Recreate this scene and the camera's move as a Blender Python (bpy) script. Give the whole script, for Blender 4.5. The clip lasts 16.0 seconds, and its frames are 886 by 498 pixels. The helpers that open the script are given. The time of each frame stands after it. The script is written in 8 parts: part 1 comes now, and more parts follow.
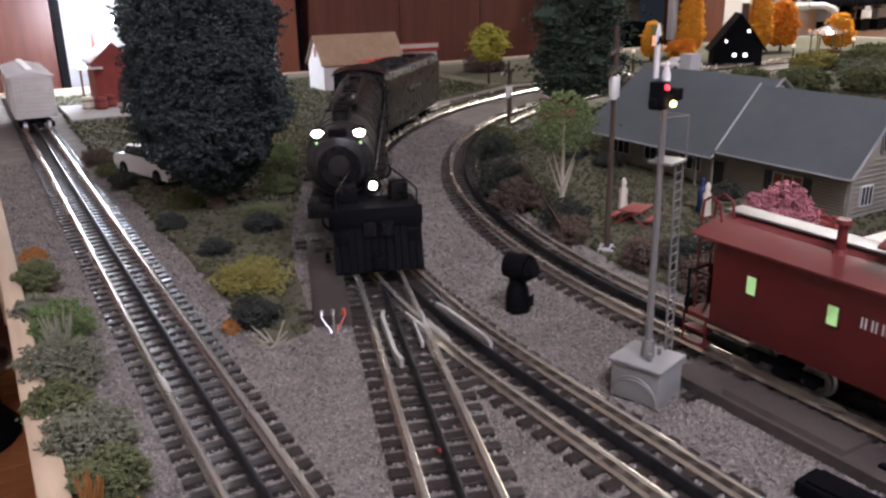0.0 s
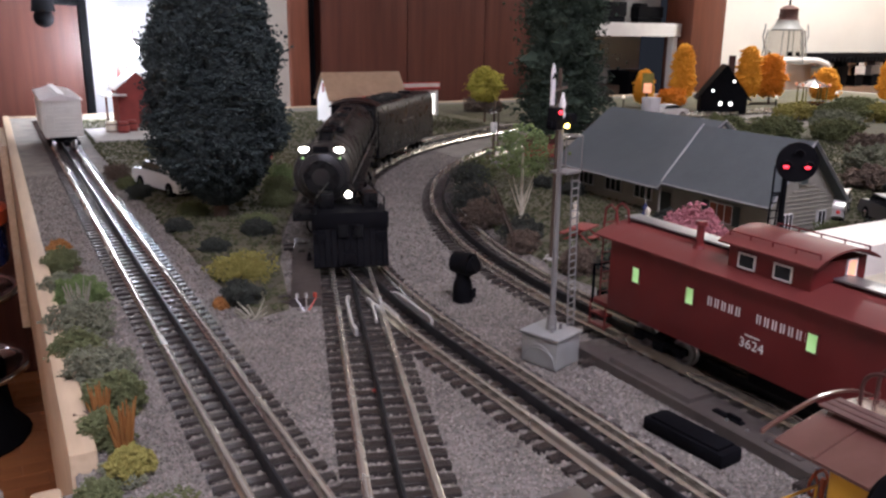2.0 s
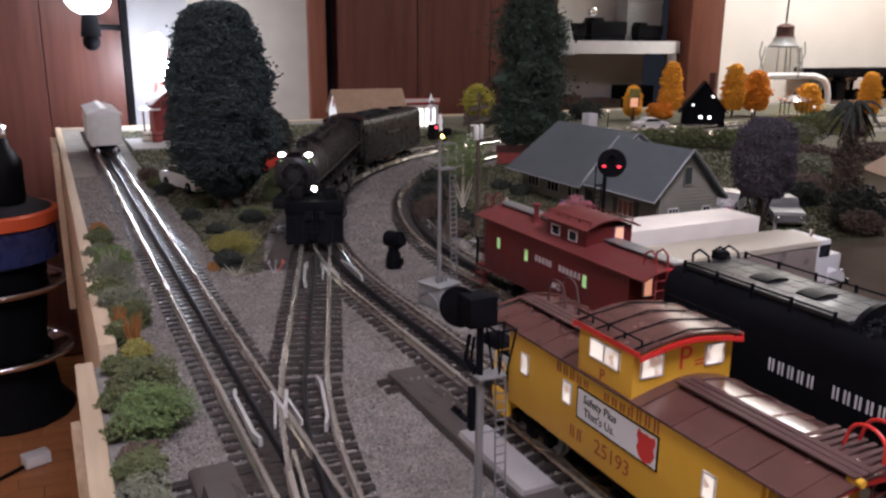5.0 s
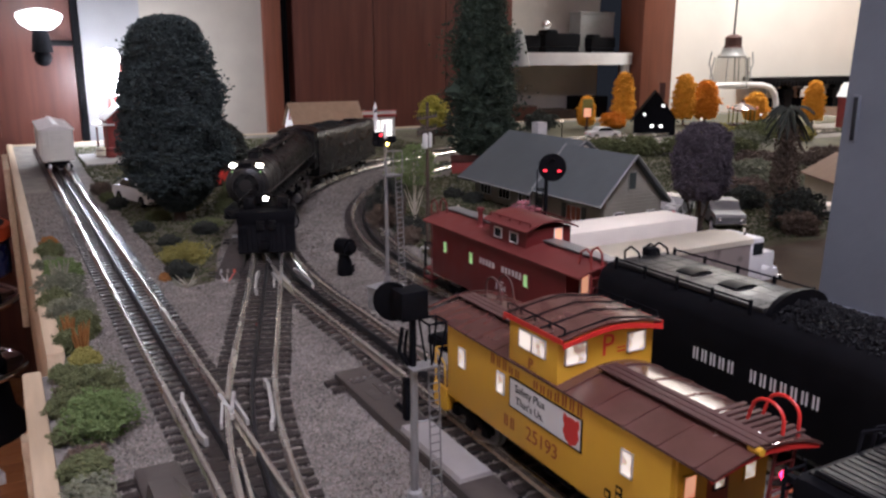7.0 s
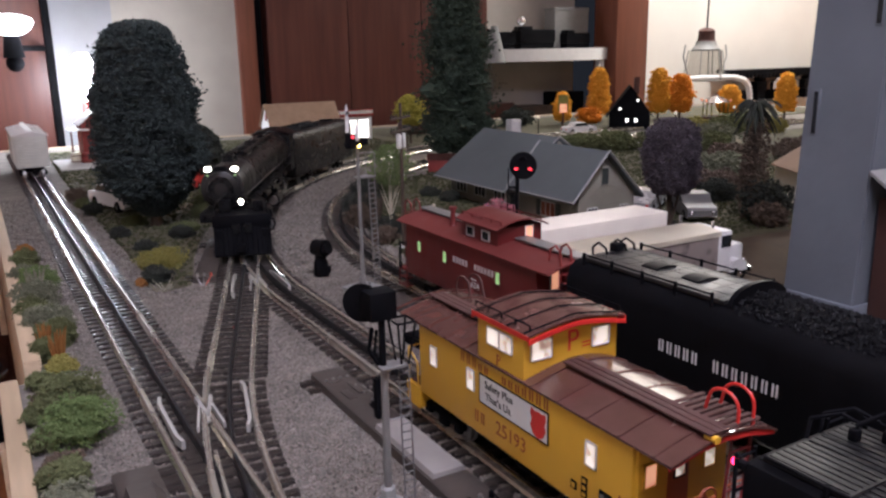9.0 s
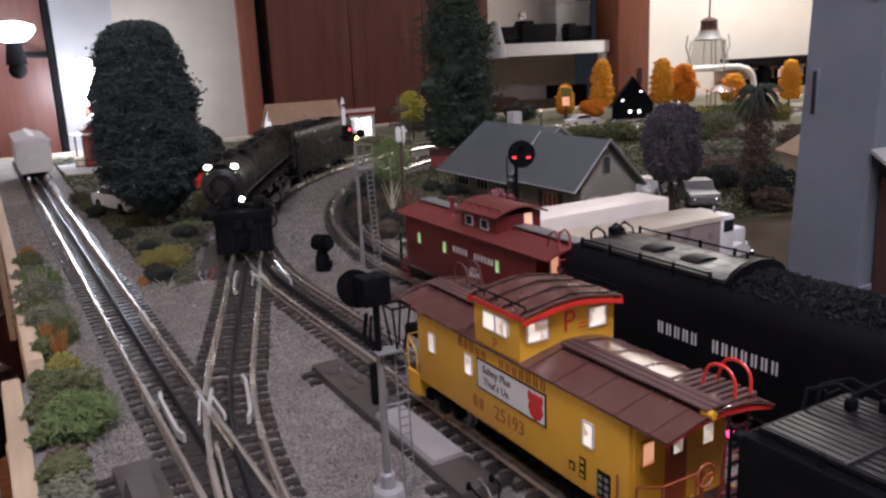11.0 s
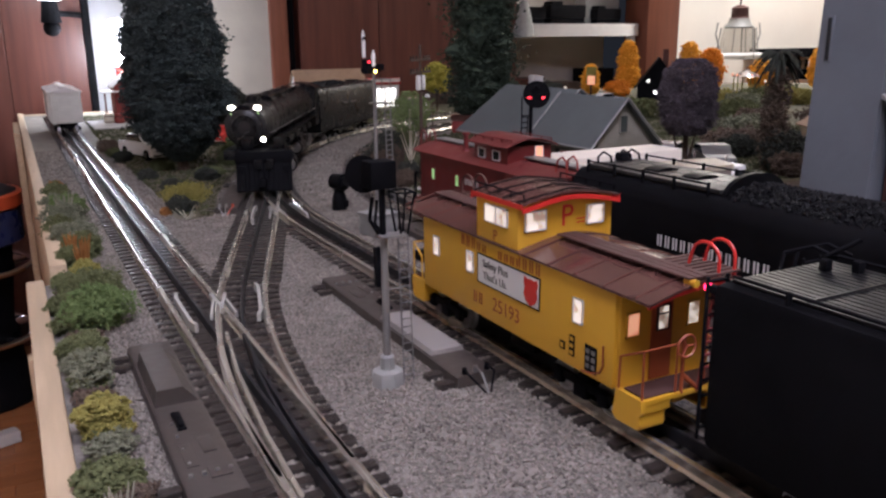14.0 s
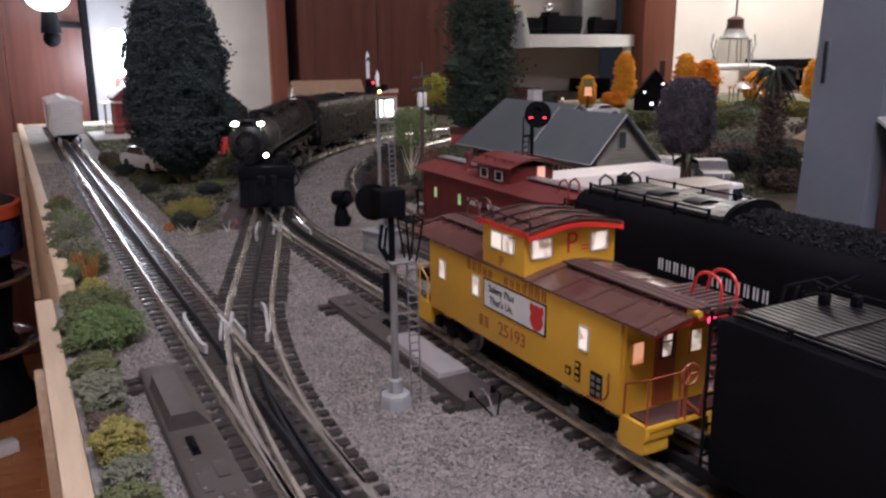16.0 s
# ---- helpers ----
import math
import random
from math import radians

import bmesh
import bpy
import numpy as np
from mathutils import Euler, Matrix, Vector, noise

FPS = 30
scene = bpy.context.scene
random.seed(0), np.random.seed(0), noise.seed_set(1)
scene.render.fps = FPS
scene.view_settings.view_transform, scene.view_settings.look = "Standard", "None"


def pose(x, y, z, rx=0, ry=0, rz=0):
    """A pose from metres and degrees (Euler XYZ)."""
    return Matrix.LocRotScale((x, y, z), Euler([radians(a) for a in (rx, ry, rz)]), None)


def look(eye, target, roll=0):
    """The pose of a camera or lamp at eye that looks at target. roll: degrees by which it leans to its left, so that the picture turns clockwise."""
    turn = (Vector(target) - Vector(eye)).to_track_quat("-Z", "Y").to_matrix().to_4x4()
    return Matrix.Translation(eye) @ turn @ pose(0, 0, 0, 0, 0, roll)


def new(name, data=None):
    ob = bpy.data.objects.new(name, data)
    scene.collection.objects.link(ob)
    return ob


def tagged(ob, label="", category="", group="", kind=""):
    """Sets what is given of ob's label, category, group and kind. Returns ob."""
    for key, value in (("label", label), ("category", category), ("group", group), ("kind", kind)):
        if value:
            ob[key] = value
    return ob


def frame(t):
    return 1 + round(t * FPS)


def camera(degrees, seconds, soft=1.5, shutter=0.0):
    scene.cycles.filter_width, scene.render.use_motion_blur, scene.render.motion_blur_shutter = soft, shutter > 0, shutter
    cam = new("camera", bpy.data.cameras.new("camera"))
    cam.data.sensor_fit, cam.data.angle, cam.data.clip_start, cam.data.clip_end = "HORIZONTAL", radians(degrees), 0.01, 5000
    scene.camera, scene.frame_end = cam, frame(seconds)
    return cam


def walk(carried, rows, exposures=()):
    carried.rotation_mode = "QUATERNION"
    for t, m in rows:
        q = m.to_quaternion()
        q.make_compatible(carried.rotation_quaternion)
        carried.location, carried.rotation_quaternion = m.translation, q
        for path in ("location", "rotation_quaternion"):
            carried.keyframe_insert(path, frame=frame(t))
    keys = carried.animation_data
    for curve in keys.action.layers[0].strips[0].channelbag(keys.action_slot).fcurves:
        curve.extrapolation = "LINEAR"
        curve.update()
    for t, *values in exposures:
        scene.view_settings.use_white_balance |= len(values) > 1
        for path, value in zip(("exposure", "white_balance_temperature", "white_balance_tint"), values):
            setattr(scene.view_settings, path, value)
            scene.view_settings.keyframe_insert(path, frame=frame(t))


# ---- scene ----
cam = camera(57.8, 16.0, soft=2.5)
PATH = [
    (0, (-0.063, 0.687, 0.203), (0.884, 2.333, -0.424), -1.1),
    (0.5, (-0.066, 0.669, 0.205), (0.874, 2.327, -0.403), -1.2),
    (1, (-0.072, 0.647, 0.208), (0.865, 2.314, -0.378), -0.7),
    (1.5, (-0.076, 0.623, 0.204), (0.865, 2.299, -0.349), 0.2),
    (2, (-0.08, 0.571, 0.203), (0.856, 2.258, -0.326), 0.7),
    (2.5, (-0.089, 0.489, 0.205), (0.839, 2.183, -0.314), 0.2),
    (3, (-0.097, 0.421, 0.195), (0.818, 2.133, -0.284), 1.1),
    (3.2, (-0.098, 0.408, 0.199), (0.81, 2.121, -0.292), 1.7),
    (5.3, (-0.08, 0.331, 0.229), (0.772, 2.07, -0.273), 0.4),
    (5.5, (-0.073, 0.336, 0.223), (0.79, 2.072, -0.267), -0.0),
    (6, (-0.078, 0.322, 0.224), (0.817, 2.044, -0.259), 0.1),
    (6.5, (-0.079, 0.314, 0.224), (0.835, 2.028, -0.251), 0.1),
    (7, (-0.081, 0.309, 0.225), (0.855, 2.012, -0.246), -0.0),
    (7.5, (-0.085, 0.305, 0.227), (0.876, 1.995, -0.243), 0.1),
    (8, (-0.089, 0.304, 0.228), (0.896, 1.98, -0.241), 0.3),
    (8.5, (-0.084, 0.3, 0.23), (0.898, 1.976, -0.244), -0.3),
    (11, (-0.072, 0.294, 0.221), (0.883, 1.984, -0.26), -2.5),
    (11.5, (-0.078, 0.29, 0.221), (0.888, 1.969, -0.279), -2.1),
    (12, (-0.081, 0.286, 0.22), (0.876, 1.964, -0.299), -2.0),
    (12.5, (-0.085, 0.282, 0.212), (0.867, 1.964, -0.304), -1.3),
    (13, (-0.083, 0.277, 0.199), (0.851, 1.972, -0.307), -1.1),
    (13.5, (-0.081, 0.27, 0.184), (0.837, 1.976, -0.314), -0.9),
    (14, (-0.079, 0.264, 0.174), (0.825, 1.976, -0.328), -0.6),
    (14.5, (-0.081, 0.264, 0.174), (0.821, 1.976, -0.332), -0.4),
    (15, (-0.083, 0.262, 0.18), (0.819, 1.974, -0.324), -0.5),
    (15.5, (-0.085, 0.262, 0.183), (0.823, 1.974, -0.313), -0.5),
    (16, (-0.088, 0.261, 0.187), (0.828, 1.971, -0.3), -0.4),
]
walk(cam, [(t, look(eye, target, roll)) for t, eye, target, roll in PATH], [(0.0, 0.22, 5900, 11), (3.0, 0.15, 5900, 11), (5.5, -0.08, 5900, 11), (8.5, -0.05, 5900, 11), (11.0, -0.01, 5900, 11), (13.0, -0.04, 5900, 11), (16.0, -0.06, 5900, 11)])

# ---------------------------------------------------------------- world and light
world = bpy.data.worlds.new("world")
scene.world = world
world.use_nodes = True
world.node_tree.nodes["Background"].inputs[0].default_value = (0.75, 0.8, 1.0, 1)
world.node_tree.nodes["Background"].inputs[1].default_value = 0.02


def area_light(name, eye, target, size, size_y, watts, colour):
    data = bpy.data.lights.new(name, "AREA")
    data.shape, data.size, data.size_y, data.energy, data.color = "RECTANGLE", size, size_y, watts, colour
    ob = new(name, data)
    ob.matrix_world = look(eye, target)
    return ob


def point_light(name, at, radius, watts, colour):
    data = bpy.data.lights.new(name, "POINT")
    data.shadow_soft_size, data.energy, data.color = radius, watts, colour
    ob = new(name, data)
    ob.location = at
    return ob


# ---------------------------------------------------------------- materials
def rgba(c):
    return (c[0], c[1], c[2], 1.0)


def material(name, low, high=None, rough=0.6, metal=0.0, scale=40.0, bump=0.0, bump_scale=None, spec=0.5, detail=6.0, stretch=None, island=0.0, coat=0.0, wear=None, object_random=0.0):
    """Two colours mixed by noise at two scales, with fine relief."""
    m = bpy.data.materials.new(name)
    m.use_nodes = True
    nt = m.node_tree
    b = nt.nodes["Principled BSDF"]
    high = high or low
    tex = nt.nodes.new("ShaderNodeTexCoord")
    mapping = nt.nodes.new("ShaderNodeMapping")
    nt.links.new(tex.outputs["Object"], mapping.inputs[0])
    if stretch:
        mapping.inputs["Scale"].default_value = stretch
    n1 = nt.nodes.new("ShaderNodeTexNoise")
    n1.inputs["Scale"].default_value, n1.inputs["Detail"].default_value = scale, detail
    n2 = nt.nodes.new("ShaderNodeTexNoise")
    n2.inputs["Scale"].default_value, n2.inputs["Detail"].default_value = scale * 0.13, 3.0
    for n in (n1, n2):
        nt.links.new(mapping.outputs[0], n.inputs["Vector"])
    add = nt.nodes.new("ShaderNodeMath")
    add.operation = "ADD"
    nt.links.new(n1.outputs[0], add.inputs[0])
    nt.links.new(n2.outputs[0], add.inputs[1])
    last = add.outputs[0]
    if island or object_random:
        geo = nt.nodes.new("ShaderNodeNewGeometry" if island else "ShaderNodeObjectInfo")
        k = nt.nodes.new("ShaderNodeMath")
        k.operation = "MULTIPLY_ADD"
        nt.links.new(geo.outputs["Random Per Island" if island else "Random"], k.inputs[0])
        k.inputs[1].default_value = island or object_random
        nt.links.new(last, k.inputs[2])
        last = k.outputs[0]
    ramp = nt.nodes.new("ShaderNodeMapRange")
    spread = island or object_random
    ramp.inputs["From Min"].default_value, ramp.inputs["From Max"].default_value = 0.72, 1.28 + spread
    nt.links.new(last, ramp.inputs[0])
    mix = nt.nodes.new("ShaderNodeMix")
    mix.data_type = "RGBA"
    mix.inputs[6].default_value, mix.inputs[7].default_value = rgba(low), rgba(high)
    nt.links.new(ramp.outputs[0], mix.inputs[0])
    colour = mix.outputs[2]
    if wear:
        wn = nt.nodes.new("ShaderNodeTexNoise")
        wn.inputs["Scale"].default_value, wn.inputs["Detail"].default_value = wear[1], 8.0
        nt.links.new(tex.outputs["Object"], wn.inputs["Vector"])
        wr = nt.nodes.new("ShaderNodeMapRange")
        wr.inputs["From Min"].default_value, wr.inputs["From Max"].default_value = wear[2], wear[2] + 0.12
        nt.links.new(wn.outputs[0], wr.inputs[0])
        wm = nt.nodes.new("ShaderNodeMix")
        wm.data_type = "RGBA"
        wm.inputs[7].default_value = rgba(wear[0])
        nt.links.new(wr.outputs[0], wm.inputs[0])
        nt.links.new(colour, wm.inputs[6])
        colour = wm.outputs[2]
    nt.links.new(colour, b.inputs["Base Color"])
    b.inputs["Metallic"].default_value = metal
    b.inputs["Specular IOR Level"].default_value = spec
    b.inputs["Coat Weight"].default_value = coat
    rr = nt.nodes.new("ShaderNodeMapRange")
    rr.inputs["From Min"].default_value, rr.inputs["From Max"].default_value = 0.3, 0.7
    rr.inputs["To Min"].default_value, rr.inputs["To Max"].default_value = max(0.02, rough - 0.08), min(1.0, rough + 0.08)
    nt.links.new(n1.outputs[0], rr.inputs[0])
    nt.links.new(rr.outputs[0], b.inputs["Roughness"])
    if bump:
        bn = nt.nodes.new("ShaderNodeTexNoise")
        bn.inputs["Scale"].default_value, bn.inputs["Detail"].default_value = bump_scale or scale * 2, 5.0
        nt.links.new(mapping.outputs[0], bn.inputs["Vector"])
        bp = nt.nodes.new("ShaderNodeBump")
        bp.inputs["Strength"].default_value, bp.inputs["Distance"].default_value = 0.8, bump
        nt.links.new(bn.outputs[0], bp.inputs["Height"])
        nt.links.new(bp.outputs[0], b.inputs["Normal"])
    return m


def glow(name, colour, strength, dim=None, scale=120.0):
    """A surface that gives off light; with dim, noise paints darker patches into the glow in place of an interior."""
    m = bpy.data.materials.new(name)
    m.use_nodes = True
    nt = m.node_tree
    b = nt.nodes["Principled BSDF"]
    if dim:
        tex, n, mix, rr = (nt.nodes.new("ShaderNode" + k) for k in ("TexCoord", "TexNoise", "Mix", "MapRange"))
        nt.links.new(tex.outputs["Object"], n.inputs["Vector"])
        n.inputs["Scale"].default_value, n.inputs["Detail"].default_value = scale, 2.0
        rr.inputs["From Min"].default_value, rr.inputs["From Max"].default_value = 0.36, 0.52
        nt.links.new(n.outputs[0], rr.inputs[0])
        mix.data_type = "RGBA"
        mix.inputs[6].default_value, mix.inputs[7].default_value = rgba(dim), rgba(colour)
        nt.links.new(rr.outputs[0], mix.inputs[0])
        nt.links.new(mix.outputs[2], b.inputs["Emission Color"])
        b.inputs["Roughness"].default_value = 0.1
    b.inputs["Base Color"].default_value = rgba(colour)
    if not dim:
        b.inputs["Emission Color"].default_value = rgba(colour)
    b.inputs["Emission Strength"].default_value = strength
    return m


def glass(name, colour, rough=0.05):
    m = bpy.data.materials.new(name)
    m.use_nodes = True
    b = m.node_tree.nodes["Principled BSDF"]
    b.inputs["Base Color"].default_value = rgba(colour)
    b.inputs["Roughness"].default_value = rough
    b.inputs["Transmission Weight"].default_value = 1.0
    b.inputs["IOR"].default_value = 1.1
    return m


BALLAST = material("ballast", (0.125, 0.112, 0.097), (0.235, 0.213, 0.185), 0.95, scale=300, bump=0.0012, bump_scale=420)
STONES = material("ballast stones", (0.066, 0.056, 0.046), (0.335, 0.302, 0.262), 0.95, scale=500, island=0.9)
EARTH = material("earth and turf", (0.060, 0.053, 0.034), (0.108, 0.102, 0.056), 0.95, scale=60, bump=0.002, bump_scale=250)
SAND = material("tan earth", (0.070, 0.050, 0.034), (0.115, 0.083, 0.056), 0.95, scale=50, bump=0.001, bump_scale=220)
TIE = material("tie plastic", (0.017, 0.0135, 0.012), (0.038, 0.030, 0.025), 0.38, scale=260, bump=0.0004, stretch=(1, 6, 6), object_random=0.3, spec=0.4)
RAIL = material("nickel rail", (0.64, 0.60, 0.52), (0.74, 0.70, 0.61), 0.24, metal=0.8, scale=14, detail=2.0, stretch=(3, 0.8, 3), spec=0.7)
RAIL_DARK = material("blackened rail", (0.02, 0.02, 0.022), (0.05, 0.05, 0.055), 0.38, metal=0.6, scale=120)
PINE = material("pine board", (0.40, 0.30, 0.19), (0.54, 0.42, 0.28), 0.6, scale=28, stretch=(6, 0.7, 6), bump=0.0003)
BROWN_MATT = material("matt brown roof boards", (0.055, 0.026, 0.022), (0.085, 0.042, 0.036), 0.7, scale=60, spec=0.25)
PANEL = material("dark mahogany panelling", (0.060, 0.017, 0.011), (0.105, 0.032, 0.020), 0.42, scale=9, stretch=(9, 9, 0.5), bump=0.0005, bump_scale=30)
TRIM = material("red-brown wood trim", (0.12, 0.038, 0.02), (0.19, 0.062, 0.033), 0.45, scale=12, stretch=(9, 9, 0.6))
PLASTER = material("cream plaster", (0.40, 0.37, 0.32), (0.47, 0.435, 0.38), 0.85, scale=14, bump=0.0008, bump_scale=60)
PLASTER_WARM = material("warm cream plaster", (0.34, 0.31, 0.265), (0.40, 0.365, 0.315), 0.85, scale=14, bump=0.0008, bump_scale=60)
TRAILER_WHITE = material("warm white trailer paint", (0.72, 0.66, 0.57), (0.80, 0.74, 0.64), 0.45, scale=50)
TRAILER_SIDE = material("mottled grey-brown trailer side", (0.17, 0.14, 0.125), (0.24, 0.20, 0.175), 0.7, scale=40, wear=((0.10, 0.08, 0.07), 60, 0.58))
WHITE_WALL = material("white wall", (0.76, 0.72, 0.64), (0.82, 0.78, 0.70), 0.85, scale=8, bump=0.0005, bump_scale=70)
# greyed so that the lamp's light does not burn out the white strip
STRIP_GREY = material("white strip toned to grey", (0.27, 0.275, 0.29), (0.34, 0.345, 0.36), 0.6, scale=10, bump=0.0004, bump_scale=60)
FROG = material("pale cast metal", (0.46, 0.45, 0.42), (0.58, 0.57, 0.53), 0.4, metal=0.35, scale=90)
PARQUET = material("orange parquet", (0.32, 0.115, 0.04), (0.50, 0.21, 0.08), 0.35, scale=14, stretch=(1, 5, 1), object_random=0.5)
BLACK = material("black paint", (0.0032, 0.0032, 0.0040), (0.0060, 0.0060, 0.0072), 0.5, scale=80, spec=0.07)
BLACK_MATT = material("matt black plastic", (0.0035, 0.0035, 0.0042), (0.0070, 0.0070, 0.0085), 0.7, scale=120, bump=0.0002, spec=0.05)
DECK_DARK = material("dark tender deck", (0.006, 0.006, 0.0065), (0.012, 0.0118, 0.012), 0.42, scale=80, spec=0.14)
LOCO_BLACK = material("engine black", (0.0042, 0.0043, 0.0048), (0.0090, 0.0092, 0.0100), 0.30, scale=110, spec=0.20, wear=((0.013, 0.013, 0.014), 45, 0.64))
GRAPHITE = material("graphite smokebox", (0.013, 0.0125, 0.012), (0.025, 0.024, 0.023), 0.34, scale=90, spec=0.3)
DECK_GREY = material("grey tender deck", (0.014, 0.0135, 0.0135), (0.026, 0.025, 0.025), 0.42, scale=80, spec=0.28)
DULL_ORANGE = material("faded orange foliage", (0.20, 0.085, 0.025), (0.34, 0.16, 0.05), 0.95, scale=200, island=0.5, spec=0.15)
PALE_CAR = material("pale boxcar paint", (0.60, 0.60, 0.55), (0.70, 0.70, 0.64), 0.5, scale=60)
MOTOR_COVER = material("warm grey motor cover", (0.25, 0.235, 0.225), (0.30, 0.285, 0.27), 0.36, scale=90, bump=0.0001)
STEEL = material("dull steel", (0.30, 0.30, 0.30), (0.45, 0.45, 0.45), 0.35, metal=0.9, scale=90)
CHROME = material("chrome", (0.7, 0.7, 0.72), (0.8, 0.8, 0.82), 0.12, metal=1.0, scale=20)
OXIDE = material("oxide red paint", (0.100, 0.0105, 0.010), (0.132, 0.0155, 0.0145), 0.5, scale=60, spec=0.4)
OXIDE_ROOF = material("oxide red roof", (0.105, 0.019, 0.017), (0.145, 0.030, 0.026), 0.55, scale=60, spec=0.4)
YELLOW = material("armour yellow paint", (0.58, 0.315, 0.020), (0.66, 0.37, 0.030), 0.42, scale=50)
BROWN_ROOF = material("brown roof paint", (0.075, 0.033, 0.027), (0.105, 0.048, 0.039), 0.20, scale=60, spec=0.8)
BRIGHT_RED = material("bright red paint", (0.52, 0.025, 0.018), (0.6, 0.035, 0.028), 0.4, scale=50)
WHITE = material("white paint", (0.66, 0.65, 0.63), (0.74, 0.73, 0.71), 0.45, scale=50)
CREAM = material("cream paint", (0.66, 0.60, 0.47), (0.74, 0.68, 0.55), 0.5, scale=60)
GREY_PLASTIC = material("grey plastic", (0.20, 0.20, 0.192), (0.26, 0.26, 0.248), 0.5, scale=90, bump=0.0001)
MACHINE = material("brown-grey switch motor", (0.046, 0.038, 0.033), (0.072, 0.060, 0.052), 0.5, scale=150, bump=0.0002)
SILVER = material("silver paint", (0.18, 0.176, 0.17), (0.25, 0.245, 0.235), 0.42, metal=0.35, scale=90)
SLATE = material("blue-grey roof", (0.078, 0.090, 0.093), (0.106, 0.119, 0.121), 0.75, scale=70, bump=0.0003, bump_scale=300)
SIDING = material("tan siding", (0.26, 0.245, 0.20), (0.33, 0.31, 0.255), 0.7, scale=60)
SHUTTER = material("dark green shutter", (0.03, 0.04, 0.035), (0.045, 0.055, 0.05), 0.6, scale=90)
TOWER_GREY = material("blue-grey tower", (0.108, 0.122, 0.142), (0.140, 0.156, 0.180), 0.65, scale=20, bump=0.0006, bump_scale=90)
FOREST = material("dark conifer foliage", (0.027, 0.038, 0.036), (0.062, 0.077, 0.074), 0.95, scale=140, island=0.4, spec=0.2)
PINE_GREEN = material("pine foliage", (0.026, 0.040, 0.029), (0.070, 0.094, 0.064), 0.95, scale=140, island=0.4, spec=0.2)
LEAF = material("light green foliage", (0.085, 0.125, 0.045), (0.20, 0.25, 0.10), 0.9, scale=200, island=0.5, spec=0.2)
MOSS = material("moss green foliage", (0.080, 0.090, 0.040), (0.140, 0.155, 0.072), 0.95, scale=200, island=0.35, spec=0.12)
BRIGHT_MOSS = material("bright green foliage", (0.090, 0.132, 0.045), (0.155, 0.205, 0.080), 0.95, scale=200, island=0.35, spec=0.12)
OLIVE = material("grey-green lichen", (0.115, 0.120, 0.078), (0.195, 0.20, 0.138), 0.95, scale=200, island=0.35, spec=0.12)
MUSTARD = material("mustard yellow foliage", (0.155, 0.140, 0.035), (0.290, 0.260, 0.075), 0.95, scale=200, island=0.5, spec=0.2)
YELLOW_LEAF = material("yellow-green foliage", (0.24, 0.22, 0.03), (0.46, 0.42, 0.08), 0.95, scale=200, island=0.5, spec=0.2)
ORANGE_LEAF = material("orange foliage", (0.58, 0.19, 0.015), (0.80, 0.32, 0.03), 0.9, scale=200, island=0.5, spec=0.2)
GOLD_LEAF = material("golden foliage", (0.66, 0.29, 0.02), (0.88, 0.45, 0.05), 0.9, scale=200, island=0.5, spec=0.2)
PINK = material("pink blossom", (0.30, 0.10, 0.115), (0.52, 0.235, 0.26), 0.95, scale=200, island=0.5, spec=0.2)
PURPLE = material("dull purple foliage", (0.044, 0.037, 0.044), (0.115, 0.096, 0.110), 0.95, scale=200, island=0.5, spec=0.2)
DARK_BUSH = material("dark bush", (0.024, 0.027, 0.022), (0.055, 0.060, 0.048), 0.95, scale=200, island=0.5, spec=0.2)
BROWN_BUSH = material("dry brown brush", (0.05, 0.035, 0.025), (0.14, 0.10, 0.07), 0.95, scale=200, island=0.6)
TURF = material("turf tufts", (0.036, 0.040, 0.020), (0.088, 0.090, 0.046), 0.95, scale=200, island=0.5, spec=0.12)
PALE_STALK = material("pale dry stalks", (0.20, 0.19, 0.14), (0.30, 0.285, 0.215), 0.8, scale=100)
DULL_SILVER = material("dull silver paint", (0.12, 0.118, 0.115), (0.17, 0.165, 0.16), 0.5, metal=0.2, scale=90)
BARK = material("bark", (0.045, 0.03, 0.02), (0.09, 0.06, 0.042), 0.9, scale=150, stretch=(4, 4, 1), bump=0.0006)
PALE_BARK = material("pale bark", (0.42, 0.38, 0.28), (0.58, 0.53, 0.42), 0.85, scale=120)
CAR_SILVER = material("silver car paint", (0.40, 0.40, 0.40), (0.50, 0.50, 0.49), 0.25, metal=0.4, scale=60)
DARK_GLASS = material("dark glass", (0.012, 0.014, 0.016), (0.02, 0.022, 0.025), 0.08, scale=10)
COAL = material("coal", (0.003, 0.003, 0.0036), (0.008, 0.008, 0.009), 0.6, scale=300, island=0.5, spec=0.15)
LENS_DARK = material("dark lens", (0.02, 0.005, 0.005), (0.03, 0.01, 0.01), 0.1, scale=10)
BLUE_PAINT = material("dark blue paint", (0.02, 0.03, 0.10), (0.03, 0.045, 0.14), 0.3, scale=40)
RUST_RED = material("rust red lettering", (0.24, 0.050, 0.016), (0.32, 0.070, 0.024), 0.5, scale=60)
BRICK_RED = material("barn red paint", (0.20, 0.028, 0.022), (0.28, 0.045, 0.035), 0.6, scale=60)
TAN_ROOF = material("tan roof", (0.26, 0.17, 0.105), (0.34, 0.23, 0.15), 0.8, scale=70, bump=0.0003)
ORANGE_PLASTIC = material("orange plastic", (0.65, 0.10, 0.03), (0.72, 0.13, 0.045), 0.4, scale=20)
FABRIC = material("black seat fabric", (0.008, 0.008, 0.011), (0.018, 0.018, 0.022), 0.9, scale=300, bump=0.0004)
WIRE_RED = material("red wire", (0.45, 0.07, 0.04), None, 0.5)
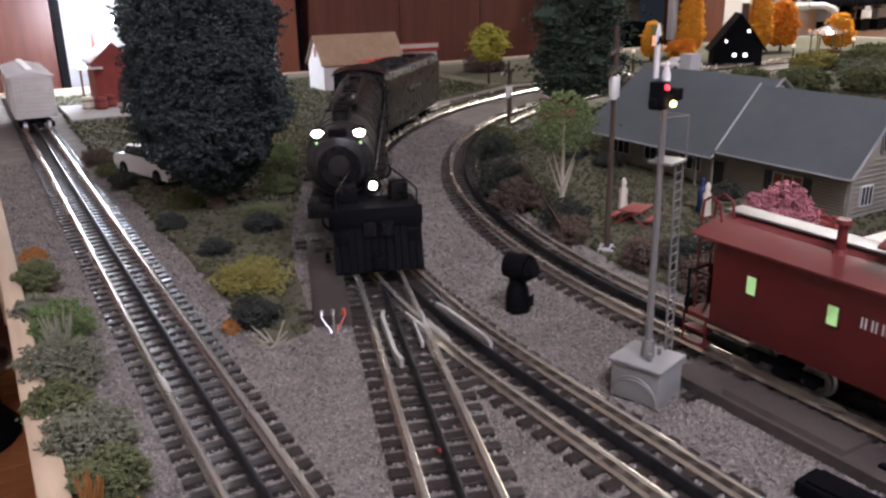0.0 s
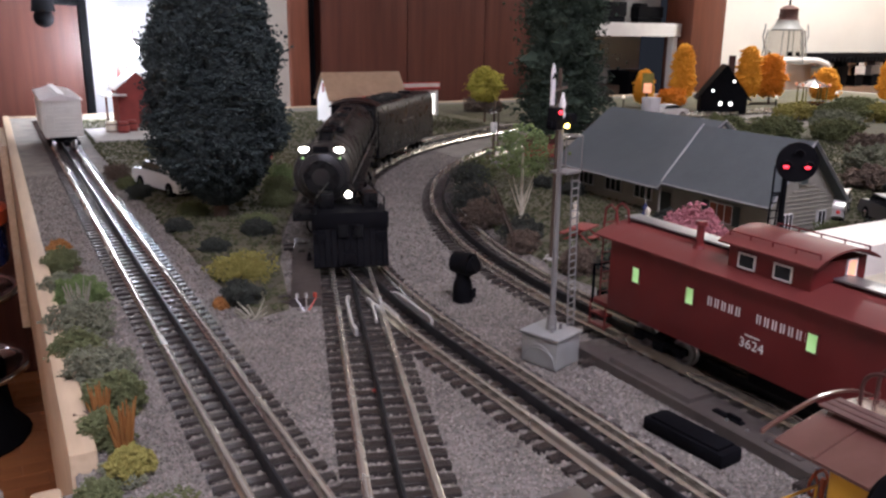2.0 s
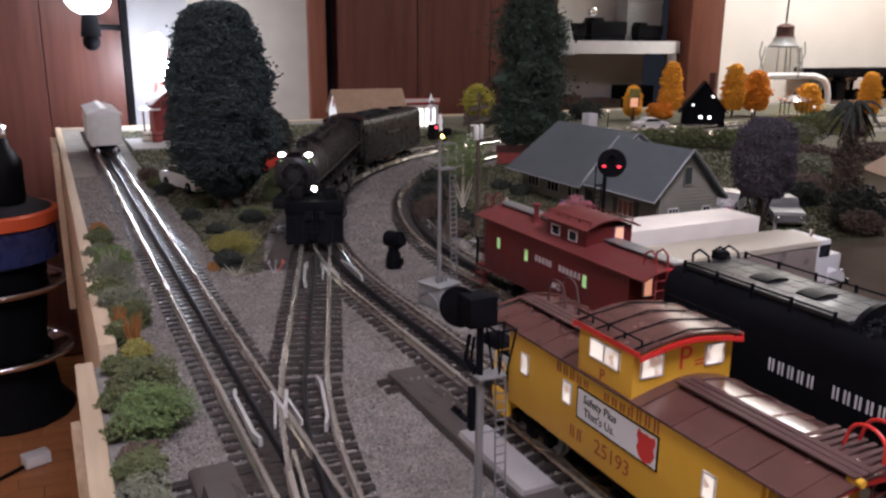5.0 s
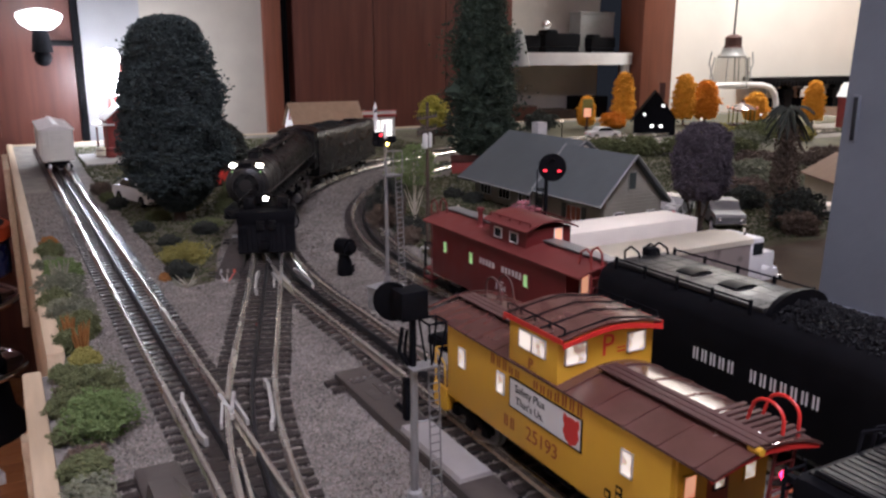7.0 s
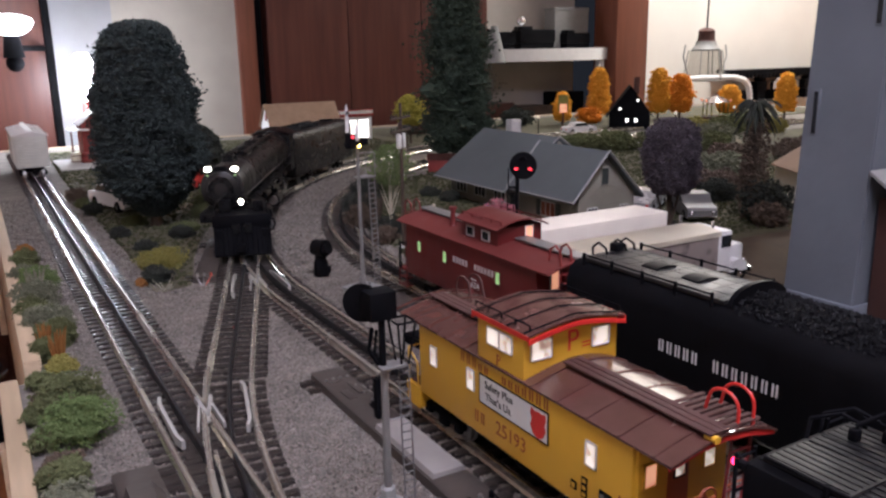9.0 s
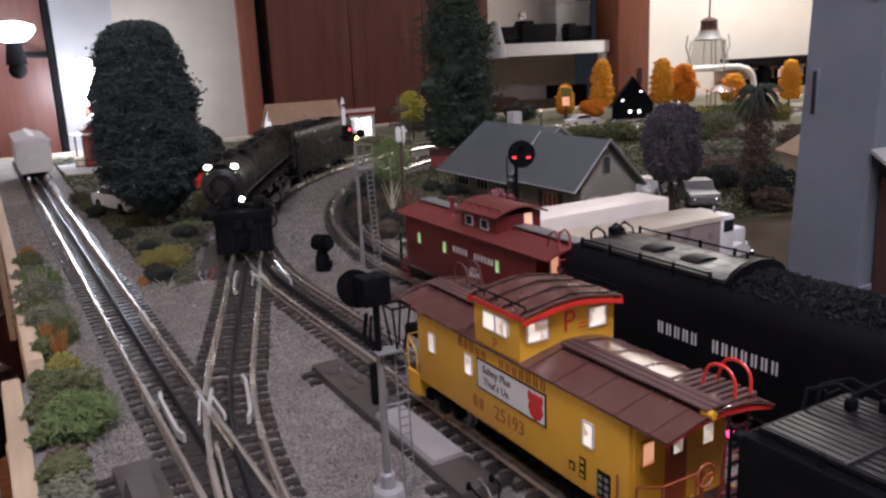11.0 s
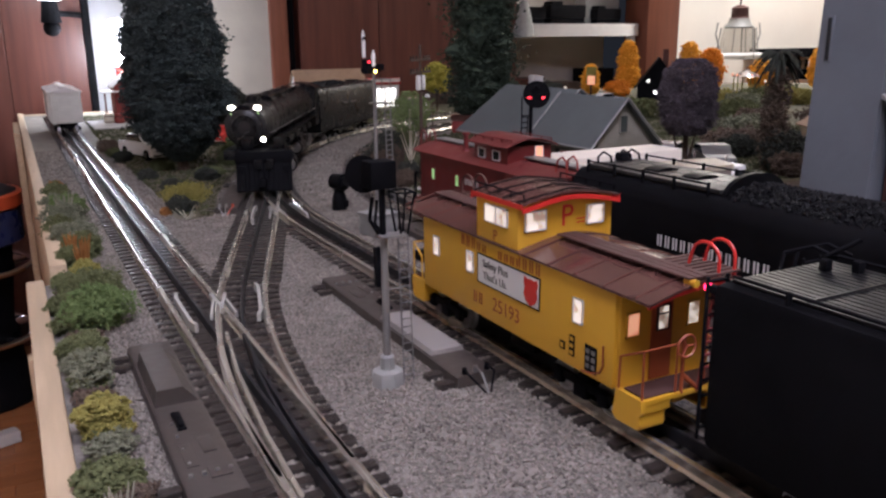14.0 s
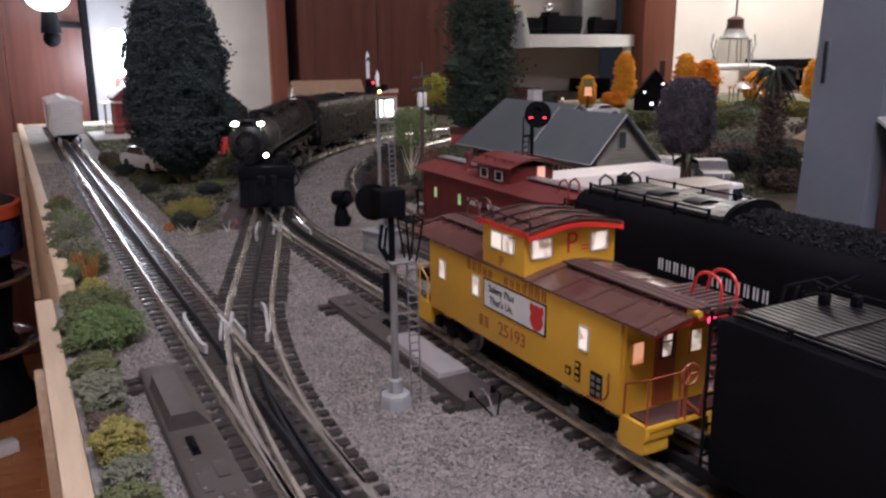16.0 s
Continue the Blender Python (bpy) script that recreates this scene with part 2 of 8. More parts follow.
CONCRETE = material("pale concrete", (0.38, 0.37, 0.35), (0.48, 0.47, 0.45), 0.85, scale=80, bump=0.0003)
LIT_WARM = glow("lit warm window", (1.0, 0.46, 0.26), 0.65, (0.50, 0.18, 0.09), 70)
LIT_CREAM = glow("lit cream window", (1.0, 0.85, 0.69), 0.72, (0.12, 0.075, 0.05), 150)
LIT_GREEN = glow("lit green window", (0.50, 0.85, 0.34), 0.38, (0.20, 0.34, 0.10), 70)
LODGE_GLOW = glow("bright lodge window", (1.0, 0.95, 0.85), 4.0)
HEADLIGHT = glow("headlight", (1.0, 0.90, 0.72), 14.0)
RED_LAMP = glow("red lamp", (1.0, 0.02, 0.09), 9.0)
RED_LED = glow("red signal lamp", (1.0, 0.04, 0.06), 3.0)
AMBER_LED = glow("amber signal lamp", (1.0, 0.60, 0.12), 14.0)
BULB = glow("bulb glass", (1.0, 0.97, 0.97), 90.0)
SCONCE = glow("lit frosted glass", (1.0, 0.97, 0.96), 10.0)


# ---------------------------------------------------------------- mesh helpers
def mesh_of(name, bm, mat, smooth=False):
    me = bpy.data.meshes.new(name)
    bm.normal_update()
    bm.to_mesh(me)
    bm.free()
    me.materials.append(mat)
    if smooth:
        me.shade_smooth()
        me.set_sharp_from_angle(angle=radians(38))
    return me


def part(name, bm, mat, parent, label="", smooth=True):
    """One mesh object under a thing or a part."""
    ob = new(name, mesh_of(name, bm, mat, smooth))
    ob.parent = parent
    if label:
        ob["label"] = label
    return ob


def thing(name, label, category, at=(0, 0, 0), turn=0.0, group="", kind=""):
    ob = new(name)
    ob.empty_display_size = 0.01
    ob.matrix_world = pose(*at, 0, 0, turn)
    return tagged(ob, label, category, group, kind)


def solid(name, bm, mat, label, category, kind="", group="", smooth=True):
    ob = new(name, mesh_of(name, bm, mat, smooth))
    return tagged(ob, label, category, group, kind)


def box(bm, c, s, bevel=0.0, m=None):
    """A box of size s about c."""
    r = bmesh.ops.create_cube(bm, size=1.0)
    vs = r["verts"]
    bmesh.ops.scale(bm, vec=s, verts=vs)
    if bevel:
        es = list({e for v in vs for e in v.link_edges})
        r = bmesh.ops.bevel(bm, geom=es, offset=bevel, segments=2, affect="EDGES", profile=0.6)
        vs = list({v for f in r["faces"] for v in f.verts} | {v for v in vs if v.is_valid})
    if m is not None:
        bmesh.ops.transform(bm, matrix=m, verts=vs)
    bmesh.ops.translate(bm, vec=c, verts=vs)
    return bm


def boxes(*items, bevel=0.0):
    bm = bmesh.new()
    for c, s in items:
        box(bm, c, s, bevel)
    return bm


def rod(bm, a, b, r, r2=None, seg=8):
    """A round bar from a to b."""
    a, b = Vector(a), Vector(b)
    d = b - a
    m = Matrix.Translation((a + b) / 2) @ d.to_track_quat("Z", "Y").to_matrix().to_4x4()
    bmesh.ops.create_cone(bm, cap_ends=True, segments=seg, radius1=r, radius2=r if r2 is None else r2, depth=d.length, matrix=m)
    return bm


def rods(pts, r, seg=6):
    """One bent round bar through the given points."""
    pts = [Vector(p) for p in pts]
    bm = bmesh.new()
    rings = []
    side = None
    for i, p in enumerate(pts):
        d = (pts[min(i + 1, len(pts) - 1)] - pts[max(i - 1, 0)]).normalized()
        side = d.orthogonal() if side is None else side - d * side.dot(d)
        side.normalize()
        up = d.cross(side)
        rings.append([bm.verts.new(p + (side * math.cos(a) + up * math.sin(a)) * r) for a in [math.tau * k / seg for k in range(seg)]])
    for lo, hi in zip(rings, rings[1:]):
        for k in range(seg):
            bm.faces.new((lo[k], lo[(k + 1) % seg], hi[(k + 1) % seg], hi[k]))
    bm.faces.new(list(reversed(rings[0])))
    bm.faces.new(rings[-1])
    bmesh.ops.recalc_face_normals(bm, faces=bm.faces)
    return bm


def turned(profile, seg=20, m=None):
    """A body of revolution about z: (radius, height) pairs."""
    bm = bmesh.new()
    rings = []
    for r, z in profile:
        rings.append([bm.verts.new((max(r, 1e-5) * math.cos(i * math.tau / seg), max(r, 1e-5) * math.sin(i * math.tau / seg), z)) for i in range(seg)])
    for lo, hi in zip(rings, rings[1:]):
        for i in range(seg):
            bm.faces.new((lo[i], lo[(i + 1) % seg], hi[(i + 1) % seg], hi[i]))
    bm.faces.new(list(reversed(rings[0])))
    bm.faces.new(rings[-1])
    if m is not None:
        bmesh.ops.transform(bm, matrix=m, verts=bm.verts)
    return bm


def extruded(outline, a, b, axis="y"):
    """A prism: outline of pairs, drawn out from a to b along axis (y: pairs are x, z; x: pairs are y, z; z: pairs are x, y)."""
    bm = bmesh.new()
    put = {"y": lambda p, k: (p[0], k, p[1]), "x": lambda p, k: (k, p[0], p[1]), "z": lambda p, k: (p[0], p[1], k)}[axis]
    lo = [bm.verts.new(put(p, a)) for p in outline]
    hi = [bm.verts.new(put(p, b)) for p in outline]
    n = len(outline)
    for i in range(n):
        bm.faces.new((lo[i], lo[(i + 1) % n], hi[(i + 1) % n], hi[i]))
    bm.faces.new(list(reversed(lo)))
    bm.faces.new(hi)
    bmesh.ops.recalc_face_normals(bm, faces=bm.faces)
    return bm


def swept(path, outline, closed_ends=True):
    """outline (across, up) carried along a level path of (x, y, z)."""
    bm = bmesh.new()
    rings = []
    n = len(path)
    for i, p in enumerate(path):
        a, b = path[max(i - 1, 0)], path[min(i + 1, n - 1)]
        d = Vector((b[0] - a[0], b[1] - a[1], 0)).normalized()
        right = Vector((d.y, -d.x, 0))
        rings.append([bm.verts.new(Vector(p) + right * u + Vector((0, 0, v))) for u, v in outline])
    k = len(outline)
    for lo, hi in zip(rings, rings[1:]):
        for i in range(k):
            bm.faces.new((lo[i], lo[(i + 1) % k], hi[(i + 1) % k], hi[i]))
    if closed_ends:
        bm.faces.new(rings[0])
        bm.faces.new(list(reversed(rings[-1])))
    bmesh.ops.recalc_face_normals(bm, faces=bm.faces)
    return bm


OCT = np.array([(1, 0, 0), (-1, 0, 0), (0, 1, 0), (0, -1, 0), (0, 0, 1), (0, 0, -1)], float)
OCT_F = np.array([(0, 2, 4), (2, 1, 4), (1, 3, 4), (3, 0, 4), (2, 0, 5), (1, 2, 5), (3, 1, 5), (0, 3, 5)])


def crumbs(name, mat, points, sizes, rng, parent=None, flat=1.0, jitter=0.35):
    """Many small irregular lumps joined into one mesh."""
    points = np.asarray(points, float)
    n = len(points)
    v = OCT[None] * (1 + jitter * rng.uniform(-1, 1, (n, 6, 3))) + jitter * rng.uniform(-1, 1, (n, 6, 3)) * 0.6
    ang = rng.uniform(0, math.tau, n)
    c, s = np.cos(ang)[:, None], np.sin(ang)[:, None]
    x, y = v[..., 0] * c - v[..., 1] * s, v[..., 0] * s + v[..., 1] * c
    v = np.stack([x, y, v[..., 2] * flat], -1) * np.asarray(sizes, float).reshape(n, 1, 1) + points[:, None]
    f = (OCT_F[None] + 6 * np.arange(n)[:, None, None]).reshape(-1, 3)
    me = bpy.data.meshes.new(name)
    me.from_pydata(v.reshape(-1, 3).tolist(), [], f.tolist())
    me.materials.append(mat)
    ob = new(name, me)
    if parent is not None:
        ob.parent = parent
    return ob


def letters(text, size, mat, parent, m, name="lettering", extrude=0.00012, label=""):
    """Raised lettering in the built-in font."""
    cu = bpy.data.curves.new(name, "FONT")
    cu.body, cu.size, cu.extrude, cu.resolution_u = text, size, extrude, 3
    cu.align_x, cu.align_y = "CENTER", "CENTER"
    tmp = bpy.data.objects.new(name, cu)
    scene.collection.objects.link(tmp)
    dg = bpy.context.evaluated_depsgraph_get()
    me = bpy.data.meshes.new_from_object(tmp.evaluated_get(dg))
    bpy.data.objects.remove(tmp)
    bpy.data.curves.remove(cu)
    me.transform(m)
    me.materials.clear()
    me.materials.append(mat)
    ob = new(name, me)
    ob.parent = parent
    if label:
        ob["label"] = label
    return ob


def loose_parts(name, bm, mat, parent, label="", smooth=True):
    """Each connected piece of bm becomes a part of its own."""
    bm.verts.ensure_lookup_table()
    seen, out = set(), []
    for v in bm.verts:
        if v in seen:
            continue
        stack, island = [v], []
        seen.add(v)
        while stack:
            p = stack.pop()
            island.append(p)
            for e in p.link_edges:
                q = e.other_vert(p)
                if q not in seen:
                    seen.add(q)
                    stack.append(q)
        new_bm = bmesh.new()
        twin = {p: new_bm.verts.new(p.co) for p in island}
        for f in {f for p in island for f in p.link_faces}:
            new_bm.faces.new([twin[p] for p in f.verts])
        out.append(part(name, new_bm, mat, parent, label, smooth))
    bm.free()
    return out


def mark_row(counts, size, mat, parent, m, name="lettering_block", gap=0.5, tall=0.82):
    """A line of words as plain upright blocks, one block for each character."""
    total = sum(counts) + gap * 2 * (len(counts) - 1)
    x = -total * size * 0.5
    for count in counts:
        for _ in range(count):
            bm = bmesh.new()
            for k in (0.28, 0.66):
                box(bm, (x + size * k, 0, 0), (size * 0.17, size * tall, 0.0003))
            bmesh.ops.transform(bm, matrix=m, verts=bm.verts)
            part(name, bm, mat, parent, smooth=False)
            x += size
        x += gap * 2 * size

# ---------------------------------------------------------------- room
FLOOR, TOP, BACK = -0.70, 1.60, 2.85
floor = solid("floor", boxes(((1.1, 0.4, FLOOR - 0.035), (6.2, 5.4, 0.06))), PARQUET, "orange-brown parquet floor below the layout", "floor", "structure")
solid("ceiling", boxes(((1.1, 0.4, TOP + 0.03), (6.2, 5.4, 0.06))), WHITE_WALL, "plain white ceiling", "ceiling", "structure")
# unseen south and west walls, white so that bounced light lifts the darks
solid("wall_south", boxes(((1.1, -2.25, 0.45), (6.2, 0.1, 2.3))), WHITE_WALL, "unseen wall, white to bounce fill light", "wall", "structure")
solid("wall_west", boxes(((-1.95, 0.4, 0.45), (0.1, 5.2, 2.3))), WHITE_WALL, "unseen wall, white to bounce fill light", "wall", "structure")
solid("wall_east", boxes(((4.15, 0.4, 0.45), (0.1, 5.2, 2.3))), WHITE_WALL, "white wall", "wall", "structure")


def back_panel(name, x0, x1, mat, label, y=BACK, category="wall", d=0.10):
    return solid(name, boxes((((x0 + x1) / 2, y + d / 2, 0.45), (x1 - x0, d, 2.3))), mat, label, category, "structure")


def boards(parent, x0, x1, width, mat, y):
    n = max(1, round((x1 - x0) / width))
    w = (x1 - x0) / n
    bm = bmesh.new()
    box(bm, (0, 0, 0), (w - 0.003, 0.008, 2.28), 0.001)
    me = mesh_of("board", bm, mat)
    for i in range(n):
        ob = new("board", me)
        ob.parent = parent
        ob.matrix_basis = pose(x0 + (i + 0.5) * w, y - 0.003, 0.45)


w1 = back_panel("wall_north_1", -1.9, 0.128, PANEL, "dark mahogany panelled wall")
boards(w1, -1.9, 0.128, 0.20, PANEL, BACK)
back_panel("wall_north_2", 0.150, 0.312, STRIP_GREY, "wall strip behind the lamp, greyed against its glare")
back_panel("wall_north_3", 0.312, 0.672, PLASTER_WARM, "cream plaster wall")
w4 = back_panel("wall_north_4", 0.770, 1.600, PANEL, "dark mahogany panelled wall")
boards(w4, 0.770, 1.600, 0.277, PANEL, BACK)
back_panel("wall_north_5", 1.600, 2.190, PLASTER, "shadowed cream wall of the shelf niche", BACK + 0.22)
back_panel("wall_north_6", 2.355, 4.1, WHITE_WALL, "brightly lit white wall")
# black sheet set back here, standing in for the gap's shade
back_panel("wall_north_7", 0.728, 0.770, BLACK_MATT, "black sheet for the shade in the gap beside the door trim", BACK + 0.05)
solid("trim", boxes(((0.70, BACK + 0.03, 0.45), (0.056, 0.10, 2.3)), bevel=0.004), TRIM, "red-brown wooden door trim", "trim", "structure")
solid("trim", boxes(((0.139, BACK + 0.03, 0.45), (0.020, 0.09, 2.3)), bevel=0.004), BLACK_MATT, "dark narrow vertical strip", "trim", "structure")
solid("trim", boxes(((2.272, BACK + 0.02, 0.45), (0.166, 0.14, 2.3)), bevel=0.006), TRIM, "red-brown wooden column", "column", "structure")
solid("wall_north_8", boxes(((1.592, BACK + 0.16, 0.45), (0.016, 0.22, 2.3))), PANEL, "dark side of the shelf niche", "wall", "structure")

# parquet blocks where the floor shows
blk = bmesh.new()
box(blk, (0, 0, -0.003), (0.098, 0.048, 0.012), 0.0012)
BLOCK = mesh_of("floor_block", blk, PARQUET)
for i in range(9):
    for j in range(26):
        ob = new("floor_block", BLOCK)
        ob.parent = floor
        ob.matrix_basis = pose(-0.92 + i * 0.1 + 0.05 * (j % 2), 1.55 + j * 0.05, FLOOR)

# layout edge
edge = thing("layout_fascia", "pine boards closing the layout edge", "fascia", kind="structure")
part("far_board", boxes(((-0.0625, 1.80, -0.17), (0.013, 1.68, 0.345)), bevel=0.0015), PINE, edge, "pale pine board")
part("near_board", boxes(((-0.0805, 0.20, -0.18), (0.013, 1.49, 0.352)), bevel=0.002), PINE, edge, "thicker pale pine board")
part("outer_strip", boxes(((-0.0765, 2.35, -0.18), (0.013, 0.30, 0.345)), bevel=0.0015), PINE, edge)
part("post", boxes(((-0.0765, 1.07, -0.40), (0.038, 0.020, 0.58)), bevel=0.002), PINE, edge, "pine leg of the layout")
part("back_board", boxes(((1.367, 2.715, -0.18), (2.868, 0.02, 0.345)), bevel=0.002), PINE, edge)

# lamps of the room
sconce = thing("wall_lamp", "frosted white wall lamp on a black bracket", "lamp", (0.040, 2.66, 0.285))
part("shade", turned([(0.016, 0.0), (0.030, 0.005), (0.046, 0.017), (0.054, 0.032), (0.051, 0.042), (0.028, 0.050), (0.008, 0.053)], 24), SCONCE, sconce, "glowing frosted glass shade")
bm = bmesh.new()
rod(bm, (0, 0, 0.004), (0, 0, -0.055), 0.018, 0.026, 14)
rod(bm, (0, 0, -0.03), (0.05, 0.10, -0.03), 0.008)
rod(bm, (0.05, 0.10, -0.03), (0.085, 0.185, -0.03), 0.008)
bmesh.ops.create_uvsphere(bm, u_segments=14, v_segments=8, radius=0.022, matrix=pose(0, 0, -0.068))
part("bracket", bm, BLACK_MATT, sconce)
lantern = thing("glass_lamp", "bright glass chimney lamp standing on the layout edge", "lamp", (0.197, 2.66, -0.008))
bm = bmesh.new()
bmesh.ops.create_uvsphere(bm, u_segments=20, v_segments=12, radius=0.030, matrix=pose(0, 0, 0.152) @ Matrix.Diagonal((1.35, 1.0, 0.95, 1)))
part("globe", bm, BULB, lantern, "dazzling white globe")
part("chimney", turned([(0.020, 0.18), (0.026, 0.20), (0.027, 0.225), (0.019, 0.243), (0.010, 0.248)], 18), SCONCE, lantern, "glowing glass chimney")
bm = bmesh.new()
rod(bm, (0, 0, 0), (0, 0, 0.125), 0.016, 0.012, 12)
part("stand", bm, BRICK_RED, lantern, "dark red stand")
bm = bmesh.new()
rod(bm, (0.026, -0.004, 0.19), (0.022, -0.004, 0.235), 0.004)
part("handle", bm, BRICK_RED, lantern)
point_light("lamp_glow", (0.19, 2.60, 0.155), 0.035, 6.0, (0.90, 0.91, 1.0))
point_light("sconce_glow", (0.035, 2.55, 0.36), 0.05, 1.2, (1.0, 0.96, 0.95))

fixture = thing("ceiling_light", "long white ceiling light over the layout", "ceiling light", (-0.05, -0.10, TOP))
part("frame", boxes(((0, 0, -0.02), (1.3, 0.7, 0.03)), bevel=0.004), WHITE, fixture)
part("diffuser", boxes(((0, 0, -0.038), (1.24, 0.64, 0.008))), SCONCE, fixture, "glowing white diffuser")
area_light("ceiling_glow", (-0.05, -0.10, TOP - 0.06), (-0.05, 0.0, 0), 1.2, 0.6, 23, (0.932, 0.793, 1.06))
fixture = thing("ceiling_light", "warm ceiling light near the white wall", "ceiling light", (2.75, 2.45, TOP))
part("frame", boxes(((0, 0, -0.02), (0.5, 0.3, 0.03)), bevel=0.004), WHITE, fixture)
part("diffuser", boxes(((0, 0, -0.038), (0.46, 0.26, 0.008))), SCONCE, fixture, "glowing white diffuser")
area_light("far_glow", (2.75, 2.45, TOP - 0.06), (2.75, 2.75, 0.2), 0.44, 0.24, 60, (1.0, 0.91, 0.82))

# niche shelf with dark models
shelf = thing("wall_shelf", "white shelf with a bowed front edge in the niche", "shelf", (1.89, BACK, 0.0))
n = 14
front = [(-0.29 + 0.58 * i / n, -0.055 + 0.05 * (2 * i / n - 1) ** 2 * 1.0) for i in range(n + 1)]
part("board", extruded(front + [(0.29, 0.22), (-0.29, 0.22)], 0.186, 0.232, "z"), WHITE, shelf)
part("support", boxes(((0.275, 0.02, 0.09), (0.022, 0.03, 0.19)), bevel=0.002), WHITE, shelf)
SHELF = "dark models on the niche shelf"
for x, w, h in ((-0.20, 0.13, 0.075), (-0.03, 0.17, 0.085), (0.17, 0.12, 0.07)):
    m = thing("model_engine", "black model locomotive on the white shelf", "model train", (1.89 + x, BACK + 0.06, 0.232), 0, SHELF)
    part("body", boxes(((0, 0, h * 0.55), (w, 0.06, h * 0.6)), ((-w * 0.3, 0, h * 0.85), (w * 0.3, 0.06, h * 0.3)), bevel=0.006), BLACK, m)
    part("running_gear", boxes(((0, 0, h * 0.14), (w * 0.94, 0.05, h * 0.28))), BLACK_MATT, m)
m = thing("model_box", "pale cardboard box on the white shelf", "box", (2.06, BACK + 0.11, 0.232), 0, SHELF)
part("carton", boxes(((0, 0, 0.075), (0.17, 0.07, 0.15)), bevel=0.002), GREY_PLASTIC, m)
part("lid", boxes(((0, 0, 0.152), (0.174, 0.074, 0.012)), bevel=0.002), GREY_PLASTIC, m)
m = thing("cloth_drape", "grey cloth hanging over the shelf end", "cloth", (1.615, BACK - 0.03, 0.185))
part("cloth", turned([(0.012, 0.13), (0.02, 0.10), (0.032, 0.05), (0.042, 0.0), (0.038, -0.004)], 12), GREY_PLASTIC, m)
bm = bmesh.new()
bmesh.ops.create_uvsphere(bm, u_segments=12, v_segments=8, radius=0.018)
m = solid("glass_ornament", bm, CHROME, "small bright ornament on the shelf models", "ornament")
m.location = (1.77, BACK + 0.02, 0.335)
low = thing("storage_shelf", "dim shelf with dark boxes below the niche", "shelf", (1.88, BACK + 0.12, -0.06))
part("board", boxes(((0, 0, 0.01), (0.56, 0.16, 0.02))), PANEL, low)
for x, w, h, mat in ((-0.18, 0.14, 0.07, PANEL), (0.0, 0.16, 0.05, BROWN_BUSH), (0.18, 0.12, 0.10, BLACK_MATT)):
    part("box", boxes(((x, 0, 0.02 + h / 2), (w, 0.12, h)), bevel=0.004), mat, low)

# on the white wall
m = thing("hanging_lantern", "dark glass lantern hanging from a thin rod", "lantern", (2.640, BACK - 0.10, 0.0))
bm = bmesh.new()
rod(bm, (0, 0, 0.29), (0.012, 0, 0.9), 0.0035)
part("rod", bm, BLACK_MATT, m)
part("cap", turned([(0.058, 0.212), (0.060, 0.218), (0.046, 0.234), (0.040, 0.252)], 20), GREY_PLASTIC, m, "pale flared cap")
part("crown", turned([(0.042, 0.252), (0.036, 0.256), (0.034, 0.286), (0.036, 0.292), (0.030, 0.298), (0.012, 0.306)], 12), BROWN_MATT, m, "dark lantern crown")
bm = bmesh.new()
for i in range(6):
    a = math.tau * (i + 0.5) / 6
    rod(bm, (0.090 * math.cos(a), 0.090 * math.sin(a), 0.09), (0.072 * math.cos(a), 0.072 * math.sin(a), 0.215), 0.0022)
    b = a + math.tau / 6
    rod(bm, (0.090 * math.cos(a), 0.090 * math.sin(a), 0.09), (0.090 * math.cos(b), 0.090 * math.sin(b), 0.09), 0.0022)
for s in (-1, 1):
    rod(bm, (s * 0.10, 0, 0.12), (s * 0.13, 0, 0.19), 0.0025)
    rod(bm, (s * 0.13, 0, 0.19), (s * 0.12, 0, 0.235), 0.0025)
loose_parts("cage_bar", bm, GREY_PLASTIC, m)
part("pane", turned([(0.078, 0.092), (0.066, 0.212)], 6), glass("smoky glass", (0.60, 0.59, 0.57)), m)
m = thing("white_tube", "thick white curved tube before the wall", "tube", (0, BACK - 0.16, 0))
pts = [(2.36, 0, 0.098), (2.50, 0, 0.102), (2.66, 0, 0.103), (2.76, 0, 0.100), (2.82, 0, 0.086), (2.85, 0, 0.060), (2.862, 0, 0.02), (2.865, 0, -0.02)]
part("tube", rods(pts, 0.012, 12), WHITE, m)
m = thing("display_shelf", "dark fringed display shelf with grey models", "shelf", (3.2, BACK - 0.06, 0.0))
part("board", boxes(((0, 0, 0.118), (0.82, 0.12, 0.016))), BLACK_MATT, m)
rr = np.random.default_rng(66)
for i in range(34):
    part("fringe", boxes(((-0.40 + i * 0.0245, -0.055, 0.104 - rr.uniform(0, 0.006)), (0.02, 0.012, 0.022)), bevel=0.004), BLACK_MATT, m)
for i, mat in enumerate((GREY_PLASTIC, BLACK_MATT, CHROME, GREY_PLASTIC, BLACK, WHITE)):
    g = thing("shelf_model", "small grey model below the display shelf", "model", (2.90 + i * 0.11, BACK - 0.08, 0.0), 0, "models below the display shelf")
    part("body", boxes(((0, 0, 0.055), (0.07, 0.05, 0.04)), ((0.01, 0, 0.083), (0.04, 0.04, 0.018)), bevel=0.006), mat, g)
    part("stand", boxes(((0, 0, 0.015), (0.05, 0.05, 0.05))), BLACK_MATT, g)

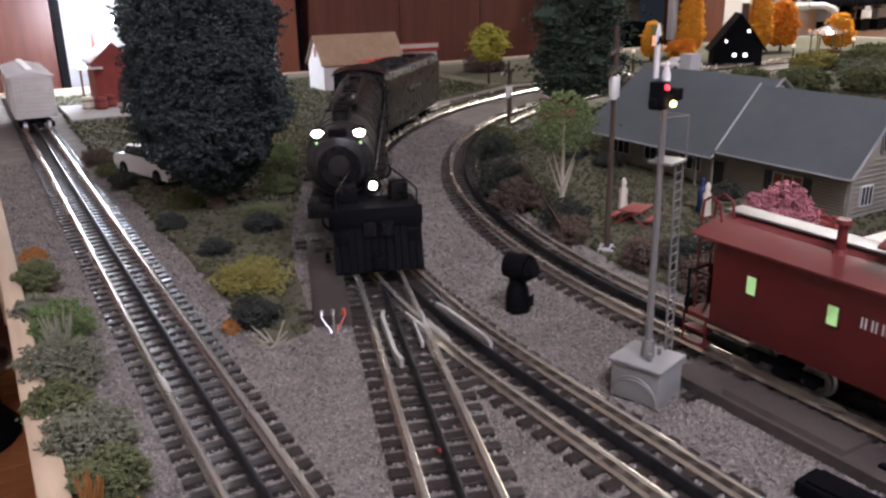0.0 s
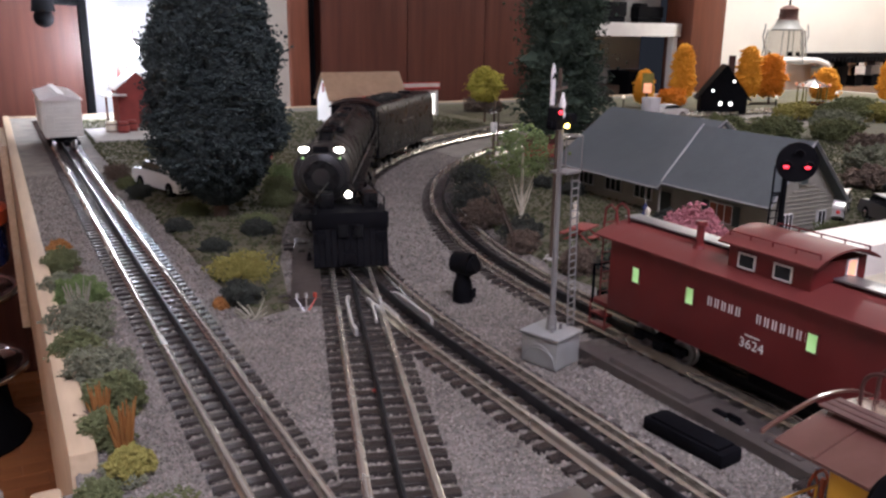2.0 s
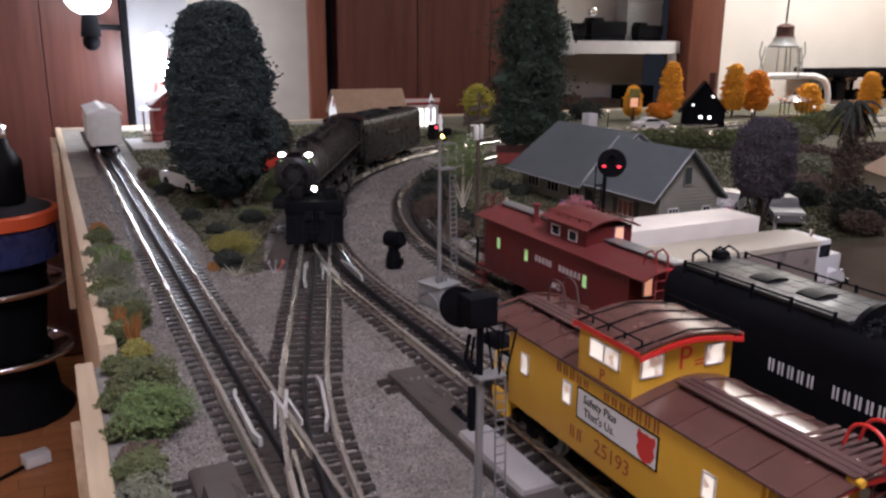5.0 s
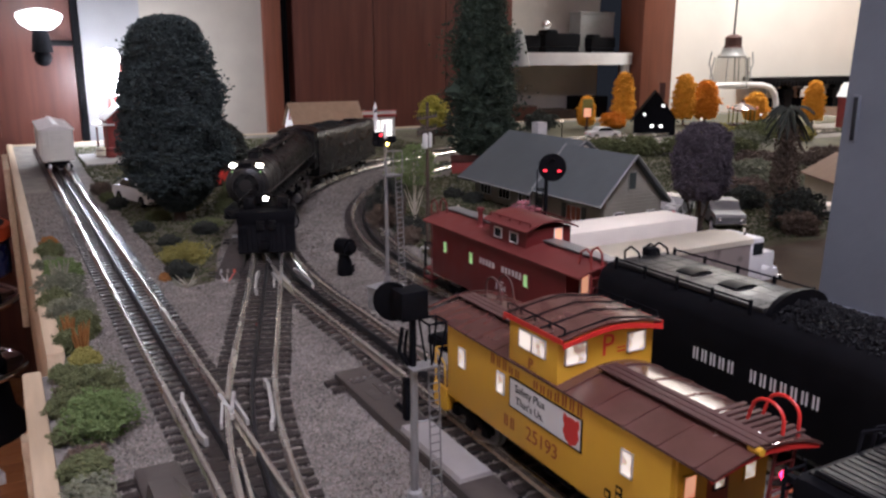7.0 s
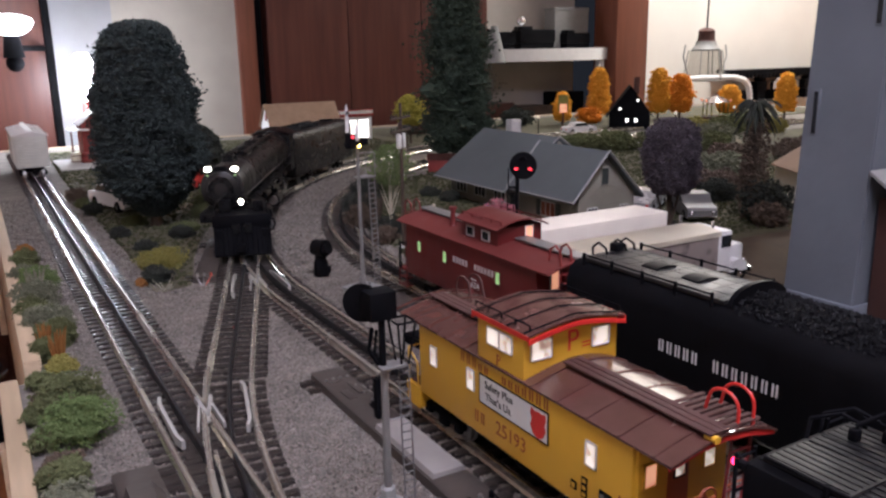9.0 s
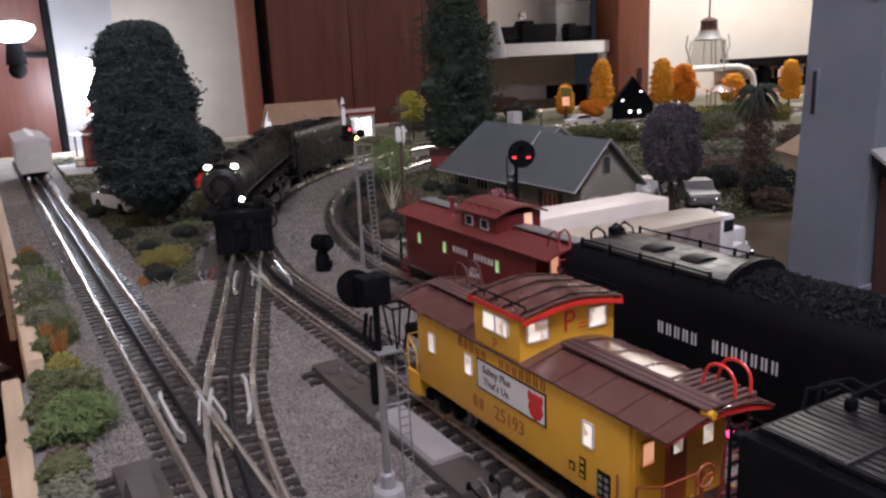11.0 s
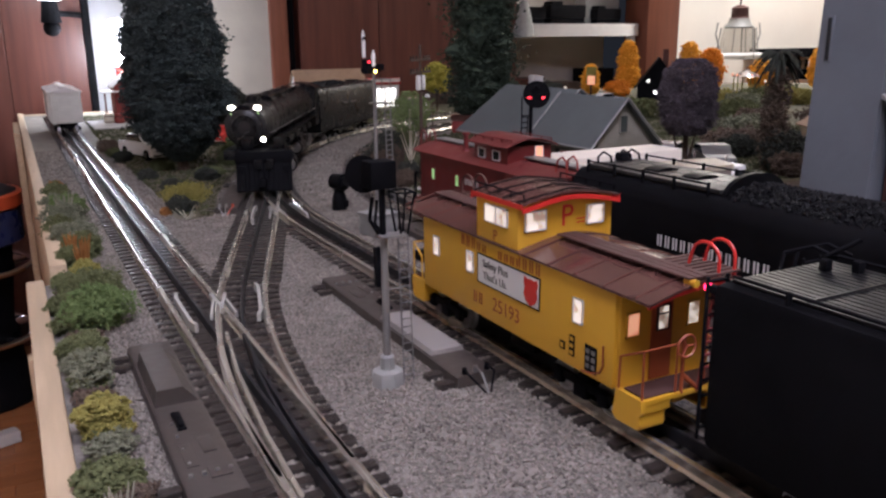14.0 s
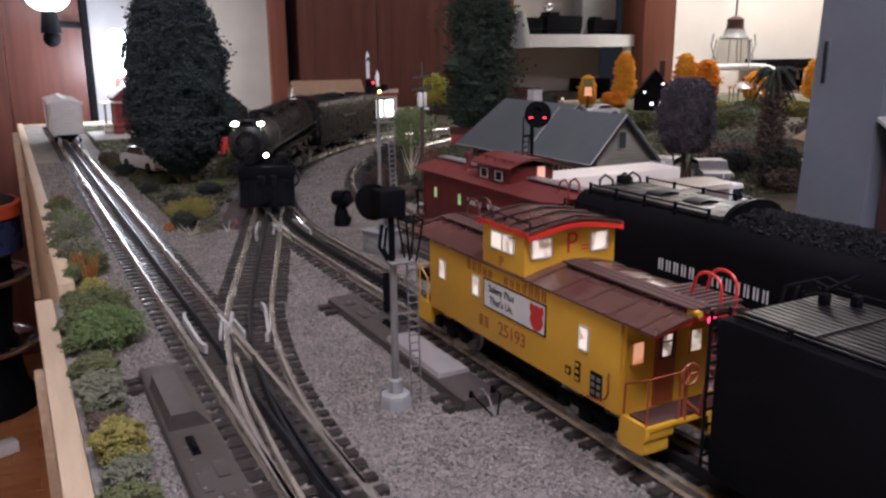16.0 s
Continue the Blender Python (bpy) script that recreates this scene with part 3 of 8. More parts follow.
# stool below the layout edge
stool = thing("bar_stool", "black bar stool with orange rim and chrome foot rings", "stool", (-0.240, 2.50, FLOOR + 0.0))
part("seat", turned([(0.13, 0.49), (0.150, 0.500), (0.150, 0.528), (0.11, 0.545), (0.02, 0.550)], 30), FABRIC, stool)
part("rim", turned([(0.152, 0.494), (0.158, 0.498), (0.158, 0.526), (0.152, 0.530)], 30), ORANGE_PLASTIC, stool, "bright orange seat rim")
part("cushion_side", turned([(0.140, 0.405), (0.150, 0.412), (0.150, 0.490), (0.140, 0.495)], 30), BLUE_PAINT, stool, "dark blue seat side")
part("body", turned([(0.145, 0.0), (0.150, 0.01), (0.12, 0.05), (0.10, 0.20), (0.12, 0.405)], 24), BLACK_MATT, stool)
for z in (0.172, 0.345):
    ring = [(0.155 + 0.008 * math.cos(a), z + 0.008 * math.sin(a)) for a in [math.tau * i / 10 for i in range(11)]]
    bm = turned(ring, 40)
    bmesh.ops.remove_doubles(bm, verts=bm.verts, dist=0.0004)
    part("foot_ring", bm, CHROME, stool, "chrome foot ring")
    bm = bmesh.new()
    for k in range(4):
        a = math.tau * (k + 0.5) / 4
        rod(bm, (0.10 * math.cos(a), 0.10 * math.sin(a), z), (0.155 * math.cos(a), 0.155 * math.sin(a), z), 0.006, None, 8)
    loose_parts("ring_spoke", bm, CHROME, stool)
bott = thing("black_bottle", "black bottle with a shiny cap on the stool", "bottle", (-0.19, 2.46, FLOOR + 0.547))
part("bottle", turned([(0.038, 0), (0.042, 0.01), (0.042, 0.10), (0.02, 0.135), (0.014, 0.16)], 16), BLACK, bott)
part("cap", turned([(0.016, 0.155), (0.016, 0.18), (0.008, 0.19)], 12), CHROME, bott)
plug = thing("power_plug", "white plug with a dark cord on the floor", "plug", (-0.185, 2.18, FLOOR + 0.004), 20)
part("plug_body", boxes(((0, 0, 0.015), (0.055, 0.035, 0.028)), bevel=0.004), WHITE, plug)
part("cord", rods([(-0.02, 0, 0.006), (-0.12, -0.03, 0.004), (-0.30, 0.02, 0.004), (-0.5, -0.02, 0.004)], 0.004, 6), BLACK_MATT, plug)

# ---------------------------------------------------------------- the plan of the lines
GAUGE = 0.032
STEP = 0.0125


def arc(cx, cy, r, a0, a1, n):
    """Points on a right-hand bend; the heading turns from a0 to a1 degrees off north."""
    return [(cx - r * math.cos(radians(a0 + (a1 - a0) * i / n)), cy + r * math.sin(radians(a0 + (a1 - a0) * i / n))) for i in range(n + 1)]


def resample(pts, step):
    p = np.array(pts)
    d = np.r_[0, np.cumsum(np.hypot(*np.diff(p, axis=0).T))]
    s = np.arange(0, d[-1], step)
    return np.stack([np.interp(s, d, p[:, 0]), np.interp(s, d, p[:, 1])], 1)


LINE_A = resample([(0.016, -0.45), (0.016, 2.62)], 0.01)
CX, CY, CR = 0.173, 1.010, 1.090
DX, DY, DR = 0.3005, 1.020, 0.915
LINE_C = resample([(CX, -0.45), (CX, CY)] + arc(CX + CR, CY, CR, 0, 90, 90)[1:] + [(2.3, CY + CR)], 0.01)
LINE_D = resample([(DX, -0.45), (DX, DY)] + arc(DX + DR, DY, DR, 0, 90, 90)[1:] + [(2.3, DY + DR)], 0.01)
LINE_B = resample(arc(0.016 + 1.0, 0.560, 1.0, 0, 18.8, 24) + arc(CX + CR, CY, CR, 18.8, 24, 4), 0.01)
LOCO_LINE = resample(arc(0.016 + 1.0, 0.560, 1.0, 0, 18.8, 24) + arc(CX + CR, CY, CR, 18.8, 90, 90) + [(2.3, CY + CR)], 0.005)


def beside(line, off):
    d = np.gradient(line, axis=0)
    d /= np.linalg.norm(d, axis=1)[:, None]
    return line + np.stack([d[:, 1], -d[:, 0]], 1) * off


def level(line, z):
    return [(float(x), float(y), z) for x, y in line]


RAIL_SHAPE = [(-0.0024, -0.0062), (0.0024, -0.0062), (0.0008, -0.0048), (0.0008, -0.0018), (0.0016, -0.0013), (0.0016, -0.0003), (0.0011, 0), (-0.0011, 0), (-0.0016, -0.0003), (-0.0016, -0.0013), (-0.0008, -0.0018), (-0.0008, -0.0048)]
MID_SHAPE = [(-0.0016, -0.0062), (0.0016, -0.0062), (0.0009, -0.0006), (0.0005, -0.0003), (-0.0005, -0.0003), (-0.0009, -0.0006)]


def tie_mesh(length):
    bm = bmesh.new()
    box(bm, (0, 0, -0.0082), (length, 0.0064, 0.004), 0.0006)
    return mesh_of("tie", bm, TIE)


TIE_MESH = tie_mesh(0.056)
SHARED = {}


def lay_ties(line, parent, rng, lengths=None, skip=()):
    pts = resample(line, STEP)
    d = np.gradient(pts, axis=0)
    for i, (p, q) in enumerate(zip(pts, d)):
        if any(lo <= p[1] <= hi for lo, hi in skip):
            continue
        L = 0.056 if lengths is None else lengths(p)
        key = round(L, 3)
        if key not in SHARED:
            SHARED[key] = tie_mesh(key)
        off = 0.0 if lengths is None else (L - 0.056) / 2
        ob = new("tie", SHARED[key])
        ob.parent = parent
        a = math.degrees(math.atan2(-q[0], q[1])) + rng.uniform(-1.2, 1.2)
        n = Vector((q[1], -q[0], 0)).normalized()
        ob.matrix_basis = pose(p[0] + n.x * off, p[1] + n.y * off, rng.uniform(-0.0003, 0.0002), 0, 0, a)


def rail(name, line, parent, mat=RAIL, shape=RAIL_SHAPE, z=0.0, label=""):
    return part(name, swept(level(line, z), shape), mat, parent, label)


def cut(line, lo, hi):
    return np.array([p for p in line if lo <= p[1] <= hi])

# ---------------------------------------------------------------- rolling stock
def wheel_mesh(r, w, name, mat):
    bm = turned([(r * 0.35, -w * 0.5), (r * 0.95, -w * 0.5), (r * 1.12, -w * 0.42), (r * 1.12, -w * 0.2), (r, -w * 0.1), (r, w * 0.5), (r * 0.8, w * 0.5), (r * 0.72, w * 0.3), (r * 0.3, w * 0.3), (r * 0.25, w * 0.55)], 18)
    return mesh_of(name, bm, mat, True)


CAR_WHEEL = wheel_mesh(0.0088, 0.005, "wheel", STEEL)
DRIVER = wheel_mesh(0.0165, 0.005, "driving_wheel", LOCO_BLACK)


def put_wheel(parent, me, x, y, z, name="wheel"):
    ob = new(name, me)
    ob.parent = parent
    ob.matrix_basis = pose(x, y, z, 0, 90 if x > 0 else -90, 0)
    return ob


def truck(parent, y, mat=BLACK_MATT, axles=(-0.0175, 0.0175)):
    """A bogie with side frames, springs and wheels."""
    span = axles[-1] - axles[0]
    bm = bmesh.new()
    for s in (-1, 1):
        box(bm, (s * 0.0215, y, 0.0105), (0.003, span + 0.012, 0.0045), 0.0008)
        box(bm, (s * 0.0222, y, 0.0075), (0.003, 0.010, 0.008), 0.0008)
        for a in axles:
            box(bm, (s * 0.0225, y + a, 0.009), (0.0035, 0.007, 0.007), 0.001)
    box(bm, (0, y, 0.0125), (0.044, 0.009, 0.005), 0.0008)
    bogie = part("bogie", bm, mat, parent, "black cast bogie side frames")
    for a in axles:
        for s in (-1, 1):
            put_wheel(bogie, CAR_WHEEL, s * 0.0165, y + a, 0.0088)
    return bogie


def window(parent, x, y, z, w, h, side, frame_mat, pane_mat, name="window", t=0.0009):
    """A framed window on a side (normal along x) or an end (normal along y)."""
    bm = bmesh.new()
    f = 0.0009
    def bar(a, b, sa, sb):
        if side == "x":
            box(bm, (x, y + a, z + b), (t * 2, sa, sb))
        else:
            box(bm, (x + a, y, z + b), (sa, t * 2, sb))
    bar(-w / 2, 0, f, h + f)
    bar(w / 2, 0, f, h + f)
    bar(0, h / 2, w + f, f)
    bar(0, -h / 2, w + f, f)
    win = part(name, bm, frame_mat, parent, smooth=False)
    bm = bmesh.new()
    if side == "x":
        box(bm, (x, y, z), (t * 1.2, w - f, h - f))
    else:
        box(bm, (x, y, z), (w - f, t * 1.2, h - f))
    part("pane", bm, pane_mat, win, smooth=False)
    return win


def arched(half, eave, crown, n=8, thick=0.0012, bow=2.0, bow2=None):
    """The cross-section of a shallow arched roof."""
    top = [(half * (1 - 2 * i / n), eave + (crown - eave) * (1 - abs(1 - 2 * i / n) ** (bow2 if bow2 and 2 * i < n else bow))) for i in range(n + 1)]
    return [(x, z - thick) for x, z in reversed(top)] + top


def ladder(bm, a, b, width, along, rungs, r=0.0006):
    a, b, w = Vector(a), Vector(b), Vector(along) * width / 2
    rod(bm, a - w, b - w, r, None, 5)
    rod(bm, a + w, b + w, r, None, 5)
    for i in range(rungs):
        p = a + (b - a) * ((i + 0.7) / rungs)
        rod(bm, p - w, p + w, r * 0.8, None, 5)
    return bm


def hoop(pts, r=0.0007):
    return rods(pts, r, 6)


# -- yellow caboose; y runs along the car, its middle at 0.6275
def yellow_caboose():
    car = thing("caboose", "yellow wide-vision caboose with brown roof and lit windows", "caboose", (CX, 0.6250, 0))
    H = 0.029
    lo, eave, crown = 0.021, 0.0682, 0.0748
    b0, b1 = -0.1035, 0.0905
    bm = boxes(((0, (b0 + b1) / 2, (lo + eave) / 2), (2 * H, b1 - b0 - 0.006, eave - lo)), bevel=0.0005)
    body = part("body", bm, YELLOW, car)
    for y in (b0 + 0.002, b1 - 0.002):
        wall = part("end_wall", boxes(((0, y, (lo + eave) / 2), (2 * H - 0.0036, 0.0016, eave - lo - 0.0006))), YELLOW, car)
        out = y - 0.001 if y < 0 else y + 0.001
        for x in (-0.0205, 0.0155):
            window(wall, x, out, 0.0510, 0.0072, 0.0112, "y", YELLOW, LIT_WARM if x < 0 else LIT_CREAM, "end_window")
        door = part("end_door", boxes(((-0.0035, out, 0.0425), (0.0125, 0.0010, 0.0400)), bevel=0.0002), RUST_RED, wall, "dull red end door")
        window(door, -0.0035, out - 0.0006 if y < 0 else out + 0.0006, 0.0520, 0.0066, 0.0115, "y", BROWN_MATT, LIT_CREAM, "door_window")
        part("sash_bar", boxes(((-0.0035, out - 0.0012 if y < 0 else out + 0.0012, 0.0540), (0.0066, 0.0008, 0.0008))), BROWN_MATT, door, smooth=False)
    # roof
    r0, r1 = -0.1245, 0.1085
    roof = part("roof", extruded(arched(0.0315, eave, crown, 16, bow=1.3, bow2=2.4), r0, r1), BROWN_ROOF, car, "brown arched roof with raised seams")
    for i in range(12):
        y = r0 + 0.010 + i * 0.0208
        if not -0.026 < y < 0.022:
            part("roof_seam", extruded(arched(0.0312, eave + 0.0007, crown + 0.0007, 16, bow=1.3, bow2=2.4), y - 0.0006, y + 0.0006), BROWN_ROOF, roof)
    for lo_y, hi_y in ((r0, -0.030), (0.024, r1)):
        for k in range(3):
            part("running_board", boxes(((-0.0085 + k * 0.0042, (lo_y + hi_y) / 2, crown + 0.0014), (0.0036, hi_y - lo_y, 0.0008)), bevel=0.0001), BROWN_MATT, roof)
    for i in range(8):
        part("roof_slat", boxes(((0.009, r0 + 0.003 + i * 0.0042, crown + 0.0004), (0.026, 0.0022, 0.0008))), BROWN_MATT, roof)
    # red colour stands in for the marker lamp's glow on the end board
    fascia = part("end_fascia", extruded(arched(0.0312, eave - 0.0045, crown, thick=0.0002)[:0] + [(0.031, eave - 0.0025), (0.031, eave - 0.0006), (0.016, crown - 0.0028), (0, crown - 0.0010), (-0.016, crown - 0.0028), (-0.031, eave - 0.0006), (-0.031, eave - 0.0025), (-0.016, crown - 0.0058), (0, crown - 0.0042), (0.016, crown - 0.0058)], r0 + 0.0008, r0 + 0.0022), BRIGHT_RED, roof, "roof end board, red for the marker lamp's glow")
    # cupola
    c0, c1, ch, cz0, cz1 = -0.024, 0.018, 0.0304, 0.064, 0.0935
    bm = boxes(((0, (c0 + c1) / 2, (cz0 + cz1) / 2), (2 * ch, c1 - c0, cz1 - cz0)), bevel=0.0005)
    cup = part("cupola", bm, YELLOW, car, "yellow cupola with large lit windows")
    for s in (-1, 1):
        for y in (-0.0088, 0.0026):
            window(cup, s * ch, y, 0.0835, 0.0108, 0.0092, "x", WHITE, LIT_CREAM, "cupola_window")
    for y in (c0, c1):
        for x, w in ((-0.0198, 0.0125), (0.0188, 0.0112)):
            window(cup, x, y, 0.0832, w, 0.0100, "y", WHITE, LIT_CREAM, "cupola_window")
    croof = part("cupola_roof", extruded(arched(0.0314, cz1, cz1 + 0.0048, bow=1.6), c0 - 0.005, c1 + 0.004), BROWN_ROOF, cup, "brown arched cupola roof")
    for y in (c0 - 0.0054, c1 + 0.0044):
        part("red_edge", extruded([(x, z - 0.0022) for x, z in arched(0.0314, cz1, cz1 + 0.0048, thick=0.0024, bow=1.6)], y - 0.0004, y + 0.0006), BRIGHT_RED, cup, "red cupola roof edge")
    for s in (-1, 1):
        part("red_edge", boxes(((s * 0.0312, (c0 + c1) / 2 - 0.0005, cz1 - 0.0014), (0.0012, c1 - c0 + 0.009, 0.0026))), BRIGHT_RED, cup, "red cupola roof edge")
    bm = bmesh.new()
    for s in (-1, 1):
        pts = [(s * 0.029, c0 - 0.003 + i * 0.0122, cz1 + 0.0046) for i in range(5)]
        for a, b in zip(pts, pts[1:]):
            rod(bm, a, b, 0.0005, None, 5)
        for p in pts:
            rod(bm, p, (p[0], p[1], cz1 + 0.0015), 0.0005, None, 5)
    for i in range(4):
        y = c0 - 0.002 + i * 0.0145
        for s in (-1, 1):
            rod(bm, (s * 0.032, y, cz1 + 0.0010), (0, y, cz1 + 0.0056), 0.0005, None, 4)
    loose_parts("cupola_rail", bm, BLACK_MATT, cup)
    # sides
    for s in (-1, 1):
        for y in (-0.0745, 0.0275, 0.0695):
            window(body, s * H, y, 0.0505, 0.0068, 0.0115, "x", WHITE, LIT_CREAM, "side_window")
    face = Matrix.Translation((-H - 0.0001, 0, 0)) @ Matrix(((0, 0, -1, 0), (-1, 0, 0, 0), (0, 1, 0, 0), (0, 0, 0, 1)))
    mark_row((5, 7), 0.0060, RUST_RED, body, face @ pose(0.0025, 0.0622, 0), gap=0.9, tall=1.12)
    mark_row((2,), 0.0060, RUST_RED, body, face @ pose(-0.0185, 0.0312, 0), tall=1.12)
    letters("25193", 0.0112, RUST_RED, body, face @ pose(0.0110, 0.0315, 0), "number", label="dark red painted number")
    letters("P", 0.0085, RUST_RED, cup, face @ Matrix.Translation((0, 0, 0.0016)) @ pose(0.002, 0.0718, 0), "letter")
    front = Matrix.Translation((0, c0 - 0.0001, 0)) @ pose(0, 0, 0, 90, 0, 0)
    letters("P", 0.0165, BRIGHT_RED, cup, front @ pose(0.0005, 0.0835, 0), "letter", label="large red painted letter")
    part("small_print", boxes(((0.0095, c0 - 0.0002, 0.0815), (0.006, 0.0002, 0.0007)), ((0.0095, c0 - 0.0002, 0.0795), (0.0055, 0.0002, 0.0007))), BRIGHT_RED, cup, "thin red bars", smooth=False)
    sign = part("slogan_sign", boxes(((-H - 0.0003, -0.0125, 0.0495), (0.0006, 0.061, 0.0165))), WHITE, body, "white slogan sign with black edge", smooth=False)
    e = 0.0007
    part("sign_border", boxes(((-H - 0.0004, -0.0125, 0.0495 + 0.00825), (0.0006, 0.062, e)), ((-H - 0.0004, -0.0125, 0.0495 - 0.00825), (0.0006, 0.062, e)), ((-H - 0.0004, 0.018, 0.0495), (0.0006, e, 0.0165)), ((-H - 0.0004, -0.043, 0.0495), (0.0006, e, 0.0165))), BLACK, sign, "black border", smooth=False)
    face2 = Matrix.Translation((-0.0006, 0, 0)) @ face
    letters("Safety Plus", 0.0062, BLACK, sign, face2 @ pose(0.0005, 0.0530, 0), "slogan")
    letters("That's Us.", 0.0062, BLACK, sign, face2 @ pose(0.0005, 0.0462, 0), "slogan")
    half = [(0.0, 0.0066), (0.003, 0.0060), (0.0055, 0.0072), (0.0064, 0.0040), (0.0050, 0.0010), (0.0062, -0.0022), (0.0040, -0.0060)]
    shield = half + [(0.0, -0.0078)] + [(-x, y) for x, y in reversed(half[1:])]
    bm = extruded(shield, 0, 0.0003, "z")
    bmesh.ops.transform(bm, matrix=face2 @ pose(0.0355, 0.0495, 0), verts=bm.verts)
    part("red_shield", bm, BRIGHT_RED, sign, "plain red shield shape", smooth=False)
    bm = boxes(((-H - 0.0003, -0.0850, 0.0300), (0.0005, 0.0085, 0.0130)))
    grille = part("vent_plate", bm, BLACK, body, "black plates on the side", smooth=False)
    loose_parts("plate_mark", boxes(*[((-H - 0.0006, -0.0871 + 0.0042 * (i % 2), 0.0264 + 0.0036 * (i // 2)), (0.0003, 0.0026, 0.0022)) for i in range(6)]), SILVER, grille, smooth=False)
    slats = part("vent_plate", boxes(((-H - 0.0003, -0.0705, 0.0320), (0.0005, 0.0040, 0.0105))), BLACK, body, smooth=False)
    loose_parts("plate_mark", boxes(*[((-H - 0.0006, -0.0705, 0.0285 + 0.0035 * i), (0.0003, 0.0024, 0.0018)) for i in range(3)]), YELLOW, slats, smooth=False)
    ring = part("vent_plate", boxes(((-H - 0.0003, -0.0630, 0.0300), (0.0005, 0.0040, 0.0042))), BLACK, body, smooth=False)
    part("plate_mark", boxes(((-H - 0.0006, -0.0630, 0.0300), (0.0003, 0.0022, 0.0024))), YELLOW, ring, smooth=False)
    bend = [(-H - 0.0010, -0.0945, 0.0400), (-H - 0.0010, -0.0945, 0.0300), (-H - 0.0010, -0.0925, 0.0262), (-H - 0.0010, -0.0875, 0.0240), (-H - 0.0010, -0.0790, 0.0225)]
    part("grab_bar", rods(bend, 0.0005, 6), RUST_RED, body, "thin red curved grab bar")
    # platforms, steps and rails
    for s, y0 in ((-1, b0), (1, b1)):
        ym = y0 + s * 0.0078
        plat = part("platform", boxes(((0, ym, lo - 0.0002), (2 * H - 0.003, 0.0156, 0.0026)), bevel=0.0004), YELLOW, car, "yellow end platform")
        # thin brown sheet over the yellow deck, coloured for the shade under the roof
        part("platform_board", boxes(((0, ym + s * 0.0004, lo + 0.0017), (2 * H - 0.006, 0.0132, 0.0011)), bevel=0.0002), BROWN_MATT, plat, "dark brown sheet for the shade on the platform")
        for side in (-1, 1):
            wave = [(-0.0090, 0.0225), (0.0080, 0.0225), (0.0086, 0.0170), (0.0070, 0.0148), (0.0078, 0.0105), (0.0060, 0.0082), (-0.0075, 0.0078), (-0.0105, 0.0098), (-0.0098, 0.0150)]
            bm = extruded([(ym + s * a, b) for a, b in wave], side * (H - 0.0004), side * (H - 0.0026), "x")
            for b, d in ((0.0086, 0.0150), (0.0152, 0.0120)):
                box(bm, (side * (H - d / 2 - 0.001), ym - s * 0.001, b), (d, 0.0145, 0.0014), 0.0003)
            box(bm, (side * (H - 0.0125), ym - s * 0.0080, 0.0150), (0.0230, 0.0012, 0.0140), 0.0002)
            box(bm, (side * (H - 0.0085), ym + s * 0.0058, 0.0120), (0.0150, 0.0014, 0.0078), 0.0004)
            box(bm, (side * (H - 0.0095), ym + s * 0.0066, 0.0190), (0.0170, 0.0014, 0.0074), 0.0004)
            part("step", bm, YELLOW, plat, "yellow boarding steps")
        rail_bm = bmesh.new()
        ye = y0 + s * 0.0150
        for side in (-1, 1):
            rod(rail_bm, (side * 0.0285, y0 + s * 0.0008, 0.0235), (side * 0.0285, y0 + s * 0.0012, 0.0385), 0.00055)
            rod(rail_bm, (side * 0.0285, y0 + s * 0.0012, 0.0385), (side * 0.0275, ye, 0.0450), 0.00055)
            rod(rail_bm, (side * 0.0275, ye, 0.0450), (side * 0.0275, ye, lo), 0.00055)
            rod(rail_bm, (side * 0.0275, ye, 0.0450), (side * 0.0085, ye, 0.0450), 0.0005)
            rod(rail_bm, (side * 0.0085, ye, 0.0450), (side * 0.0085, ye, lo), 0.0005)
        loose_parts("railing_bar", rail_bm, RUST_RED if s < 0 else YELLOW, plat)
        lad = bmesh.new()
        ladder(lad, (0.010, ye + s * 0.001, lo), (0.016, ye + s * 0.001, crown), 0.012, (1, 0, 0), 9, 0.0008)
        # ladder darker than the near hoops, shade put into its colour
        part("end_ladder", lad, OXIDE, car, "end ladder, darker red for the shade under the roof")
        for k in (0.0095, 0.0190):
            yr = (r0 if s < 0 else r1) - s * 0.003
            top = [(k, yr, crown - 0.004), (k, yr, crown + 0.006)] + [(k, yr - s * 0.0080 * (1 - math.cos(a)), crown + 0.006 + 0.0068 * math.sin(a)) for a in [math.pi * j / 8 for j in range(1, 8)]] + [(k, yr - s * 0.0165, crown + 0.005), (k, yr - s * 0.0180, crown - 0.001)]
            # near hoops carry the red lamp's glow as colour, far hoops stay unlit brown
            part("ladder_hoop", rods(top, 0.0008, 6), BRIGHT_RED if s < 0 else BROWN_MATT, car, "hoop curving over the roof, red for the lamp's glow" if s < 0 else "hoop curving over the roof, dark brown as out of the glow")
        bw = bmesh.new()
        rod(bw, (-0.005, ye, lo), (-0.005, ye, 0.047), 0.0009)
        rim = [(-0.005 + 0.0052 * math.cos(a), ye + s * 0.002, 0.044 + 0.0052 * math.sin(a)) for a in [math.tau * j / 14 for j in range(15)]]
        for a, b in zip(rim, rim[1:]):
            rod(bw, a, b, 0.0006, None, 5)
        for a in (0, math.tau / 3, math.tau * 2 / 3):
            rod(bw, (-0.005, ye + s * 0.002, 0.044), (-0.005 + 0.0052 * math.cos(a), ye + s * 0.002, 0.044 + 0.0052 * math.sin(a)), 0.0005, None, 5)
        rod(bw, (-0.005, ye, 0.030), (0.004, ye, 0.022), 0.0012)
        part("brake_wheel", bw, RUST_RED, plat, "dark red hand brake wheel")
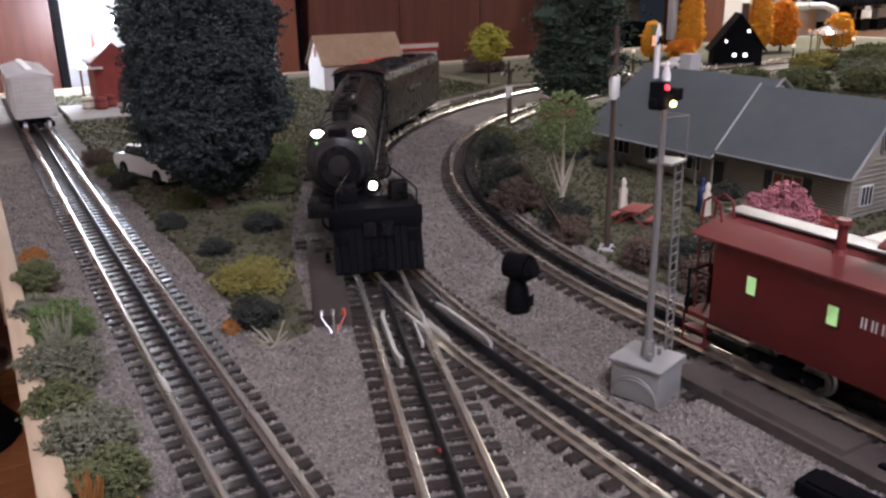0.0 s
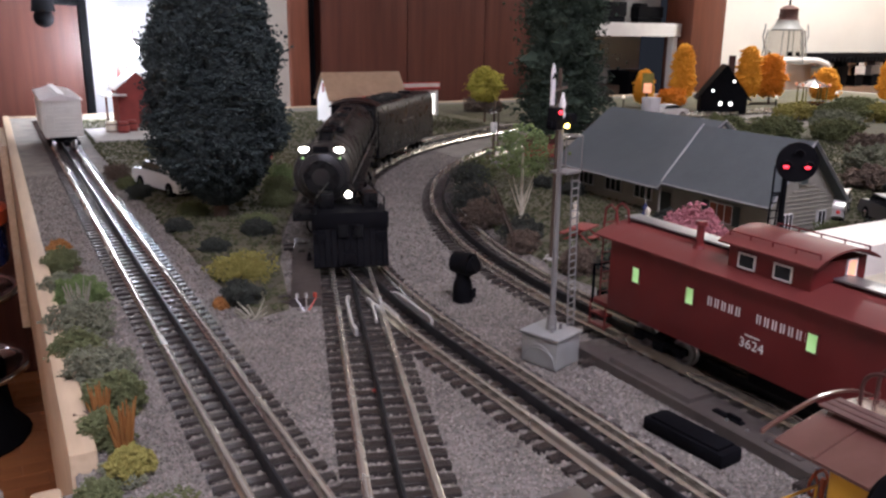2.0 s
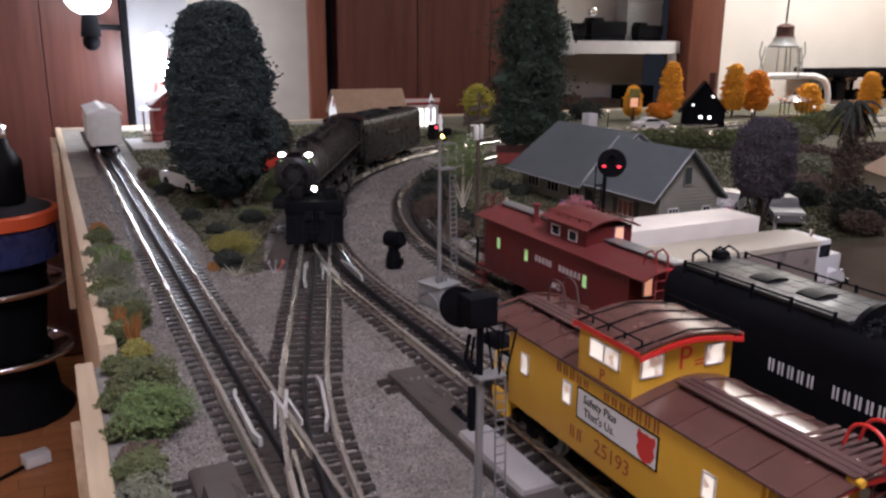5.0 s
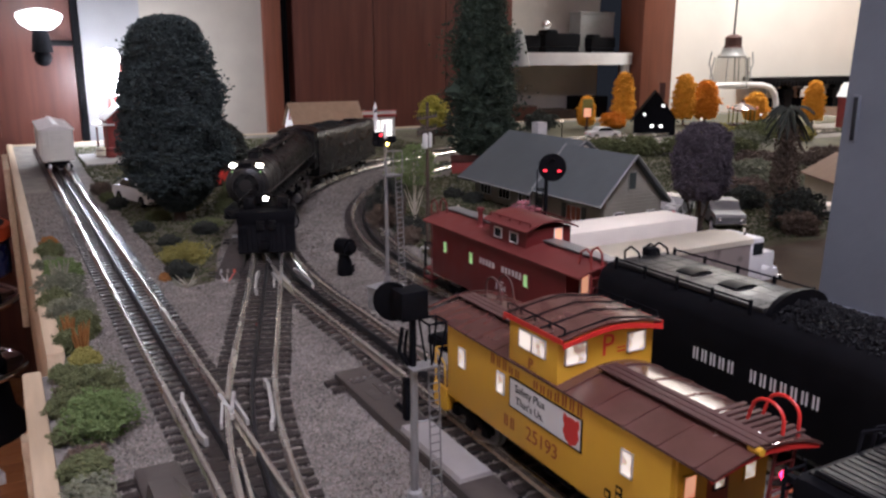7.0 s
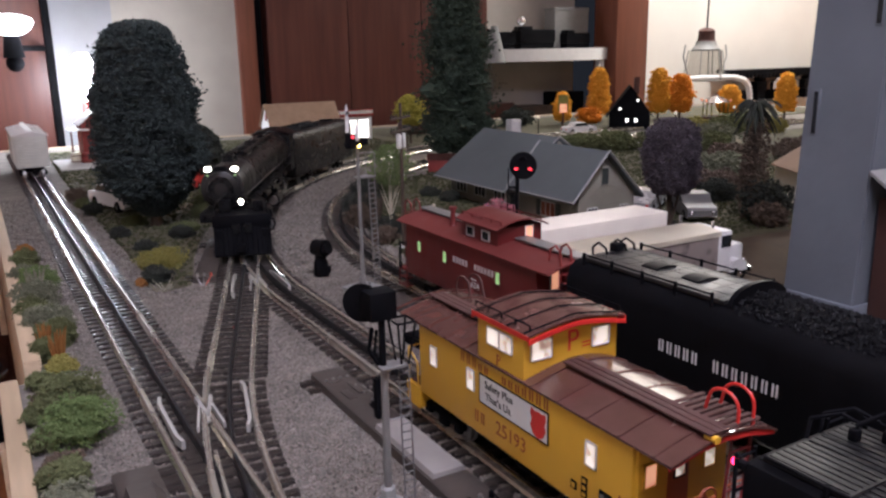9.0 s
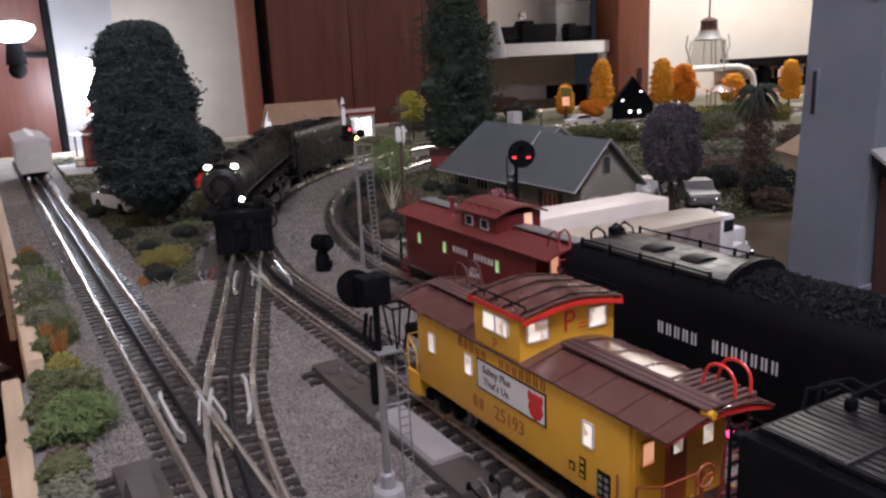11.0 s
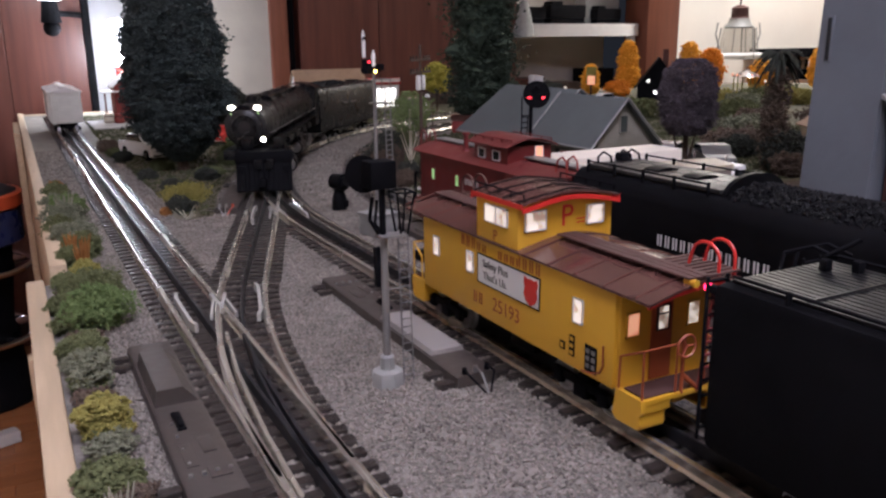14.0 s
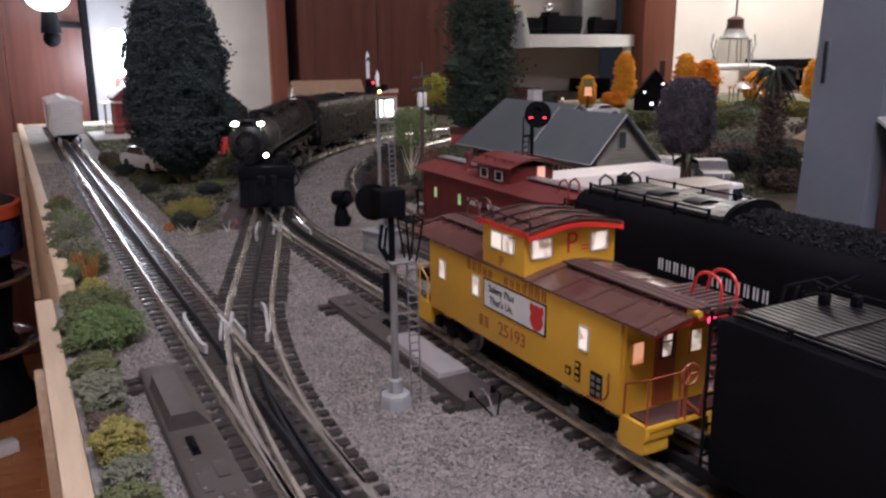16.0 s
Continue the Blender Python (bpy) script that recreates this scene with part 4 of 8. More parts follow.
        cp = boxes(((0, y0 + s * 0.032, 0.0135), (0.006, 0.016, 0.006)), ((0.002, y0 + s * 0.041, 0.0135), (0.009, 0.006, 0.008)), bevel=0.0008)
        part("coupler", cp, BLACK_MATT, car)
    bm = bmesh.new()
    rod(bm, (-0.008, r0 + 0.004, crown - 0.0005), (-0.008, r0 - 0.002, crown - 0.0005), 0.0018, 0.0017, 12)
    part("lamp_housing", bm, YELLOW, car, "round yellow lamp housing")
    part("underframe", boxes(((0, -0.004, 0.0185), (0.030, 0.19, 0.004)), ((0.012, 0.012, 0.013), (0.012, 0.03, 0.009)), ((-0.014, -0.012, 0.013), (0.010, 0.022, 0.009)), ((-0.012, 0.024, 0.013), (0.006, 0.03, 0.006)), bevel=0.0006), BLACK_MATT, car, "black underframe and tanks")
    truck(car, -0.070)
    truck(car, 0.070)
    return car


def red_caboose():
    car = thing("caboose", "oxide red wooden-style caboose with small centre cupola", "caboose", (DX, 0.8530, 0))
    H, lo, eave, crown = 0.0285, 0.021, 0.0745, 0.082
    b0, b1 = -0.0895, 0.1195
    body = part("body", boxes(((0, (b0 + b1) / 2, (lo + eave) / 2), (2 * H, b1 - b0, eave - lo)), bevel=0.0006), OXIDE, car)
    r0, r1 = -0.1095, 0.1325
    roof = part("roof", extruded(arched(0.0325, eave, crown), r0, r1), OXIDE_ROOF, car, "paler red arched roof")
    loose_parts("running_board", boxes(((0, (0.030 + r1) / 2, crown + 0.0022), (0.014, r1 - 0.030, 0.0012)), ((0, (r0 - 0.030) / 2, crown + 0.0022), (0.014, -0.030 - r0, 0.0012)), bevel=0.0002), SILVER, roof, "pale worn running board")
    c0, c1 = -0.0345, 0.0325
    cz0, cz1, ch = 0.074, 0.0940, 0.0220
    cup = part("cupola", boxes(((0, (c0 + c1) / 2, (cz0 + cz1) / 2), (2 * ch, c1 - c0 - 0.012, cz1 - cz0)), bevel=0.0006), OXIDE, car)
    part("cupola_roof", extruded(arched(0.0260, cz1, cz1 + 0.0075), c0 + 0.001, c1 - 0.001), OXIDE_ROOF, cup, "red arched cupola roof")
    for s in (-1, 1):
        for y in (-0.011, 0.013):
            window(cup, s * ch, y, 0.0845, 0.011, 0.0085, "x", WHITE, DARK_GLASS, "cupola_window")
    for y in (c0 + 0.006, c1 - 0.006):
        window(cup, 0.0090, y, 0.0880, 0.0075, 0.0105, "y", WHITE, LIT_WARM, "cupola_window")
    bm = bmesh.new()
    for s in (-1, 1):
        pts = [(s * 0.020, c0 + 0.004 + i * 0.0148, cz1 + 0.0058) for i in range(5)]
        for a, b in zip(pts, pts[1:]):
            rod(bm, a, b, 0.0005, None, 5)
        for p in pts:
            rod(bm, p, (p[0], p[1], cz1 + 0.002), 0.0005, None, 5)
    loose_parts("cupola_rail", bm, OXIDE, cup)
    bm = bmesh.new()
    rod(bm, (-0.013, 0.0570, crown - 0.003), (-0.013, 0.0570, crown + 0.014), 0.0026, 0.0022, 10)
    rod(bm, (-0.013, 0.0570, crown + 0.014), (-0.013, 0.0570, crown + 0.0165), 0.0040, 0.0034, 10)
    rod(bm, (-0.013, 0.0570, crown - 0.003), (-0.013, 0.0570, crown + 0.0005), 0.0045, 0.003, 10)
    part("stove_pipe", bm, OXIDE, car, "red stove pipe with a cap")
    for s in (-1, 1):
        for y, mat in ((-0.0385, LIT_GREEN), (0.0460, LIT_GREEN), (0.0930, LIT_GREEN)):
            window(body, s * H, y, 0.0535, 0.0068, 0.0115, "x", OXIDE_ROOF, mat, "side_window")
    face = Matrix.Translation((-H - 0.0001, 0, 0)) @ Matrix(((0, 0, -1, 0), (-1, 0, 0, 0), (0, 1, 0, 0), (0, 0, 0, 1)))
    mark_row((5, 7), 0.00515, WHITE, body, face @ pose(0.0025, 0.0550, 0), gap=0.9, tall=1.1)
    letters("3624", 0.0085, WHITE, body, face @ pose(0.0015, 0.0375, 0), "number", label="white painted number")
    part("small_print", boxes(((-H - 0.0002, -0.0015, 0.0430), (0.0002, 0.010, 0.0009))), WHITE, body, smooth=False)
    for s, y0 in ((-1, b0), (1, b1)):
        ym, ye = y0 + s * 0.010, y0 + s * 0.018
        plat = part("platform", boxes(((0, ym, lo), (2 * H - 0.004, 0.020, 0.003)), bevel=0.0004), OXIDE, car)
        for side in (-1, 1):
            part("step", boxes(((side * (H - 0.004), ym, 0.004), (0.008, 0.015, 0.0012)), ((side * (H - 0.004), ym, 0.0125), (0.008, 0.015, 0.0012)), ((side * (H - 0.0006), ym - 0.008, 0.0115), (0.001, 0.001, 0.019)), ((side * (H - 0.0006), ym + 0.008, 0.0115), (0.001, 0.001, 0.019))), OXIDE, plat)
        bm = bmesh.new()
        for side in (-1, 1):
            rod(bm, (side * 0.026, ye, lo), (side * 0.026, ye, 0.048), 0.0007)
            rod(bm, (side * 0.026, ye, 0.048), (side * 0.008, ye, 0.048), 0.0007)
            rod(bm, (side * 0.008, ye, 0.048), (side * 0.008, ye, lo), 0.0007)
            rod(bm, (side * 0.0285, y0, 0.050), (side * 0.0285, y0 + s * 0.016, 0.050), 0.0006)
            rod(bm, (side * 0.0285, y0 + s * 0.016, 0.050), (side * 0.0285, y0 + s * 0.016, lo), 0.0006)
        loose_parts("railing_bar", bm, BLACK_MATT, plat)
        bm = bmesh.new()
        ladder(bm, (-0.015, ye, lo), (-0.015, ye, crown), 0.010, (1, 0, 0), 8, 0.0007)
        for k in (-0.020, -0.010):
            top = [(k, ye, crown - 0.002), (k, ye - s * 0.001, crown + 0.009), (k, ye - s * 0.006, crown + 0.0125), (k, ye - s * 0.012, crown + 0.009), (k, ye - s * 0.014, crown - 0.001)]
            for a, b in zip(top, top[1:]):
                rod(bm, a, b, 0.0008, None, 6)
        part("end_ladder", bm, OXIDE if s > 0 else BRICK_RED, car, "red ladder curving over the roof")
        part("coupler", boxes(((0, y0 + s * 0.031, 0.0135), (0.006, 0.014, 0.006)), ((0.002, y0 + s * 0.039, 0.0135), (0.009, 0.006, 0.008)), bevel=0.0008), BLACK_MATT, car)
        window(body, s * 0.0115, y0 + s * 0.0004, 0.063, 0.0075, 0.017, "y", WHITE, LIT_WARM, "end_window")
        part("end_door", boxes(((-s * 0.003, y0 + s * 0.0004, 0.045), (0.013, 0.0012, 0.040)), bevel=0.0002), OXIDE_ROOF, body)
    bm = bmesh.new()
    bmesh.ops.create_uvsphere(bm, u_segments=10, v_segments=8, radius=0.0020, matrix=pose(-0.0080, r0 - 0.0014, 0.0790))
    part("marker_lamp", bm, RED_LAMP, car, "glowing red marker lamp")
    part("underframe", boxes(((0, 0, 0.0185), (0.030, 0.21, 0.004)), ((0.012, 0.012, 0.013), (0.012, 0.03, 0.009)), ((-0.014, -0.02, 0.0135), (0.012, 0.05, 0.008)), bevel=0.0006), BLACK_MATT, car, "black underframe and boxes")
    truck(car, -0.074)
    truck(car, 0.074)
    car.scale = (1, 1, 0.94)
    return car


def oil_tender():
    """The long black tender with a railed deck and coal, on the middle line."""
    car = thing("tender", "long black tender with railed deck and coal load", "tender", (DX, 0.508, 0))
    H = 0.0315
    shape = [(H - 0.001, 0.020), (H, 0.023), (H, 0.076), (H - 0.003, 0.084), (H - 0.009, 0.0885), (-H + 0.009, 0.0885), (-H + 0.003, 0.084), (-H, 0.076), (-H, 0.023), (-H + 0.001, 0.020)]
    body = part("body", extruded(shape, -0.21, 0.216), BLACK, car)
    deck = part("deck", boxes(((0, 0.148, 0.0902), (0.047, 0.124, 0.0030)), bevel=0.0006), DECK_GREY, car, "grey planked deck")
    bm = bmesh.new()
    for i in range(9):
        box(bm, (0, 0.092 + i * 0.0138, 0.0917), (0.046, 0.0004, 0.0003))
    for x in (-0.012, 0, 0.012):
        box(bm, (x, 0.148, 0.0917), (0.0004, 0.122, 0.0003))
    loose_parts("deck_seam", bm, DECK_DARK, deck)
    for y in (0.160, 0.125):
        bm = extruded(arched(0.0088, 0.0925, 0.0940, 8, 0.0009), y - 0.0070, y + 0.0070)
        box(bm, (0, y, 0.0922), (0.011, 0.010, 0.0018), 0.0004)
        part("water_hatch", bm, BLACK, deck, "black water hatch with a bowed lid")
    bm = bmesh.new()
    for s in (-1, 1):
        pts = [(s * 0.0265, 0.092 + i * 0.028, 0.0945) for i in range(5)]
        for a, b in zip(pts, pts[1:]):
            rod(bm, a, b, 0.0006, None, 5)
        for p in pts:
            rod(bm, (p[0], p[1], p[2] + 0.0012), (p[0], p[1], 0.087), 0.0011, None, 6)
    loose_parts("railing_bar", bm, BLACK_MATT, deck)
    bm = bmesh.new()
    for x in (-0.006, 0.012, 0.02):
        pts = [(x, 0.218, 0.083), (x, 0.219, 0.094), (x, 0.213, 0.0985), (x, 0.205, 0.096), (x, 0.203, 0.089)]
        for a, b in zip(pts, pts[1:]):
            rod(bm, a, b, 0.0008, None, 6)
    box(bm, (0.008, 0.209, 0.094), (0.008, 0.008, 0.007), 0.0015)
    loose_parts("grab_iron", bm, BLACK_MATT, car)
    bulk = [(0.024 * math.cos(a), 0.0885 + 0.0125 * math.sin(a)) for a in [math.pi * i / 10 for i in range(11)]]
    part("coal_bulkhead", extruded(bulk, 0.080, 0.0835), BLACK, car, "arched black coal bulkhead")
    rng = np.random.default_rng(11)
    n = 6500
    x, y = rng.uniform(-0.025, 0.025, n), rng.uniform(-0.205, 0.080, n)
    z = 0.0855 + 0.0085 * (1 - (x / 0.028) ** 2) + rng.uniform(-0.001, 0.0015, n)
    crumbs("coal", COAL, np.stack([x, y, z], 1), rng.uniform(0.0006, 0.0013, n), rng, car)
    face = Matrix.Translation((-H - 0.0001, 0, 0)) @ Matrix(((0, 0, -1, 0), (-1, 0, 0, 0), (0, 1, 0, 0), (0, 0, 0, 1)))
    mark_row((5, 7), 0.0066, WHITE, body, face @ pose(-0.083, 0.0535, 0), gap=0.7, tall=1.15)
    part("underframe", boxes(((0, 0, 0.0175), (0.040, 0.40, 0.005))), BLACK_MATT, car)
    for y in (-0.15, 0.13):
        truck(car, y, axles=(-0.036, -0.012, 0.012, 0.036))
    car.scale = (1, 1, 0.968)
    part("coupler", boxes(((0, 0.224, 0.0135), (0.006, 0.016, 0.006)), bevel=0.0008), BLACK_MATT, car)
    return car


def near_tender():
    """The black tender behind the yellow car."""
    car = thing("tender", "matt black tender with seamed deck and end ladder", "tender", (CX, 0.2965, 0))
    H = 0.0315
    body = part("body", boxes(((0, 0, 0.0530), (2 * H, 0.345, 0.068)), bevel=0.005), BLACK_MATT, car)
    deck = part("deck", boxes(((0, 0, 0.0868), (2 * H - 0.010, 0.338, 0.0014)), bevel=0.0003), BLACK, car)
    for i in range(15):
        part("deck_plank", boxes(((-0.0252 + i * 0.0036, 0, 0.0879), (0.0030, 0.334, 0.0010)), bevel=0.0002), DECK_DARK, deck)
    for i in range(6):
        part("deck_strap", boxes(((0, -0.155 + i * 0.058, 0.0888), (0.053, 0.0010, 0.0008))), GRAPHITE, deck)
    bm = bmesh.new()
    for s in (-1, 1):
        rod(bm, (s * 0.0285, -0.166, 0.0902), (s * 0.0285, 0.165, 0.0902), 0.0007, None, 6)
        for i in range(8):
            rod(bm, (s * 0.0285, -0.16 + i * 0.043, 0.084), (s * 0.0285, -0.16 + i * 0.043, 0.0908), 0.0012, None, 6)
    loose_parts("railing_bar", bm, BLACK_MATT, deck)
    bm = bmesh.new()
    for y, x in ((0.158, 0.012), (0.150, 0.02)):
        box(bm, (x, y, 0.0905), (0.004, 0.0035, 0.005), 0.001)
        pts = [(x - 0.010, 0.171, 0.082), (x - 0.006, 0.172, 0.093), (x, 0.164, 0.0965), (x + 0.004, 0.156, 0.093)]
        for a, b in zip(pts, pts[1:]):
            rod(bm, a, b, 0.0008, None, 6)
    rod(bm, (0.012, 0.158, 0.094), (0.020, 0.150, 0.101), 0.0009)
    for at, r in (((-0.0285, 0.1765, 0.083), 0.0017),):
        lens = bmesh.new()
        bmesh.ops.create_uvsphere(lens, u_segments=10, v_segments=8, radius=r, matrix=pose(*at))
        part("marker_lamp", lens, RED_LAMP, car, "glowing red marker lamp")
    part("lamp_bracket", boxes(((-0.0285, 0.1735, 0.083), (0.003, 0.004, 0.003)), bevel=0.0004), BLACK_MATT, car)
    loose_parts("lamp_fitting", bm, BLACK_MATT, car)
    bm = bmesh.new()
    for x in (-0.026, 0.026):
        ladder(bm, (x, 0.1745, 0.022), (x, 0.1745, 0.088), 0.010, (1, 0, 0), 10, 0.0008)
    for i in range(10):
        box(bm, (0, 0.1733, 0.026 + i * 0.0062), (0.040, 0.0012, 0.0012))
    part("end_ladder", bm, BLACK_MATT, car)
    part("underframe", boxes(((0, 0, 0.0175), (0.040, 0.33, 0.005))), BLACK_MATT, car)
    for y in (-0.11, 0.11):
        truck(car, y, axles=(-0.024, 0, 0.024))
    return car


def boxcar():
    car = thing("boxcar", "white ribbed boxcar with weathered roof on the straight track", "boxcar", (0.016, 2.165, 0))
    H = 0.0290
    body = part("body", boxes(((0, 0, 0.052), (2 * H, 0.24, 0.060)), bevel=0.0006), PALE_CAR, car)
    bm = bmesh.new()
    for i in range(9):
        box(bm, (0, -0.1206, 0.028 + i * 0.0062), (0.052, 0.0012, 0.0022), 0.0005)
    loose_parts("end_rib", bm, PALE_CAR, body, "corrugated end panel")
    bm = bmesh.new()
    ladder(bm, (-0.020, -0.1225, 0.025), (-0.020, -0.1225, 0.080), 0.011, (1, 0, 0), 8, 0.0007)
    part("end_ladder", bm, PALE_CAR, car)
    part("roof", extruded([(0.032, 0.082), (0.032, 0.0835), (0, 0.0915), (-0.032, 0.0835), (-0.032, 0.082)], -0.123, 0.123), WHITE, car, "white ridged roof")
    bm = bmesh.new()
    for i in range(12):
        for s in (-1, 1):
            rod(bm, (s * 0.031, -0.115 + i * 0.021, 0.0842), (s * 0.006, -0.115 + i * 0.021, 0.0905), 0.0006, None, 4)
    box(bm, (0, 0, 0.0928), (0.010, 0.245, 0.001))
    part("running_board", bm, WHITE, car)
    for s in (-1, 1):
        bm = bmesh.new()
        for i in range(14):
            if abs(i - 6.5) > 2:
                box(bm, (s * H, -0.112 + i * 0.01725, 0.052), (0.0014, 0.0012, 0.058))
        loose_parts("side_rib", bm, PALE_CAR, body)
        part("sliding_door", boxes(((s * (H + 0.0006), 0, 0.051), (0.0016, 0.046, 0.056)), bevel=0.0003), PALE_CAR, car)
    bm = bmesh.new()
    bmesh.ops.create_cone(bm, cap_ends=True, segments=14, radius1=0.006, radius2=0.006, depth=0.001, matrix=pose(0.010, -0.1235, 0.066, 90, 0, 0))
    part("brake_wheel", bm, PALE_CAR, car)
    part("underframe", boxes(((0, 0, 0.0195), (0.036, 0.23, 0.005))), BLACK_MATT, car)
    part("coupler", boxes(((0, -0.129, 0.0135), (0.006, 0.018, 0.006)), ((0.002, -0.138, 0.0135), (0.009, 0.006, 0.008)), bevel=0.0008), BLACK_MATT, car)
    truck(car, -0.085)
    truck(car, 0.085)
    return car


def along(line, s):
    d = np.r_[0, np.cumsum(np.hypot(*np.diff(line, axis=0).T))]
    return Vector((float(np.interp(s, d, line[:, 0])), float(np.interp(s, d, line[:, 1])), 0))


def chord(line, s0, s1):
    """Pose with +y from the point at s1 towards s0, at their middle."""
    a, b = along(line, s0), along(line, s1)
    d = a - b
    m = (a + b) / 2
    return (m.x, m.y, 0), math.degrees(math.atan2(-d.x, d.y))


LOCO_S = 0.638


def on_line(line, s0, y0, y1):
    """Pose of a body whose middle is at arc s0 and whose local y0 and y1 ride the line."""
    a, b = along(line, s0 - y0), along(line, s0 - y1)
    d = (a - b).normalized()
    o = a - d * y0
    return (o.x, o.y, 0), math.degrees(math.atan2(-d.x, d.y))


LONG = 1.18


def steam_engine():
    at, turn = on_line(LOCO_LINE, LOCO_S + 0.271, 0.05, -0.20)
    eng = thing("steam_locomotive", "black articulated steam locomotive with lit headlamps", "locomotive", at, turn)
    Z, R = 0.0752, 0.0262
    lie = pose(0, 0, Z, -90, 0, 0)
    boiler = part("boiler", turned([(R * 0.98, -0.175), (R * 1.06, -0.16), (R * 1.06, -0.06), (R, -0.03), (R, 0.05), (R * 0.985, 0.10)], 32, lie), LOCO_BLACK, eng)
    smoke = part("smokebox", turned([(R * 0.985, 0.10), (R, 0.102), (R, 0.172), (R * 0.97, 0.1755), (R * 0.80, 0.1765), (R * 0.78, 0.179), (R * 0.5, 0.182), (R * 0.1, 0.1835)], 32, lie), GRAPHITE, eng, "graphite grey smokebox and door")
    bm = bmesh.new()
    for y in (-0.16, -0.11, -0.06, -0.01, 0.03, 0.07, 0.10, 0.125, 0.15):
        r = R * 1.065 if y < -0.05 else R * 1.01
        bmesh.ops.create_cone(bm, cap_ends=True, segments=32, radius1=r + 0.0003, radius2=r + 0.0003, depth=0.0022, matrix=pose(0, y, Z, 90, 0, 0))
    loose_parts("boiler_band", bm, GRAPHITE, boiler, "thin boiler bands")
    for y, h, r in ((0.045, 0.012, 0.011), (-0.035, 0.011, 0.0115)):
        m = pose(0, y, Z + R - 0.004) @ Matrix.Diagonal((1, 1.7, 1, 1))
        part("dome", turned([(r * 1.1, 0), (r, 0.002), (r * 0.95, h * 0.5), (r * 0.7, h * 0.82), (r * 0.2, h)], 18, m), LOCO_BLACK, eng)
    for y in (0.135, 0.118):
        part("chimney", turned([(0.0085, 0), (0.0075, 0.003), (0.0072, 0.010), (0.0085, 0.0115), (0.0065, 0.0118), (0.006, 0.006)], 16, pose(0, y, Z + R - 0.003)), LOCO_BLACK, eng)
    bm = bmesh.new()
    for x in (-0.009, 0.009):
        rod(bm, (x, -0.12, Z + R + 0.0035), (x, 0.09, Z + R + 0.0035), 0.0022, None, 8)
    rod(bm, (0.014, -0.02, Z + R + 0.001), (0.014, 0.10, Z + R + 0.001), 0.0016)
    for i in range(6):
        box(bm, (0, -0.10 + i * 0.035, Z + R + 0.002), (0.022, 0.006, 0.005), 0.001)
    part("top_piping", bm, LOCO_BLACK, boiler)
    for s in (-1, 1):
        board = part("running_board", boxes(((s * 0.0275, -0.01, 0.0545), (0.011, 0.31, 0.0015)), bevel=0.0003), LOCO_BLACK, eng)
        bm = bmesh.new()
        rod(bm, (s * 0.0315, -0.16, 0.066), (s * 0.0265, 0.165, 0.066), 0.0006)
        rod(bm, (s * 0.026, -0.10, 0.050), (s * 0.026, 0.12, 0.050), 0.0012)
        rod(bm, (s * 0.029, -0.10, 0.0475), (s * 0.029, 0.06, 0.0475), 0.0010)
        part("handrail", bm, STEEL, board, "thin steel handrail and pipes")
        bm = bmesh.new()
        for y, l in ((0.060, 0.030), (-0.045, 0.026), (0.015, 0.02), (-0.09, 0.024)):
            rod(bm, (s * 0.029, y - l / 2, 0.0455), (s * 0.029, y + l / 2, 0.0455), 0.0048, None, 12)
        loose_parts("air_tank", bm, LOCO_BLACK, eng)
        for y in (0.135, -0.012):
            bm = bmesh.new()
            rod(bm, (s * 0.0275, y - 0.017, 0.024), (s * 0.0275, y + 0.017, 0.024), 0.0098, None, 16)
            rod(bm, (s * 0.0275, y - 0.015, 0.038), (s * 0.0275, y + 0.015, 0.038), 0.0062, None, 14)
            box(bm, (s * 0.0275, y, 0.031), (0.013, 0.026, 0.012), 0.001)
            cyl = part("cylinder", bm, LOCO_BLACK, eng)
            bm = bmesh.new()
            rod(bm, (s * 0.0275, y + 0.017, 0.024), (s * 0.0275, y + 0.0195, 0.024), 0.0078, 0.006, 16)
            rod(bm, (s * 0.0275, y - 0.017, 0.024), (s * 0.0275, y - 0.048, 0.024), 0.0012)
            loose_parts("cylinder_cover", bm, STEEL, cyl)
        for base in (0.082, -0.064):
            for k in range(3):
                put_wheel(eng, DRIVER, s * 0.0165, base - k * 0.0365, 0.0165, "driving_wheel")
            bm = bmesh.new()
            box(bm, (s * 0.0228, base - 0.0365, 0.012), (0.0018, 0.082, 0.0034), 0.0005)
            box(bm, (s * 0.0245, base - 0.005, 0.017), (0.0016, 0.050, 0.003), 0.0005, pose(0, 0, 0, 9, 0, 0))
            rod(bm, (s * 0.0245, base + 0.006, 0.036), (s * 0.0245, base - 0.034, 0.030), 0.0010)
            loose_parts("side_rod", bm, STEEL, eng, "steel side rod")
        for y in (0.172, 0.150):
            put_wheel(eng, CAR_WHEEL, s * 0.0165, y, 0.0088)
        for y in (-0.158, -0.180):
            put_wheel(eng, CAR_WHEEL, s * 0.0165, y, 0.0088)
    part("chassis", boxes(((0, 0, 0.034), (0.024, 0.34, 0.024)), ((0, 0.168, 0.043), (0.050, 0.046, 0.012)), bevel=0.001), LOCO_BLACK, eng)
    deck = part("pilot_deck", boxes(((0, 0.197, 0.0490), (0.062, 0.030, 0.004)), ((0, 0.212, 0.0440), (0.066, 0.004, 0.014)), bevel=0.0008), BLACK_MATT, eng)
    cow = extruded([(0.203, 0.040), (0.212, 0.040), (0.221, 0.006), (0.219, 0.004), (0.208, 0.004)], -0.032, 0.032, "x")
    pilot = part("pilot", cow, BLACK_MATT, eng)
    bm = bmesh.new()
    for i in range(11):
        x = -0.028 + i * 0.0056
